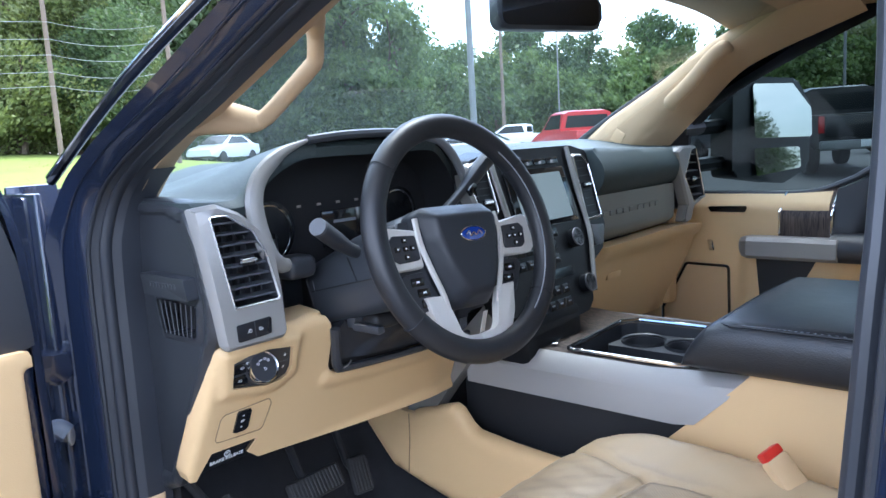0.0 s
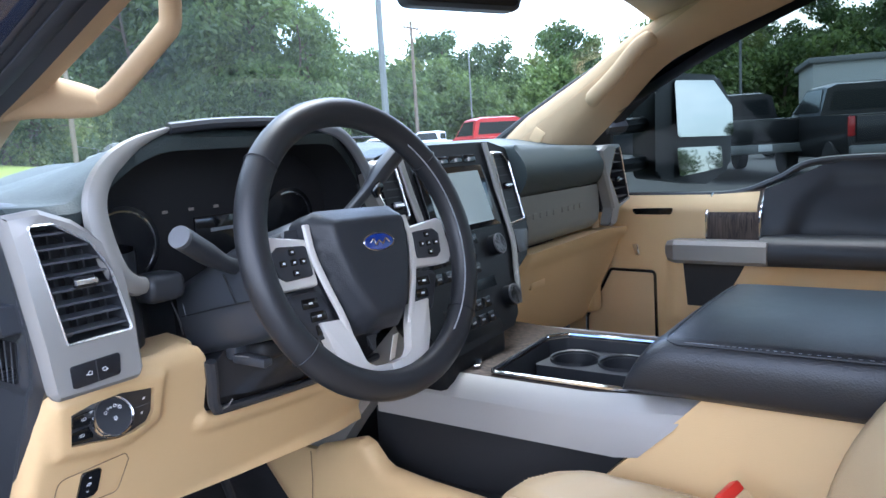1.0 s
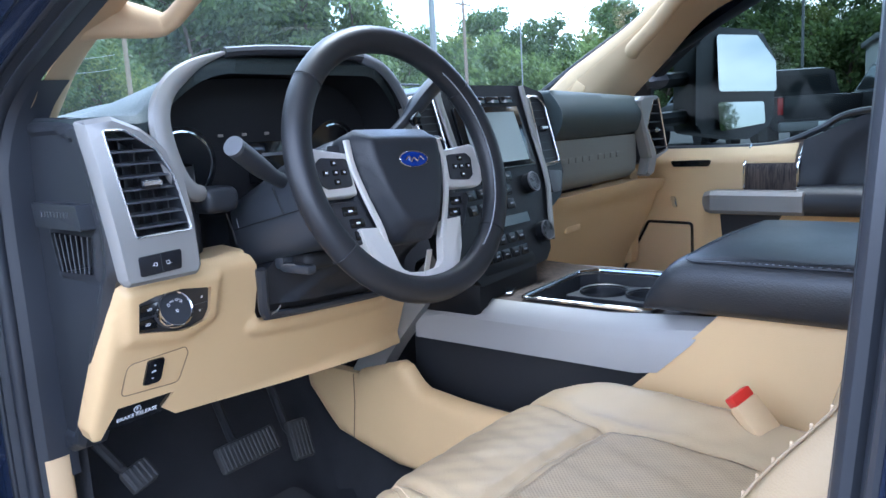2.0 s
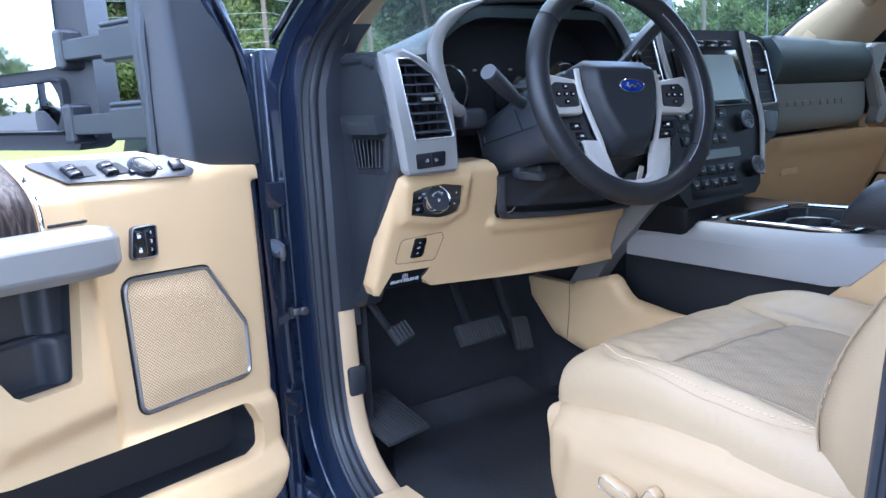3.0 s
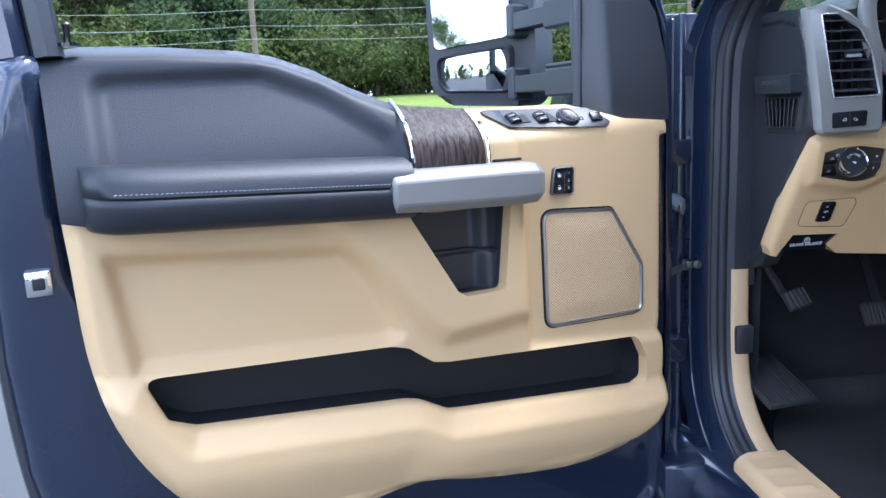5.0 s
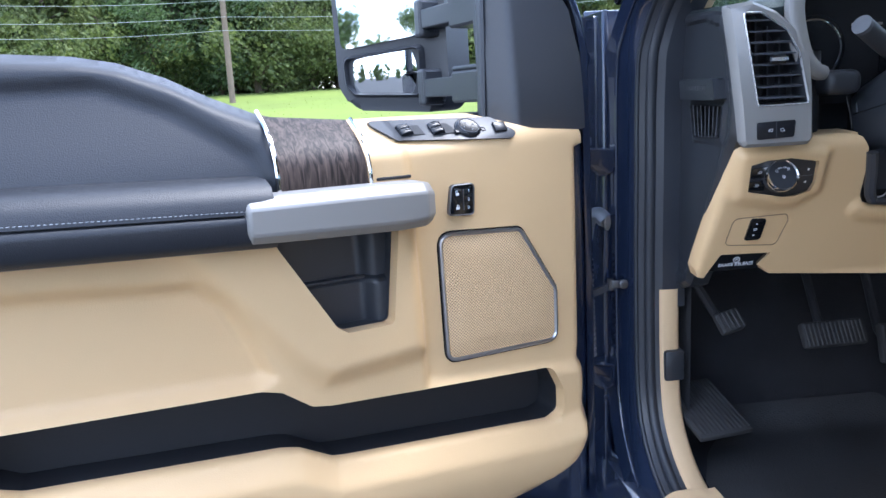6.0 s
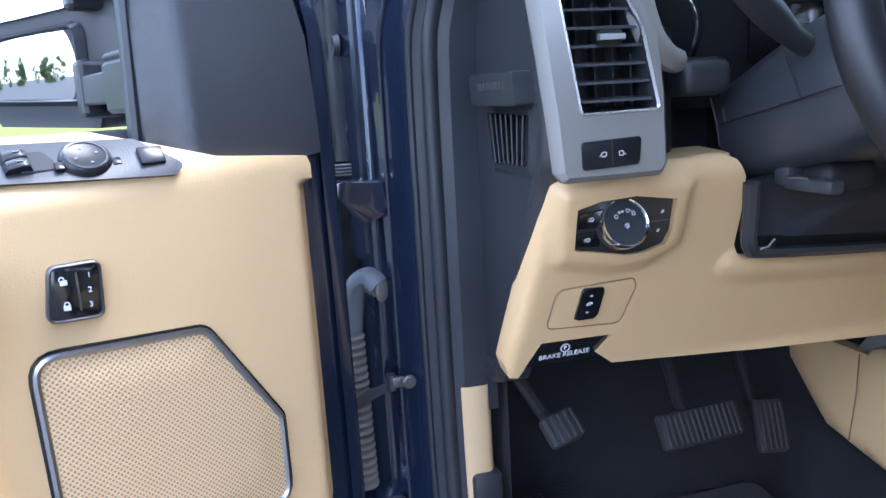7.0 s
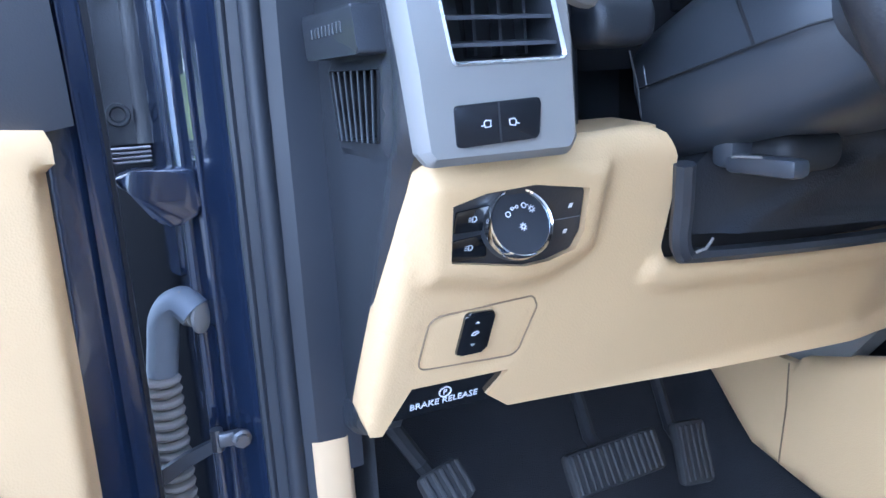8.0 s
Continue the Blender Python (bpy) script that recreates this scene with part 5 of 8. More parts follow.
part("dash_top", plate(TOPX, top_at, 0.012, (0, 0.004, -0.014)), M_DASH, dash, "dark grained dash top with instrument hood", angle=60)
part("speaker_bar", rbox((0.34, 0.012, 0.004), (-0.03, 0.33, 1.570), 0.002), M_BLACK, dash)

# instruments
TRIM_L = spline([(-0.672, 0.012, 1.407), (-0.690, 0.004, 1.411), (-0.710, 0.0, 1.430), (-0.722, 0.002, 1.470), (-0.722, 0.006, 1.508), (-0.700, 0.014, 1.540), (-0.660, 0.016, 1.567), (-0.615, 0.014, 1.583)], 6)
TRIM_T = spline([(-0.615, 0.014, 1.583), (-0.55, 0.008, 1.588), (-0.46, 0.006, 1.589), (-0.37, 0.010, 1.584)], 6)
TRIM_R = spline([(-0.37, 0.010, 1.584), (-0.315, 0.016, 1.568), (-0.268, 0.024, 1.530), (-0.235, 0.030, 1.475), (-0.225, 0.035, 1.42)], 6)


def inner(p):
    """The trim's outline drawn in, at the back of the hood."""
    return -0.46 + (p.x + 0.46) * (0.84 if p.x < -0.46 else 0.96), p.z - 0.006 - 0.25 * max(0.0, p.z - 1.5)


cluster = part("gauge_panel", plate([inner(p) for p in TRIM_L + TRIM_T[1:] + TRIM_R[1:]] + [(-0.30, 1.36), (-0.62, 1.36)], lambda x, z: np.stack([x, 0.135 - 0.15 * (z - 1.46), z], 1), 0.02), M_DARK, dash, "dark instrument cluster with two round gauges")
allp = TRIM_L + TRIM_T[1:] + TRIM_R[1:]
part("hood_lining", loft([[p for p in allp], [Vector((inner(p)[0], 0.14, inner(p)[1])) for p in allp]], False, False, False), M_DARK, cluster)
part("silver_trim", tube(TRIM_L, lambda k: (0.010 + 0.004 * math.sin(math.pi * min(1, k * 1.1))) * (1 - 0.75 * max(0, k - 0.78) / 0.22), 10, flat=0.75, up=(0, 1, 0)), M_SILVER, cluster, "satin silver cluster trim")
part("hood_edge", tube(TRIM_T, 0.007, 8), M_BLACK, cluster)
part("silver_trim", tube(TRIM_R, 0.009, 10, flat=0.7, up=(0, 1, 0)), M_GREY, cluster)
for gx, r in ((-0.630, 0.052), (-0.345, 0.052)):
    g = part("gauge", revolve([(0.0, 0.0), (r, 0.0), (r, 0.004), (r + 0.003, 0.006)], 40, axes((gx, 0.122, 1.440), (1, 0, 0), (0, -0.15, 1))), M_GLOSSBLACK, cluster, "round black gauge with white marks")
    part("gauge_arc", moved(tube([((r - 0.004) * math.cos(a), (r - 0.004) * math.sin(a), 0.005) for a in np.linspace(radians(-60), radians(110), 24)], 0.0022, 6), axes((gx, 0.122, 1.440), (1, 0, 0), (0, -0.15, 1))), M_CHROME, g)
    for i in range(11):
        a = radians(225 - i * 27)
        part("gauge_mark", moved(rbox((0.007, 0.0014, 0.0006), ((r - 0.012) * math.cos(a), (r - 0.012) * math.sin(a), 0.003), 0, 1, None), axes((gx, 0.121, 1.440), (1, 0, 0), (0, -0.15, 1))), M_WHITE, g, smooth=False)
info = part("info_screen", rbox((0.10, 0.004, 0.062), (-0.467, 0.118, 1.435), 0.002), M_GLOSSBLACK, cluster, "small information screen")
part("screen_line", rbox((0.05, 0.001, 0.005), (-0.467, 0.1155, 1.446), 0), M_GREY, info, smooth=False)
for i in range(7):
    part("warning_lamp", rbox((0.009, 0.001, 0.0042), (-0.60 + i * 0.042, 0.122, 1.478), 0.001), M_BOOT, cluster, smooth=False)

# steering column
COLM = axes((-0.465, -0.10, 1.415), (1, 0, 0), (0, 0.36, 0.93))
colm = thing("steering_column", "black steering column shroud with stalks", "steering column")


def col_ring(w, a, b0, b1):
    return [COLM @ Vector((x, y, w)) for x, y in ((-a, b0 * 0.72), (-a * 1.01, 0.0), (-a * 0.96, b1 * 0.55), (-a * 0.80, b1 * 0.88), (-a * 0.4, b1), (a * 0.4, b1), (a * 0.80, b1 * 0.88), (a * 0.96, b1 * 0.55), (a * 1.01, 0.0), (a, b0 * 0.72), (a * 0.85, b0 * 0.94), (a * 0.35, b0), (-a * 0.35, b0), (-a * 0.85, b0 * 0.94))]


part("shroud", loft([col_ring(0.022, 0.056, -0.050, 0.040), col_ring(0.016, 0.072, -0.060, 0.050), col_ring(0.0, 0.092, -0.068, 0.055), col_ring(-0.04, 0.108, -0.074, 0.056), col_ring(-0.082, 0.114, -0.076, 0.056), col_ring(-0.13, 0.114, -0.070, 0.052), col_ring(-0.20, 0.113, -0.060, 0.048)]), M_SHROUD, colm, "black plastic column shroud", angle=50)
part("shroud_seam", tube([COLM @ Vector((-0.1165 + 0.022 * max(0, w + 0.04) / 0.04, -0.018 + 0.015 * (-0.082 - w) / 0.10, w)) for w in (-0.002, -0.02, -0.04, -0.06, -0.082, -0.13, -0.19)], 0.0010, 5), M_DARK, colm)
part("shroud_seam", tube([COLM @ Vector((-0.1155, b, -0.082 - b * 0.1)) for b in (-0.018, 0.0, 0.022)], 0.0012, 5), M_DARK, colm)
part("tilt_socket", rbox((0.06, 0.09, 0.030), (-0.515, 0.015, 1.297), 0.012, 3), M_DARK, colm)
lever = part("tilt_lever", join(rbox((0.016, 0.060, 0.013), (-0.556, -0.022, 1.291), 0.004, 2, None), rbox((0.030, 0.022, 0.026), (-0.548, 0.012, 1.300), 0.006, 2)), M_SHROUD, colm, "dark grey tilt lever")
part("lever_edge", tube([(-0.564, -0.026, 1.2975), (-0.564, -0.010, 1.297), (-0.564, 0.0, 1.296)], 0.0009, 5), M_SILVER, lever)
KNEE = fillet([(-0.570, 1.236), (-0.568, 1.284), (-0.548, 1.300), (-0.50, 1.304), (-0.455, 1.312), (-0.425, 1.340), (-0.25, 1.345), (-0.225, 1.21), (-0.33, 1.220)], 0.006)
part("knee_cover", plate(KNEE, lambda x, z: np.stack([x, 0.036 - 0.030 * ease(x, -0.56, -0.46) * ease(z, 1.226, 1.29) - 0.010 * ease(x - (z - 1.236) * 1.9, -0.545, -0.525) - 0.058 * ease(x - (1.33 - z) * 0.6, -0.475, -0.41) * ease(z, 1.24, 1.33) + 0.05 * ease(x, -0.36, -0.24), z], 1), 0.007, (0, 0.05, 0)), M_BLACKPAD, dash, "black panel under the column", angle=60)
part("knee_inner", rbox((0.32, 0.04, 0.10), (-0.41, 0.095, 1.25), 0.006), M_DARK, dash)
part("knee_lip", tube(spline([(-0.586, 0.022, 1.292), (-0.580, 0.030, 1.262), (-0.577, 0.036, 1.236), (-0.570, 0.040, 1.222), (-0.555, 0.043, 1.217), (-0.45, 0.047, 1.208), (-0.33, 0.050, 1.201), (-0.23, 0.055, 1.198)], 6), lambda k: 0.0080, 8, flat=0.8), M_BLACK, dash)
part("lip_corner", tube([(-0.574, 0.022, 1.226), (-0.566, 0.021, 1.2275), (-0.558, 0.022, 1.234)], 0.0012, 5), M_SILVER, dash)
part("column_trim", tube(spline([(-0.580, 0.070, 1.345), (-0.575, 0.080, 1.362), (-0.556, 0.096, 1.374), (-0.525, 0.110, 1.380)], 6), 0.0008, 5), M_GREY, dash, "thin bright trim line beside the column")
part("cubby_edge", tube([(-0.612, 0.050, 1.372), (-0.600, 0.056, 1.345), (-0.594, 0.060, 1.325)], 0.0008, 5), M_CAVITY, dash)
st = spline([(-0.545, -0.02, 1.405), (-0.585, -0.03, 1.418), (-0.625, -0.045, 1.438), (-0.668, -0.062, 1.462)], 6)
stalk = part("turn_stalk", tube(st, lambda k: 0.0100 + 0.0032 * float(ease(np.array([k]), 0.35, 0.7)[0]), 14), M_BLACK, colm, "black turn signal stalk")
part("stalk_tip", tube([st[-1], st[-1] + (st[-1] - st[-2]).normalized() * 0.006], 0.0129, 18), M_TIP, stalk)
sh = spline([(-0.385, -0.03, 1.445), (-0.34, -0.045, 1.485), (-0.300, -0.055, 1.522), (-0.262, -0.062, 1.552)], 6)
gs = part("gear_lever", tube(sh, lambda k: 0.011 + 0.008 * float(ease(np.array([k]), 0.3, 0.55)[0]), 12, flat=0.75), M_BLACK, colm, "black column gear lever")
part("lever_button", rbox((0.022, 0.008, 0.014), (-0.335, -0.062, 1.487), 0.002, 2, pose(0, 0, 0, 0, -40, 0)), M_GLOSSBLACK, gs)

# centre stack, leaning towards the seats at its foot
def stack(a, b, w):
    return Vector((a, 0.026 - 0.30 * (1.53 - b) - w * 0.958, b + w * 0.287))


ctr = part("stack_panel", plate(fillet([(-0.235, 1.53), (-0.16, 1.545), (0.125, 1.545), (0.185, 1.53), (0.178, 1.365), (0.142, 1.318), (0.075, 1.29), (0.045, 1.222), (0.02, 1.205), (-0.20, 1.195), (-0.235, 1.25)], 0.01), lambda x, z: np.array([tuple(stack(a, b, 0.0)) for a, b in zip(x, z)]), 0.02, (0, 0.06, 0)), M_STACK, dash, "black centre stack with screen, audio and climate controls")
scr = part("touch_screen", prism(fillet([(-0.145, 1.386), (0.074, 1.386), (0.066, 1.502), (-0.145, 1.502)], 0.006), 0.006, lambda a, b, w: stack(a, b, w), 0.0015), M_GLOSSBLACK, ctr, "glossy touch screen, switched off")
part("display", prism([(-0.125, 1.397), (0.052, 1.397), (0.046, 1.491), (-0.125, 1.491)], 0.0006, lambda a, b, w: stack(a, b, w + 0.0062)), M_SCREEN, scr, "display with its pale reflection put into the grey colour", smooth=False)
for i in range(4):
    part("top_button", prism(fillet([(-0.125 + i * 0.047, 1.509), (-0.084 + i * 0.047, 1.509), (-0.084 + i * 0.047, 1.522), (-0.125 + i * 0.047, 1.522)], 0.002, 2), 0.004, lambda a, b, w: stack(a, b, w), 0.001), M_GLOSSBLACK, ctr)
for zz, n, wr in ((1.372, 5, 0.165), (1.348, 4, 0.150), (1.322, 5, 0.150), (1.262, 5, 0.150), (1.236, 5, 0.150)):
    for i in range(n):
        a = -0.178 + i * wr / n
        part("button", prism(fillet([(a, zz - 0.009), (a + wr / n - 0.004, zz - 0.009), (a + wr / n - 0.004, zz + 0.009), (a, zz + 0.009)], 0.002, 2), 0.0014, lambda p, q, w: stack(p, q, w), 0.0005), M_BUTTON, ctr)
        part("button_mark", prism([(a + 0.010, zz - 0.0015), (a + 0.020, zz - 0.0015), (a + 0.020, zz + 0.0015), (a + 0.010, zz + 0.0015)], 0.0003, lambda p, q, w: stack(p, q, w + 0.0019)), M_GREY, ctr, smooth=False)
for a, b in ((0.030, 1.352), (0.028, 1.258)):
    k = part("knob", revolve([(0.019, -0.002), (0.019, 0.016), (0.017, 0.018), (0.0, 0.018)], 28, axes(stack(a, b, 0.0), (1, 0, 0), (0, 0.287, 0.958))), M_STACK, ctr, "round knob")
    part("knob_ring", revolve([(0.0192, 0.015), (0.0199, 0.016), (0.0195, 0.018), (0.0187, 0.0185), (0.018, 0.018)], 28, axes(stack(a, b, 0.0), (1, 0, 0), (0, 0.287, 0.958))), M_STEEL, k)
part("climate_display", prism([(-0.13, 1.283), (0.0, 1.283), (0.0, 1.301), (-0.13, 1.301)], 0.002, lambda a, b, w: stack(a, b, w)), M_GLOSSBLACK, ctr, smooth=False)
strip_pts = [(0.100, 1.541), (0.096, 1.450), (0.098, 1.385), (0.094, 1.345), (0.076, 1.300), (0.052, 1.240)]
for s, nm in ((1, "stack_strip"),):
    pts = spline([stack(a, b, 0.006) for a, b in strip_pts], 5)
    part(nm, tube(pts, 0.0070, 8, flat=0.7, up=(0, 1, 0)), M_SILVER, ctr, "satin silver edge strip")
part("stack_strip", tube(spline([stack(a, b, 0.006) for a, b in ((-0.175, 1.545), (-0.178, 1.50), (-0.170, 1.40))], 5), 0.0075, 8, flat=0.7, up=(0, 1, 0)), M_SILVER, ctr, "satin silver edge strip")
CV_IN = fillet([(0.122, 1.522), (0.160, 1.520), (0.176, 1.500), (0.170, 1.386), (0.106, 1.382)], 0.006, 3)
CV_OUT = [tuple(p) for p in grown(CV_IN, 0.006)]
vent("centre_vent", CV_OUT, CV_IN, lambda a, b, w: stack(a, b, w + 0.004), "tall centre air vent", 8, False, (0.143, 1.455))
CL_IN = fillet([(-0.252, 1.475), (-0.245, 1.520), (-0.190, 1.526), (-0.190, 1.430), (-0.240, 1.430)], 0.006, 3)
vent("centre_vent", [tuple(p) for p in grown(CL_IN, 0.006)], CL_IN, lambda a, b, w: stack(a, b, w + 0.004), "tall centre air vent", 7, False, (-0.215, 1.45))
part("side_switch", prism(fillet([(0.112, 1.370), (0.166, 1.366), (0.140, 1.326), (0.104, 1.326)], 0.005), 0.006, lambda a, b, w: stack(a, b, w), 0.0015), M_BLACK, ctr)

part("stack_foot", rbox((0.20, 0.16, 0.10), (-0.10, 0.01, 1.185), 0.02), M_STACK, ctr)

# passenger side
PU = [(0.19, 1.425), (0.55, 1.427), (0.598, 1.43), (0.598, 1.512), (0.57, 1.520), (0.19, 1.535)]
part("passenger_roll", plate(fillet(PU, 0.01), lambda x, z: np.stack([x, 0.010 - 0.030 * np.sin(np.clip((z - 1.42) / 0.11, 0, 1) * math.pi), z], 1), 0.012, (0, 0.05, 0)), M_DASH, dash, "black soft roll above the glovebox", angle=60)
PS = fillet([(0.178, 1.312), (0.60, 1.316), (0.61, 1.36), (0.60, 1.424), (0.19, 1.426)], 0.006)
fascia = part("passenger_fascia", plate(PS, lambda x, z: np.stack([x, 0.004 + 0.05 * (1.425 - z) + 0.02 * (1 - ease(z, 1.312, 1.332)), z], 1), 0.012, (0, 0.03, 0)), mat("fascia_grey", (0.20, 0.20, 0.18), 0.5, metal=0.2, bump=0.03, grain=1500, var=0.05), dash, "warm grey fascia with raised lettering", angle=60)
for i in range(9):
    part("raised_bar", rbox((0.020, 0.004, 0.013), (0.232 + i * 0.032 + (0.012 if i > 4 else 0), 0.0062, 1.380), 0.0015, 1), fascia.data.materials[0], fascia)
GLV = fillet([(0.17, 1.302), (0.60, 1.308), (0.78, 1.295), (0.795, 1.20), (0.74, 1.04), (0.14, 1.06), (0.12, 1.20)], 0.015)
glove = part("glovebox", plate(GLV, lambda x, z: np.stack([x, 0.006 + 0.42 * (1.31 - z) - 0.012 * ease(z, 1.262, 1.268) * ease(x, 0.2, 0.23), z], 1), 0.014, (0, 0.05, 0)), M_BEIGE, dash, "beige glovebox and lower dash", angle=50)
part("glove_latch", rbox((0.07, 0.012, 0.022), (0.335, 0.048, 1.218), 0.004), M_BEIGE, glove)
PV_IN = fillet([(0.612, 1.440), (0.655, 1.508), (0.690, 1.512), (0.752, 1.376), (0.672, 1.366)], 0.006, 3)
PV_OUT = fillet([(0.570, 1.508), (0.60, 1.518), (0.692, 1.519), (0.705, 1.50), (0.765, 1.37), (0.675, 1.352), (0.655, 1.318), (0.632, 1.313), (0.612, 1.318), (0.635, 1.36), (0.590, 1.45)], 0.005, 3)


def pv_place(a, b, w):
    return Vector((a, -0.022 + 0.05 * max(0.0, a - 0.66) - w, b))


vent("right_vent", PV_OUT, PV_IN, pv_place, "satin silver passenger air vent", 6, False, (0.67, 1.43))
part("dash_end", rbox((0.06, 0.25, 0.17), (0.775, 0.15, 1.42), 0.02), M_BLACK, dash)
part("dash_end", rbox((0.06, 0.20, 0.28), (0.775, 0.185, 1.19), 0.02), M_BEIGE, dash)
part("dash_core", rbox((1.50, 0.26, 0.20), (0, 0.33, 1.34), 0.02), M_DARK, dash)


# ---- steering wheel ----
YW = radians(-4.3)
W_EX = Vector((math.cos(YW), math.sin(YW), 0))
W_EY = Vector((-math.sin(YW) * 0.2804, math.cos(YW) * 0.2804, 0.960))
WHEEL = axes((-0.4664, -0.1556, 1.4277), W_EX, W_EY) @ pose(0, 0, 0, 0, 0, -2.5)
wheel = thing("steering_wheel", "black leather steering wheel with satin silver spokes", "steering wheel", m=WHEEL)
RIM_R = 0.172
rim_pts = [(RIM_R * math.cos(a), RIM_R * math.sin(a), 0.0) for a in np.linspace(0, 2 * math.pi, 97)[:-1]]
rim = part("rim", tube(rim_pts, lambda k: 0.0182, 16, True, flat=0.95, up=(0, 0, 1)), mat("black_leather", (0.015, 0.016, 0.019), 0.42, bump=0.07, grain=600, var=0.15, voronoi=True), wheel, "black leather rim", angle=180)
for a in (38, 142, 218, 322):
    r = radians(a)
    part("rim_seam", tube([((RIM_R + 0.0198 * math.cos(q)) * math.cos(r), (RIM_R + 0.0198 * math.cos(q)) * math.sin(r), 0.0182 * math.sin(q)) for q in np.linspace(0, 2 * math.pi, 17)[:-1]], 0.0009, 5, True), M_DARK, rim)
for i in range(120):
    a = radians(-52 + i * 104 / 119)
    if i % 3 == 2:
        continue
    part("rim_stitch", rbox((0.0018, 0.0050, 0.0014), (0, 0, 0), 0.0004, 1, Matrix.Translation(((RIM_R - 0.0135) * math.cos(a), (RIM_R - 0.0135) * math.sin(a), 0.0135)) @ pose(0, 0, 0, 0, 0, math.degrees(a) + (18 if i % 2 else -18))), M_STITCH, rim)


HUB = fillet([(-0.080, 0.042), (-0.064, 0.052), (0.064, 0.052), (0.080, 0.042), (0.079, 0.0), (0.066, -0.046), (0.047, -0.086), (0.028, -0.103), (-0.028, -0.103), (-0.047, -0.086), (-0.066, -0.046), (-0.079, 0.0)], 0.012)
part("airbag_cover", plate(HUB, lambda x, y: np.stack([x, y, -0.020 + 0.026 * ease(dist(HUB, x, y), 0.0, 0.022) + 0.004 * (1 - (x / 0.09) ** 2)], 1), 0.007, (0, 0, -0.03)), M_BLACKPAD, wheel, "black airbag cover", angle=180)
badge = part("badge", revolve([(0.0, 0.0035), (0.0235, 0.003), (0.026, 0.0)], 36, Matrix.Translation((0.004, 0.002, 0.0085)) @ Matrix.Diagonal((1, 0.42, 1, 1))), M_BADGE, wheel, "blue oval badge with a bright rim")
part("badge_rim", tube([(0.004 + 0.0255 * math.cos(a), 0.002 + 0.0108 * math.sin(a), 0.0105) for a in np.linspace(0, 2 * math.pi, 41)[:-1]], 0.0009, 6, True), M_CHROME, badge)
part("badge_shape", tube(spline([(-0.013, 0.001, 0.0126), (-0.006, 0.0055, 0.0128), (-0.004, -0.002, 0.0128), (0.002, 0.003, 0.0128), (0.008, -0.001, 0.0128), (0.014, 0.005, 0.0128), (0.020, 0.000, 0.0126)], 5), 0.0009, 5), M_CHROME, badge)
BACK = fillet([(-0.115, 0.036), (0.115, 0.036), (0.125, -0.04), (0.072, -0.094), (0.03, -0.100), (-0.03, -0.100), (-0.072, -0.094), (-0.125, -0.04)], 0.02)
part("hub_back", prism(BACK, 0.03, lambda a, b, w: Vector((a, b, w - 0.065)), 0.01), M_BLACK, wheel)
part("hub_column", revolve([(0.05, -0.13), (0.06, -0.06)], 20), M_BLACK, wheel)
for s in (-1, 1):
    SP = fillet([(s * 0.086, 0.020), (s * 0.148, 0.028), (s * 0.160, 0.026), (s * 0.163, -0.024), (s * 0.150, -0.036), (s * 0.082, -0.036)], 0.006, 3)
    if s > 0:
        SP = SP[::-1]
    part("spoke", prism(SP, 0.014, lambda a, b, w: Vector((a, b, w - 0.028)), 0.004, 3), M_SPOKE, wheel, "satin silver spoke")
    K1 = fillet([(s * 0.092, 0.012), (s * 0.132, 0.014), (s * 0.142, 0.006), (s * 0.138, -0.020), (s * 0.128, -0.026), (s * 0.090, -0.024)], 0.004, 2)
    k = part("switch_block", prism(K1[::-1] if s > 0 else K1, 0.004, lambda a, b, w: Vector((a, b, w - 0.0145)), 0.0012), M_BLACK, wheel, "black thumb switches")
    for a, b in ((0.115, 0.006), (0.115, -0.018), (0.102, -0.006), (0.130, -0.006), (0.115, -0.006)):
        part("thumb_key", rbox((0.0085, 0.007, 0.003), (s * a, b, -0.0095), 0.0012), M_GLOSSBLACK, k)
        part("key_mark", rbox((0.0032, 0.0022, 0.0004), (s * a, b, -0.0078), 0), M_WHITE, k, smooth=False)
    K2 = fillet([(s * 0.083, -0.040), (s * 0.122, -0.042), (s * 0.128, -0.050), (s * 0.106, -0.088), (s * 0.094, -0.098), (s * 0.062, -0.096), (s * 0.072, -0.066)], 0.004, 2)
    k = part("switch_pad", prism(K2[::-1] if s > 0 else K2, 0.012, lambda a, b, w: Vector((a, b, w - 0.032)), 0.002), M_BLACK, wheel, "black lower switch pad")
    for a, b in ((0.098, -0.054), (0.090, -0.070), (0.086, -0.086)):
        part("pad_key", rbox((0.024, 0.012, 0.003), (s * a, b, -0.020), 0.002), M_GLOSSBLACK, k)
        part("key_mark", rbox((0.006, 0.0025, 0.0004), (s * a, b, -0.0183), 0), M_WHITE, k, smooth=False)
    LEG = fillet([(s * 0.094, -0.078), (s * 0.060, -0.080), (s * 0.049, -0.104), (s * 0.040, -0.134), (s * 0.032, -0.143), (0, -0.146), (0, -0.162), (s * 0.044, -0.162), (s * 0.066, -0.150), (s * 0.082, -0.120)], [0.002, 0.006, 0.006, 0.01, 0.01, 0, 0, 0.01, 0.012, 0.006], 3)
    part("lower_spoke", prism(LEG[::-1] if s > 0 else LEG, 0.014, lambda a, b, w: Vector((a, b, w - 0.028)), 0.004, 3), M_SPOKE, wheel, "satin silver lower spoke")
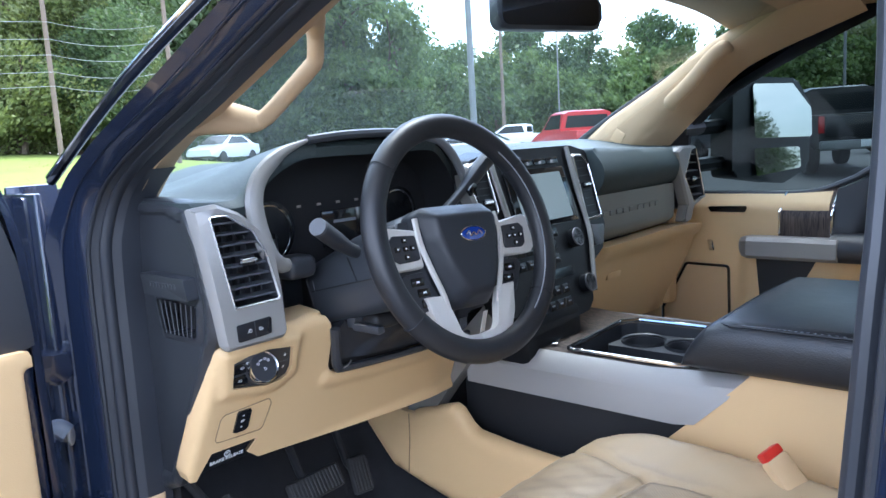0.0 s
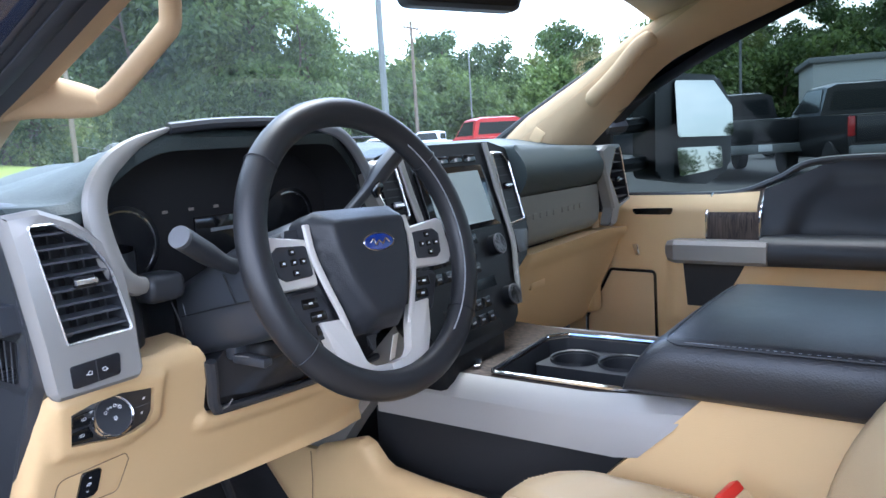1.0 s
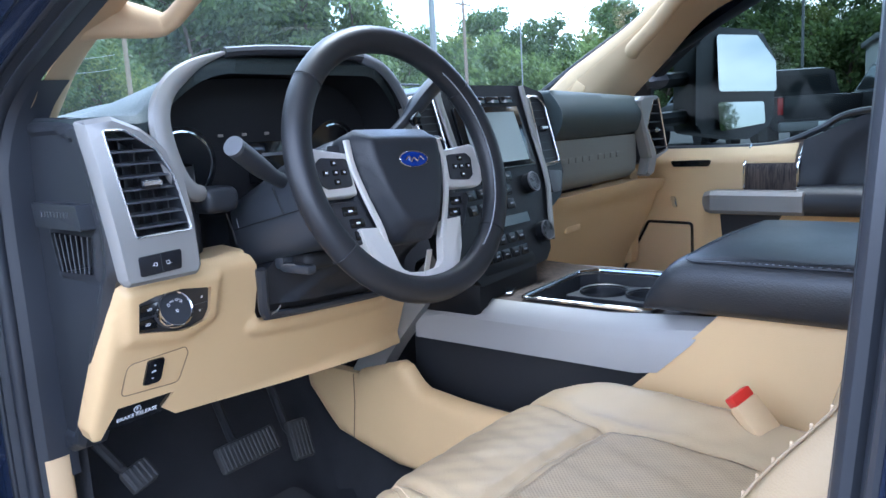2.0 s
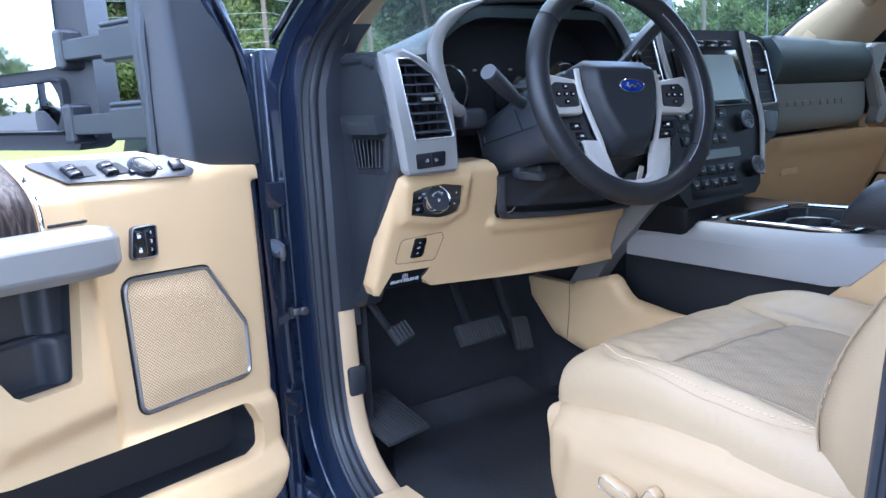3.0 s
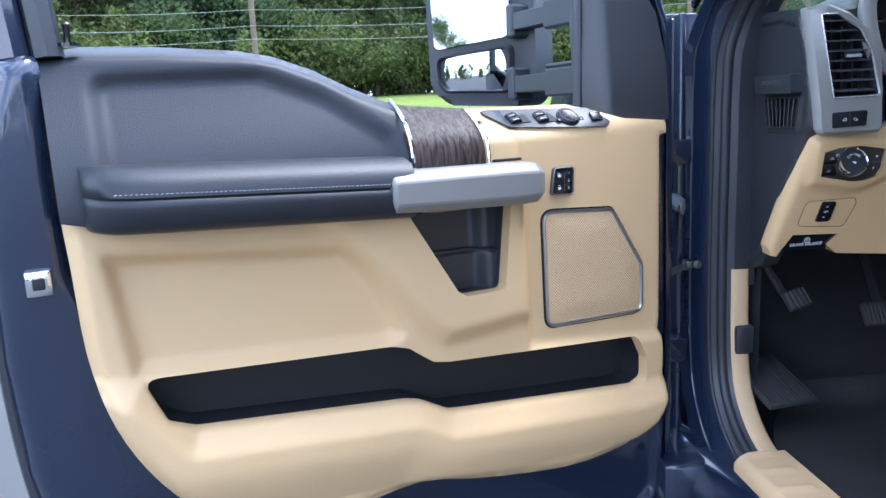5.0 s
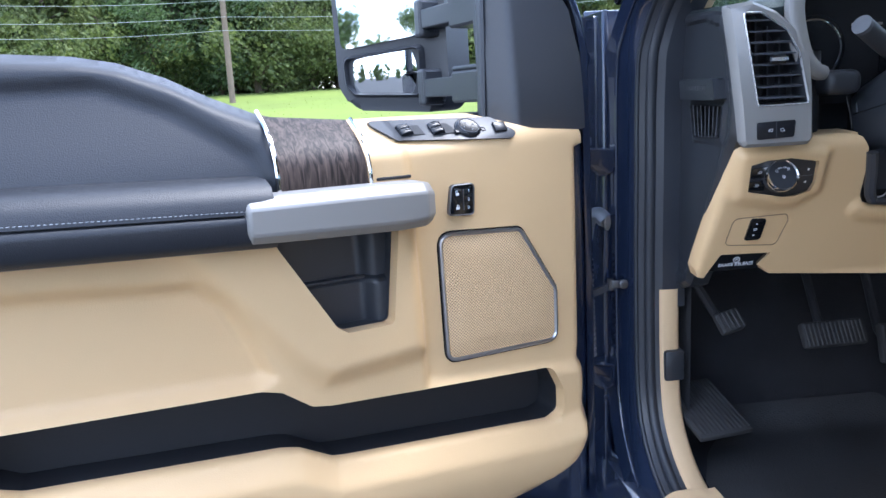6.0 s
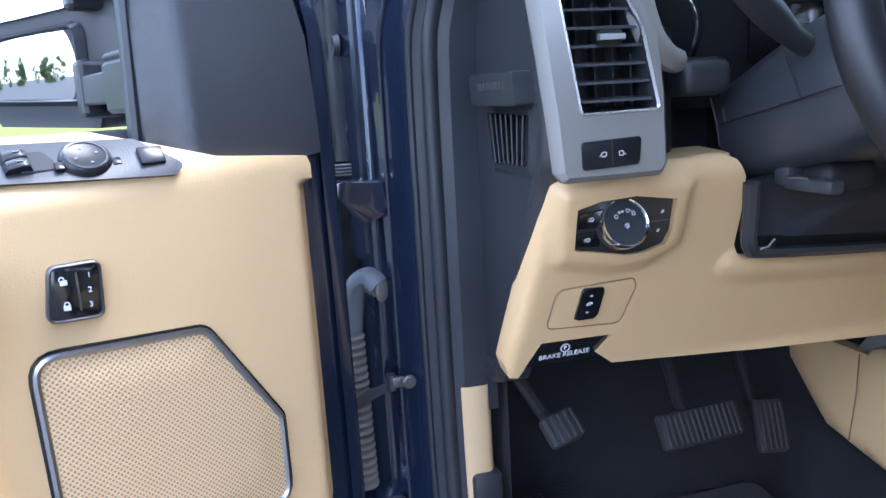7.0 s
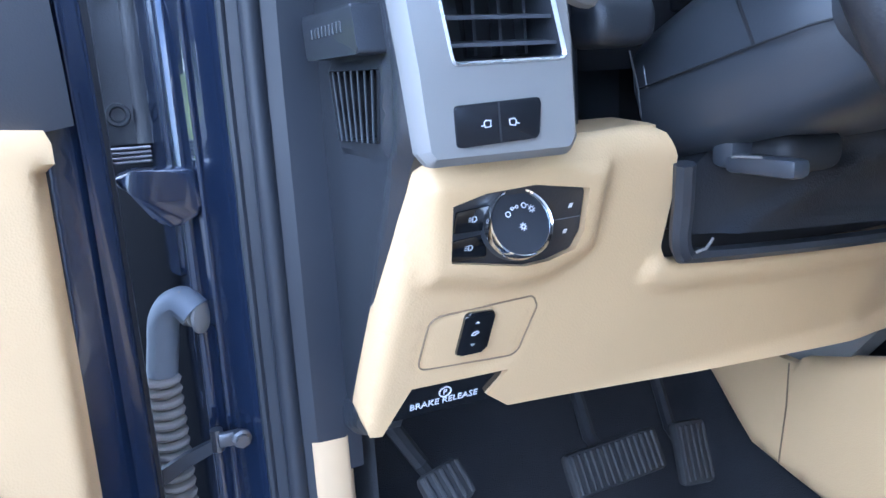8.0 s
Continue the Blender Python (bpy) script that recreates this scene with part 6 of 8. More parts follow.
for s in (-1, 1):
    part("hub_strip", tube(spline([(s * 0.083, 0.036, -0.014), (s * 0.084, 0.0, -0.012), (s * 0.074, -0.040, -0.012), (s * 0.060, -0.078, -0.014), (s * 0.052, -0.104, -0.018)], 6), 0.0050, 8, flat=0.7, up=(0, 0, 1)), M_SPOKE, wheel, "satin silver edge beside the airbag cover")
part("paper_tag", moved(rbox((0.028, 0.001, 0.034), (0, 0, 0), 0), pose(-0.408, -0.132, 1.282, 10, 8, 25)), M_PAPER, colm, "paper key tag", smooth=False)

# ---- driver's seat ----
seat = thing("driver_seat", "beige leather driver's seat with perforated centre", "car seat")
SX0, SX1 = -0.735, -0.205
CUSH = fillet([(SX0, -1.05), (SX0 + 0.005, -0.60), (SX0 + 0.03, -0.30), (-0.690, -0.215), (-0.60, -0.190), (-0.34, -0.190), (-0.235, -0.215), (SX1 - 0.012, -0.28), (SX1, -0.60), (SX1, -1.05)], 0.03)
SEAM_L = [(-0.598, -0.203), (-0.622, -0.28), (-0.646, -0.37), (-0.666, -0.48), (-0.676, -0.60), (-0.68, -1.04)]
SEAM_LO = [(-0.606, -0.212), (-0.655, -0.285), (-0.690, -0.365), (-0.706, -0.46), (-0.708, -0.56), (-0.690, -0.68)]
SEAM_R = [(-0.300, -0.205), (-0.335, -0.30), (-0.360, -0.382), (-0.345, -0.50), (-0.335, -0.70), (-0.33, -1.04)]
SEAM_RO = [(-0.280, -0.215), (-0.262, -0.30), (-0.250, -0.40), (-0.248, -0.60), (-0.25, -1.04)]
SEAM_X = [(-0.646, -0.370), (-0.560, -0.364), (-0.45, -0.370), (-0.360, -0.384)]
SEAMS = [[(p.x, p.y) for p in spline([(*q, 0) for q in ln], 8)] for ln in (SEAM_L, SEAM_LO, SEAM_R, SEAM_RO, SEAM_X)]


def cushion_z(x, y):
    edge = dist(CUSH, x, y)
    z = 1.056 + 0.012 * ease(-y, 0.19, 0.30) - 0.070 * ease(-y, 0.36, 1.0)
    z = z + 0.034 * ease(-x, 0.635, 0.700) * ease(-y, 0.22, 0.42) + 0.024 * ease(x, -0.335, -0.265) * ease(-y, 0.20, 0.36)
    z = z - 0.058 * (1 - np.sqrt(np.clip(edge / 0.060, 0, 1))) ** 1.4
    for ln, dp, wd in zip(SEAMS, (0.008, 0.004, 0.007, 0.004, 0.008), (0.008, 0.005, 0.008, 0.005, 0.009)):
        z = z - dp * np.exp(-(dist(ln, x, y, closed=False) / wd) ** 2)
    z = z + 0.0014 * np.sin(x * 61 + y * 23) * np.sin(y * 47 - x * 19) + 0.0007 * np.sin(x * 173 + 40 * y) * np.sin(90 * y + 3)
    return z


cush = part("cushion", plate(CUSH, lambda x, y: np.stack([x, y, cushion_z(x, y)], 1), 0.0065, (0, 0, -0.06)), M_LEATHER, seat, "beige leather seat cushion with stitched bolsters", angle=80)
PERF = fillet([(-0.672, -0.95), (-0.660, -0.50), (-0.637, -0.379), (-0.368, -0.393), (-0.353, -0.50), (-0.343, -0.95)], 0.008)
part("perforated_panel", plate(PERF, lambda x, y: np.stack([x, y, cushion_z(x, y) + 0.0010], 1), 0.009, (0, 0, -0.004)), M_PERF, cush, "perforated leather centre panel", angle=180)
for ln in SEAMS:
    xx, yy = np.array([p[0] for p in ln]), np.array([p[1] for p in ln])
    part("seam", tube([(a, b, c + 0.0002) for a, b, c in zip(xx, yy, cushion_z(xx, yy))], 0.0010, 5), M_SEATSEAM, cush)
for k in (1, 3):
    ln = spline([(*q, 0) for q in (SEAM_LO, SEAM_RO)[k // 2]], 14)
    for a, b in zip(ln[::1], ln[1::1]):
        off = Vector((-(b - a).y, (b - a).x, 0)).normalized() * 0.005
        p = a + off
        zz = float(cushion_z(np.array([p.x]), np.array([p.y]))[0])
        part("seam_stitch", rbox((0.005, 0.0016, 0.0012), (0, 0, 0), 0.0004, 1, Matrix.Translation((p.x, p.y, zz + 0.0006)) @ pose(0, 0, 0, 0, 0, math.degrees(math.atan2((b - a).y, (b - a).x)))), M_STITCHB, cush)
part("cushion_front", loft([[(x, y, z) for x, y, z in ((SX0 + 0.004, -0.62, zz), (SX0 + 0.032, -0.30, zz), (-0.688 + o, -0.222 + q, zz), (-0.60, -0.196 + q, zz), (-0.34, -0.196 + q, zz), (-0.238 - o, -0.222 + q, zz), (SX1 - 0.016, -0.30, zz), (SX1 - 0.004, -0.62, zz))]
                            for zz, o, q in ((0.996, 0, 0.000), (0.985, 0, 0.003), (0.970, 0.002, -0.004), (0.955, 0.006, -0.018), (0.93, 0.01, -0.05))], False, False, False), M_LEATHER, cush, angle=70)
# side valance with the power controls
VAL = fillet([(-0.235, 0.985), (-0.215, 0.955), (-0.222, 0.900), (-0.252, 0.850), (-0.31, 0.815), (-0.60, 0.79), (-1.05, 0.79), (-1.05, 1.02), (-0.62, 1.03), (-0.42, 1.018)], 0.02)
val = part("side_valance", plate(VAL, lambda y, z: np.stack([-0.745 + 0.022 * (1 - ease(within(VAL, y, z), 0.0, 0.030)) - 0.010 * ease(within([(-0.30, 0.965), (-0.27, 0.86), (-1.1, 0.83), (-1.1, 1.0)], y, z), -0.01, 0.02) + 0.05 * ease(y, -0.27, -0.20), y, z], 1), 0.010, (0.06, 0, 0)), M_VALANCE, seat, "beige seat side valance with power controls", angle=70)
part("front_valance", plate(fillet([(-0.725, 0.80), (-0.725, 0.985), (-0.25, 0.985), (-0.25, 0.80)], 0.02), lambda x, z: np.stack([x, -0.232 - 0.15 * (0.985 - z) ** 1.0, z], 1), 0.02, (0, -0.04, 0)), M_VALANCE, seat, angle=70)
for y0, z0, w, h, a in ((-0.402, 0.938, 0.052, 0.020, 12), (-0.452, 0.944, 0.018, 0.042, 34)):
    sw_ = part("seat_switch", rbox((0.018, w, h), (-0.762, y0, z0), 0.006, 3, pose(0, 0, 0, a)), M_VALANCE, val, "flat beige power seat switch with a bright edge")
    ring = [Matrix.Translation((-0.7705, y0, z0)) @ pose(0, 0, 0, a) @ Vector((0, p, q)) for p, q in fillet([(-w / 2 + 0.002, -h / 2 + 0.002), (w / 2 - 0.002, -h / 2 + 0.002), (w / 2 - 0.002, h / 2 - 0.002), (-w / 2 + 0.002, h / 2 - 0.002)], 0.006, 3)]
    part("switch_edge", tube(ring, 0.0007, 6, True), M_BRIGHT, sw_)
part("lumbar_switch", revolve([(0.014, -0.004), (0.014, 0.010), (0.012, 0.012), (0.0, 0.012)], 24, axes((-0.756, -0.493, 0.947), (0, -1, 0), (0, 0, 1))), M_VALANCE, val, "round lumbar switch")
part("switch_edge", tube([(-0.7665, -0.493 + 0.0145 * math.cos(a), 0.947 + 0.0145 * math.sin(a)) for a in np.linspace(0, 2 * math.pi, 25)[:-1]], 0.0014, 6, True), M_CHROME, val)
# backrest, with thick side bolsters
def back_ring(z, yb, bol, wid, front):
    c = -0.473
    return [(c + wid * a, yb + front * b, z) for a, b in ((-1.0, -0.10), (-1.04, 0.02), (-1.02, 0.02 + bol * 0.6), (-0.94, 0.02 + bol), (-0.82, 0.02 + bol * 0.95), (-0.68, 0.02 + bol * 0.45), (-0.55, 0.02), (0.0, 0.012), (0.55, 0.02), (0.68, 0.02 + bol * 0.45),
                                                    (0.82, 0.02 + bol * 0.95), (0.94, 0.02 + bol), (1.02, 0.02 + bol * 0.6), (1.04, 0.02), (1.0, -0.10))]


rows = [back_ring(z, y, b, w, 1.0) for z, y, b, w in ((0.98, -0.725, 0.05, 0.235), (1.06, -0.740, 0.095, 0.255), (1.14, -0.765, 0.105, 0.262), (1.22, -0.800, 0.100, 0.262), (1.30, -0.850, 0.088, 0.258), (1.40, -0.90, 0.070, 0.25), (1.52, -0.95, 0.05, 0.235), (1.60, -0.98, 0.025, 0.19), (1.63, -1.0, 0.01, 0.15))]
dense_rows = [list(r) for r in zip(*[spline(col, 4) for col in zip(*rows)])]
backrest = part("backrest", loft(dense_rows), M_LEATHER, seat, "beige leather backrest with thick bolsters", angle=180)
seamp = spline([dense_rows[i][3] for i in range(0, len(dense_rows), 3)], 4)
part("seam", tube([p + Vector((-0.002, 0.001, 0)) for p in seamp], 0.0012, 6), M_SEATSEAM, backrest)
seamq = spline([dense_rows[i][1] for i in range(0, len(dense_rows), 3)], 4)
part("seam", tube([p + Vector((-0.0005, 0, 0)) for p in seamq], 0.0010, 6), M_SEATSEAM, backrest)
for i in range(0, len(seamp) - 1, 1):
    part("seam_stitch", rbox((0.0022, 0.0022, 0.006), seamp[i] + Vector((0.006, 0.002, 0)), 0.0006, 1), M_STITCHB, backrest)
part("head_rest", rbox((0.25, 0.10, 0.18), (-0.473, -1.05, 1.76), 0.045, 4), M_LEATHER, seat)
buckle = thing("belt_buckle", "beige seat belt buckle with a red release button", "seat belt buckle")
BK = axes((-0.274, -0.548, 1.083), (0.80, -0.35, 0.30), (-0.05, 0.62, 0.76))
part("stem", moved(rbox((0.040, 0.15, 0.020), (0, -0.050, 0), 0.006), BK), M_BEIGE2, buckle)
part("release_button", moved(rbox((0.034, 0.014, 0.017), (0, 0.030, 0), 0.003), BK), M_RED, buckle, "red release button")

# passenger seat behind the console
pseat = thing("passenger_seat", "beige leather passenger seat", "car seat")
part("cushion", rbox((0.50, 0.60, 0.14), (0.48, -0.52, 1.0), 0.05, 4), M_LEATHER, pseat)
part("backrest", moved(rbox((0.50, 0.14, 0.66), (0, 0, 0.33), 0.06, 4), pose(0.48, -0.82, 1.0, 14)), M_LEATHER, pseat)

# ---- centre console ----
console = thing("centre_console", "wide centre console with satin silver sides and black padded lid", "centre console")
CX0, CX1 = -0.190, 0.190
RAILP = ((0.197, 1.086), (0.197, 1.136), (0.190, 1.150), (0.176, 1.163), (0.166, 1.168), (0.160, 1.160), (0.160, 1.086))
for s in (-1, 1):
    part("side_rail", loft([[(s * xx, -0.382 - 1.05 * (z - 1.083), z + (0.012 if z > 1.14 else 0.006)) for xx, z in RAILP]] + [[(s * xx, y, z + (0.004 if y < -0.34 and z > 1.14 else 0)) for xx, z in RAILP] for y in (-0.35, -0.30, -0.1, 0.02)] +
         [[(s * xx, 0.070, 1.086 + (z - 1.086) * 0.80) for xx, z in RAILP], [(s * xx, 0.088, 1.086 + (z - 1.086) * 0.62) for xx, z in RAILP]]), M_RAIL, console, "satin silver console side rail", angle=25)
    part("strut", loft([[(s * 0.215, y, z), (s * 0.175, y, z), (s * 0.175, y + 0.058, z + 0.016), (s * 0.215, y + 0.058, z + 0.016)] for y, z in ((0.190, 0.985), (0.130, 1.062), (0.070, 1.130), (0.01, 1.19), (-0.05, 1.25))[:5 if s < 0 else 3]]), M_SILVER, console, "satin silver strut running down from the dash", angle=40)
    # open tray under the rail
    part("side_pocket", join(rbox((0.006, 0.50, 0.14), (s * 0.152, -0.12, 1.02), 0.002), rbox((0.09, 0.56, 0.008), (s * 0.190, -0.12, 0.955), 0.002)), M_DARK, console, "dark open side tray")
    TUN = fillet([(0.38, 1.0), (0.36, 0.955), (0.26, 0.885), (0.10, 0.85), (-0.60, 0.83), (-0.60, 0.96), (-0.20, 0.976), (-0.03, 0.985), (0.050, 0.994), (0.066, 1.004), (0.090, 1.032), (0.108, 1.040), (0.212, 1.010), (0.22, 1.000)], 0.008)
    part("tunnel_side", plate(TUN, lambda y, z: np.stack([s * (0.235 + 0.028 * ease(-z, -1.0, -0.86) - 0.008 * (1 - ease(dist(TUN, y, z), 0, 0.012))), y, z], 1), 0.014, (-s * 0.022, 0, 0)), M_BEIGE, console, "beige tunnel side panel", angle=60)
part("tunnel_seam", tube([(-0.246, 0.215, 1.006), (-0.250, 0.213, 0.95), (-0.262, 0.21, 0.882)], 0.0010, 5), M_SEAM, console)
# upper tray with cup holders
TOPC = fillet([(-0.164, 0.05), (0.164, 0.05), (0.164, -0.42), (-0.164, -0.42)], 0.006)
WELL = fillet([(-0.154, -0.128), (0.070, -0.115), (0.100, -0.140), (0.108, -0.345), (-0.148, -0.356)], 0.012)
part("console_top", plate(TOPC, lambda x, y: np.stack([x, y, 1.166 + 0.006 * ease(y, -0.11, 0.02)], 1), 0.02, (0, 0, -0.02), [WELL]), M_WOOD, console, "dark wood console top")
part("well_wall", loft([[(x, y, 1.168) for x, y in WELL], [(x * 0.97, y * 0.97 - 0.005, 1.075) for x, y in WELL]], caps=False), M_BLACK, console, angle=40)
part("well_floor", plate(WELL, lambda x, y: np.stack([x, y, 1.085 + 0 * x], 1), 0.03), M_DARK, console)
part("well_rim", tube([Vector((x, y, 1.1725)) for x, y in [tuple(p) for p in grown(WELL, 0.004)]], 0.0045, 8, True), M_CHROME, console, "bright rim round the cup well")
for x, y in ((0.035, -0.185), (0.040, -0.275)):
    part("cup_holder", revolve([(0.040, -0.055), (0.042, 0.0), (0.045, 0.002), (0.045, -0.004), (0.043, -0.06)], 28, pose(x, y, 1.152)), M_BLACK, console, "black cup holder ring")
part("cup_tray", plate(fillet([(-0.02, -0.13), (0.095, -0.145), (0.10, -0.33), (-0.02, -0.34)], 0.01), lambda x, y: np.stack([x, y, 1.148 + 0 * x], 1), 0.02, (0, 0, -0.02), [[(0.035 + 0.04 * math.cos(a), -0.185 + 0.04 * math.sin(a)) for a in np.linspace(0, 6.283, 25)[:-1]], [(0.040 + 0.04 * math.cos(a), -0.275 + 0.04 * math.sin(a)) for a in np.linspace(0, 6.283, 25)[:-1]]]), M_BLACK, console)
part("console_slot", rbox((0.05, 0.012, 0.006), (-0.115, -0.075, 1.172), 0.002, 2, pose(0, 0, 0, 0, 0, 25)), M_CHROME, console)
# beige bin with padded lid
BIN = fillet([(-0.95, 0.90), (-0.95, 1.196), (-0.482, 1.196), (-0.445, 1.158), (-0.330, 1.050), (-0.330, 0.90)], [0.01, 0.01, 0.030, 0.02, 0.012, 0.01], 5)
part("bin", prism(BIN, 0.388, lambda a, b, w: Vector((0.194 - w, a, b)), 0.012, 3), M_BEIGE, console, "beige console bin", angle=40)


def lid_ring(y, k, h):
    pts = [(-0.205, 1.192), (-0.213, 1.203), (-0.217, 1.222), (-0.216, 1.244), (-0.211, 1.260), (-0.203, 1.268), (-0.190, 1.272), (0.0, 1.275), (0.190, 1.272), (0.203, 1.268), (0.211, 1.260), (0.216, 1.244), (0.217, 1.222), (0.213, 1.203), (0.205, 1.192)]
    return [(x * (0.975 + 0.025 * k), y, 1.192 + (z - 1.192) * h) for x, z in pts]


lid = part("padded_lid", loft([lid_ring(-0.372, 0, 0.12), lid_ring(-0.376, 0.4, 0.30), lid_ring(-0.388, 0.8, 0.56), lid_ring(-0.404, 1, 0.80), lid_ring(-0.418, 1, 0.93), lid_ring(-0.434, 1, 0.99), lid_ring(-0.46, 1, 1.0), lid_ring(-0.65, 1, 1.0), lid_ring(-0.93, 1, 1.0), lid_ring(-0.96, 1, 0.8)]), M_LIDSKIN, console, "black padded leather lid with stitched edge", angle=60)
LID_LINE = spline([(-0.2065, -0.93, 1.2668), (-0.2065, -0.65, 1.2668), (-0.2065, -0.48, 1.2668), (-0.205, -0.444, 1.266), (-0.192, -0.430, 1.2685), (-0.15, -0.427, 1.2705), (0.0, -0.426, 1.2735), (0.19, -0.428, 1.2695)], 10)
part("lid_seam", tube(LID_LINE, 0.0016, 6), M_BLACKPAD, lid, "raised piping round the lid")
for p, q in zip(LID_LINE[::1], LID_LINE[1::1]):
    for f in (0.25, 0.75):
        c = p.lerp(q, f) + Vector((0.0045, -0.004, 0.0014))
        part("lid_stitch", rbox((0.0045, 0.0013, 0.0010), (0, 0, 0), 0.0004, 1, Matrix.Translation(c) @ pose(0, 0, 0, 0, 0, math.degrees(math.atan2((q - p).y, (q - p).x)))), M_STITCH, lid)

# ---- pedals and mat ----
def pedal(name, label, m, w, h, arm_to):
    p = thing(name, label, "pedal")
    part("pad", moved(rbox((w, h, 0.016), (0, 0, 0), 0.006, 2), m), M_PEDAL, p)
    for i in range(int(w / 0.0085)):
        part("pad_rib", moved(rbox((0.0042, h * 0.86, 0.003), (-w / 2 + 0.006 + i * 0.0085, 0, 0.0092), 0.001, 1), m), M_PEDAL, p)
    part("arm", tube([m @ Vector((0, 0, -0.008)), m @ Vector((0, 0.03, -0.03)), Vector(arm_to)], 0.008, 8), M_DARK, p)
    return p


pedal("brake_pedal", "wide ribbed rubber brake pedal", axes((-0.512, 0.202, 0.956), (1, 0.10, -0.03), (0, 0.50, 0.87)), 0.126, 0.046, (-0.50, 0.36, 1.12))
pedal("accelerator_pedal", "narrow ribbed rubber accelerator pedal", axes((-0.374, 0.238, 0.914), (1, 0, -0.12), (0.12, 0.42, 0.9)), 0.046, 0.074, (-0.36, 0.37, 1.08))
pedal("parking_brake_pedal", "small ribbed parking brake pedal", axes((-0.722, 0.170, 1.004), (0.96, 0.1, 0.22), (-0.18, 0.60, 0.75)), 0.043, 0.038, (-0.775, 0.22, 1.09))
MATP = fillet([(-0.79, -0.50), (-0.79, 0.10), (-0.74, 0.20), (-0.66, 0.30), (-0.34, 0.30), (-0.28, 0.20), (-0.27, -0.15), (-0.33, -0.50)], 0.04)
fmat = thing("floor_mat", "black rubber-backed floor mat", "floor mat")
part("mat", plate(MATP, lambda x, y: np.stack([x, y, 0.752 + 0.16 * ease(y, 0.24, 0.42)], 1), 0.02, (0, 0, -0.008)), M_MAT, fmat)
part("mat_grommet", revolve([(0.022, 0.0), (0.020, 0.006), (0.010, 0.008), (0.009, 0.014), (0.0, 0.016)], 20, pose(-0.690, -0.10, 0.752)), M_GLOSSBLACK, fmat, "round mat fastener")
dead = thing("foot_rest", "ribbed black foot rest", "foot rest")
REST = axes((-0.742, 0.212, 0.832), (0.97, 0.1, 0.05), (0.04, 0.97, 0.27))
part("pad", moved(rbox((0.100, 0.150, 0.012), (0, 0, 0), 0.005), REST), M_PEDAL, dead)
for i in range(12):
    part("rib", moved(rbox((0.0035, 0.138, 0.004), (-0.044 + i * 0.008, 0, 0.007), 0.0012, 1), REST), M_PEDAL, dead)

# ---- closed passenger door ----
pdoor = thing("passenger_door", "closed passenger door with beige and black trim", "car door", m=axes((0.815, 0.20, -0.025), (0, -1, 0), (-1, 0, 0)))
# local: u rearwards, n towards the cab, z downwards reversed below
def pd(u, n, z):
    return Vector((u, n, -z))


def pd_plate(poly, fn, step, mt, name, label="", back=0.03, parent=None):
    return part(name, plate(poly, lambda u, z: np.stack([u, fn(u, z), -z], 1), step, (0, -back, 0)), mt, parent or pdoor, label, angle=60)


PDB = [(0.10, 1.395), (0.40, 1.395), (0.52, 1.402), (0.535, 1.23), (0.95, 1.23), (0.95, 0.85), (0.0, 0.85), (0.0, 1.395)]
pd_plate(PDB, lambda u, z: -0.012 * ease(u, 0.29, 0.30) * 0 + 0.02 * ease(within([(0.62, 1.25), (0.31, 1.25), (0.30, 1.06), (0.45, 1.05)], u, z), -0.02, 0.015) - 0.06 * ease(z, 1.36, 1.41), 0.012, M_BEIGE, "trim_panel", "beige moulded door trim")
PPAD = [(0.535, 1.235), (0.535, 1.408), (0.57, 1.422), (0.62, 1.445), (0.665, 1.465), (0.72, 1.476), (0.95, 1.476), (0.95, 1.235)]
pd_plate(PPAD, lambda u, z: 0.01 - 0.085 * ease(z, 1.30, 1.50) - 0.02 * ease(within([(0.585, 1.25), (0.63, 1.38), (0.69, 1.43), (1.0, 1.43), (1.0, 1.25)], u, z), -0.02, 0.02), 0.014, M_BLACKPAD, "upper_pad", "black soft upper pad")
part("armrest", loft([[pd(u, n, z) for n, z in ((0.0, 1.225), (0.06, 1.228), (0.072, 1.245), (0.072, 1.262), (0.07, 1.275), (0.05, 1.292), (0.0, 1.30))] for u in (0.54, 0.8, 0.95)]), M_BLACKPAD, pdoor, "black armrest pad", angle=60)
PH = lambda u, n0, n1, z0, z1, c=0.010: [pd(u, n0, z0 + c), pd(u, n0 + c, z0), pd(u, n1 - c, z0), pd(u, n1, z0 + c), pd(u, n1, z1 - c), pd(u, n1 - c, z1), pd(u, n0 + c, z1), pd(u, n0, z1 - c)]
part("pull_handle", loft([PH(0.300, -0.01, 0.03, 1.240, 1.275), PH(0.312, 0.0, 0.055, 1.232, 1.283), PH(0.335, 0.01, 0.075, 1.229, 1.288), PH(0.56, 0.01, 0.075, 1.228, 1.287), PH(0.565, 0.02, 0.068, 1.234, 1.280)]), M_SILVER, pdoor, "satin silver pull handle", angle=25)
pd_plate([(0.400, 1.285), (0.400, 1.392), (0.532, 1.410), (0.532, 1.285)], lambda u, z: 0.008 - 0.07 * ease(z, 1.32, 1.41) ** 2, 0.012, M_WOOD, "wood_insert", "dark wood veneer insert", 0.01)
for u in (0.402, 0.533):
    part("bright_strip", tube([pd(u, 0.010 - 0.07 * float(ease(np.array([z]), 1.32, 1.41)[0]) ** 2, z) for z in np.linspace(1.292, 1.40, 10)], 0.003, 6), M_CHROME, pdoor)
PSP = fillet([(0.262, 1.192), (0.136, 1.194), (0.060, 1.052), (0.058, 1.000), (0.264, 1.000)], 0.012)
pd_plate(PSP, lambda u, z: 0.003 + 0 * u, 0.02, M_BEIGE2, "speaker_grille", "beige loudspeaker grille", 0.004)
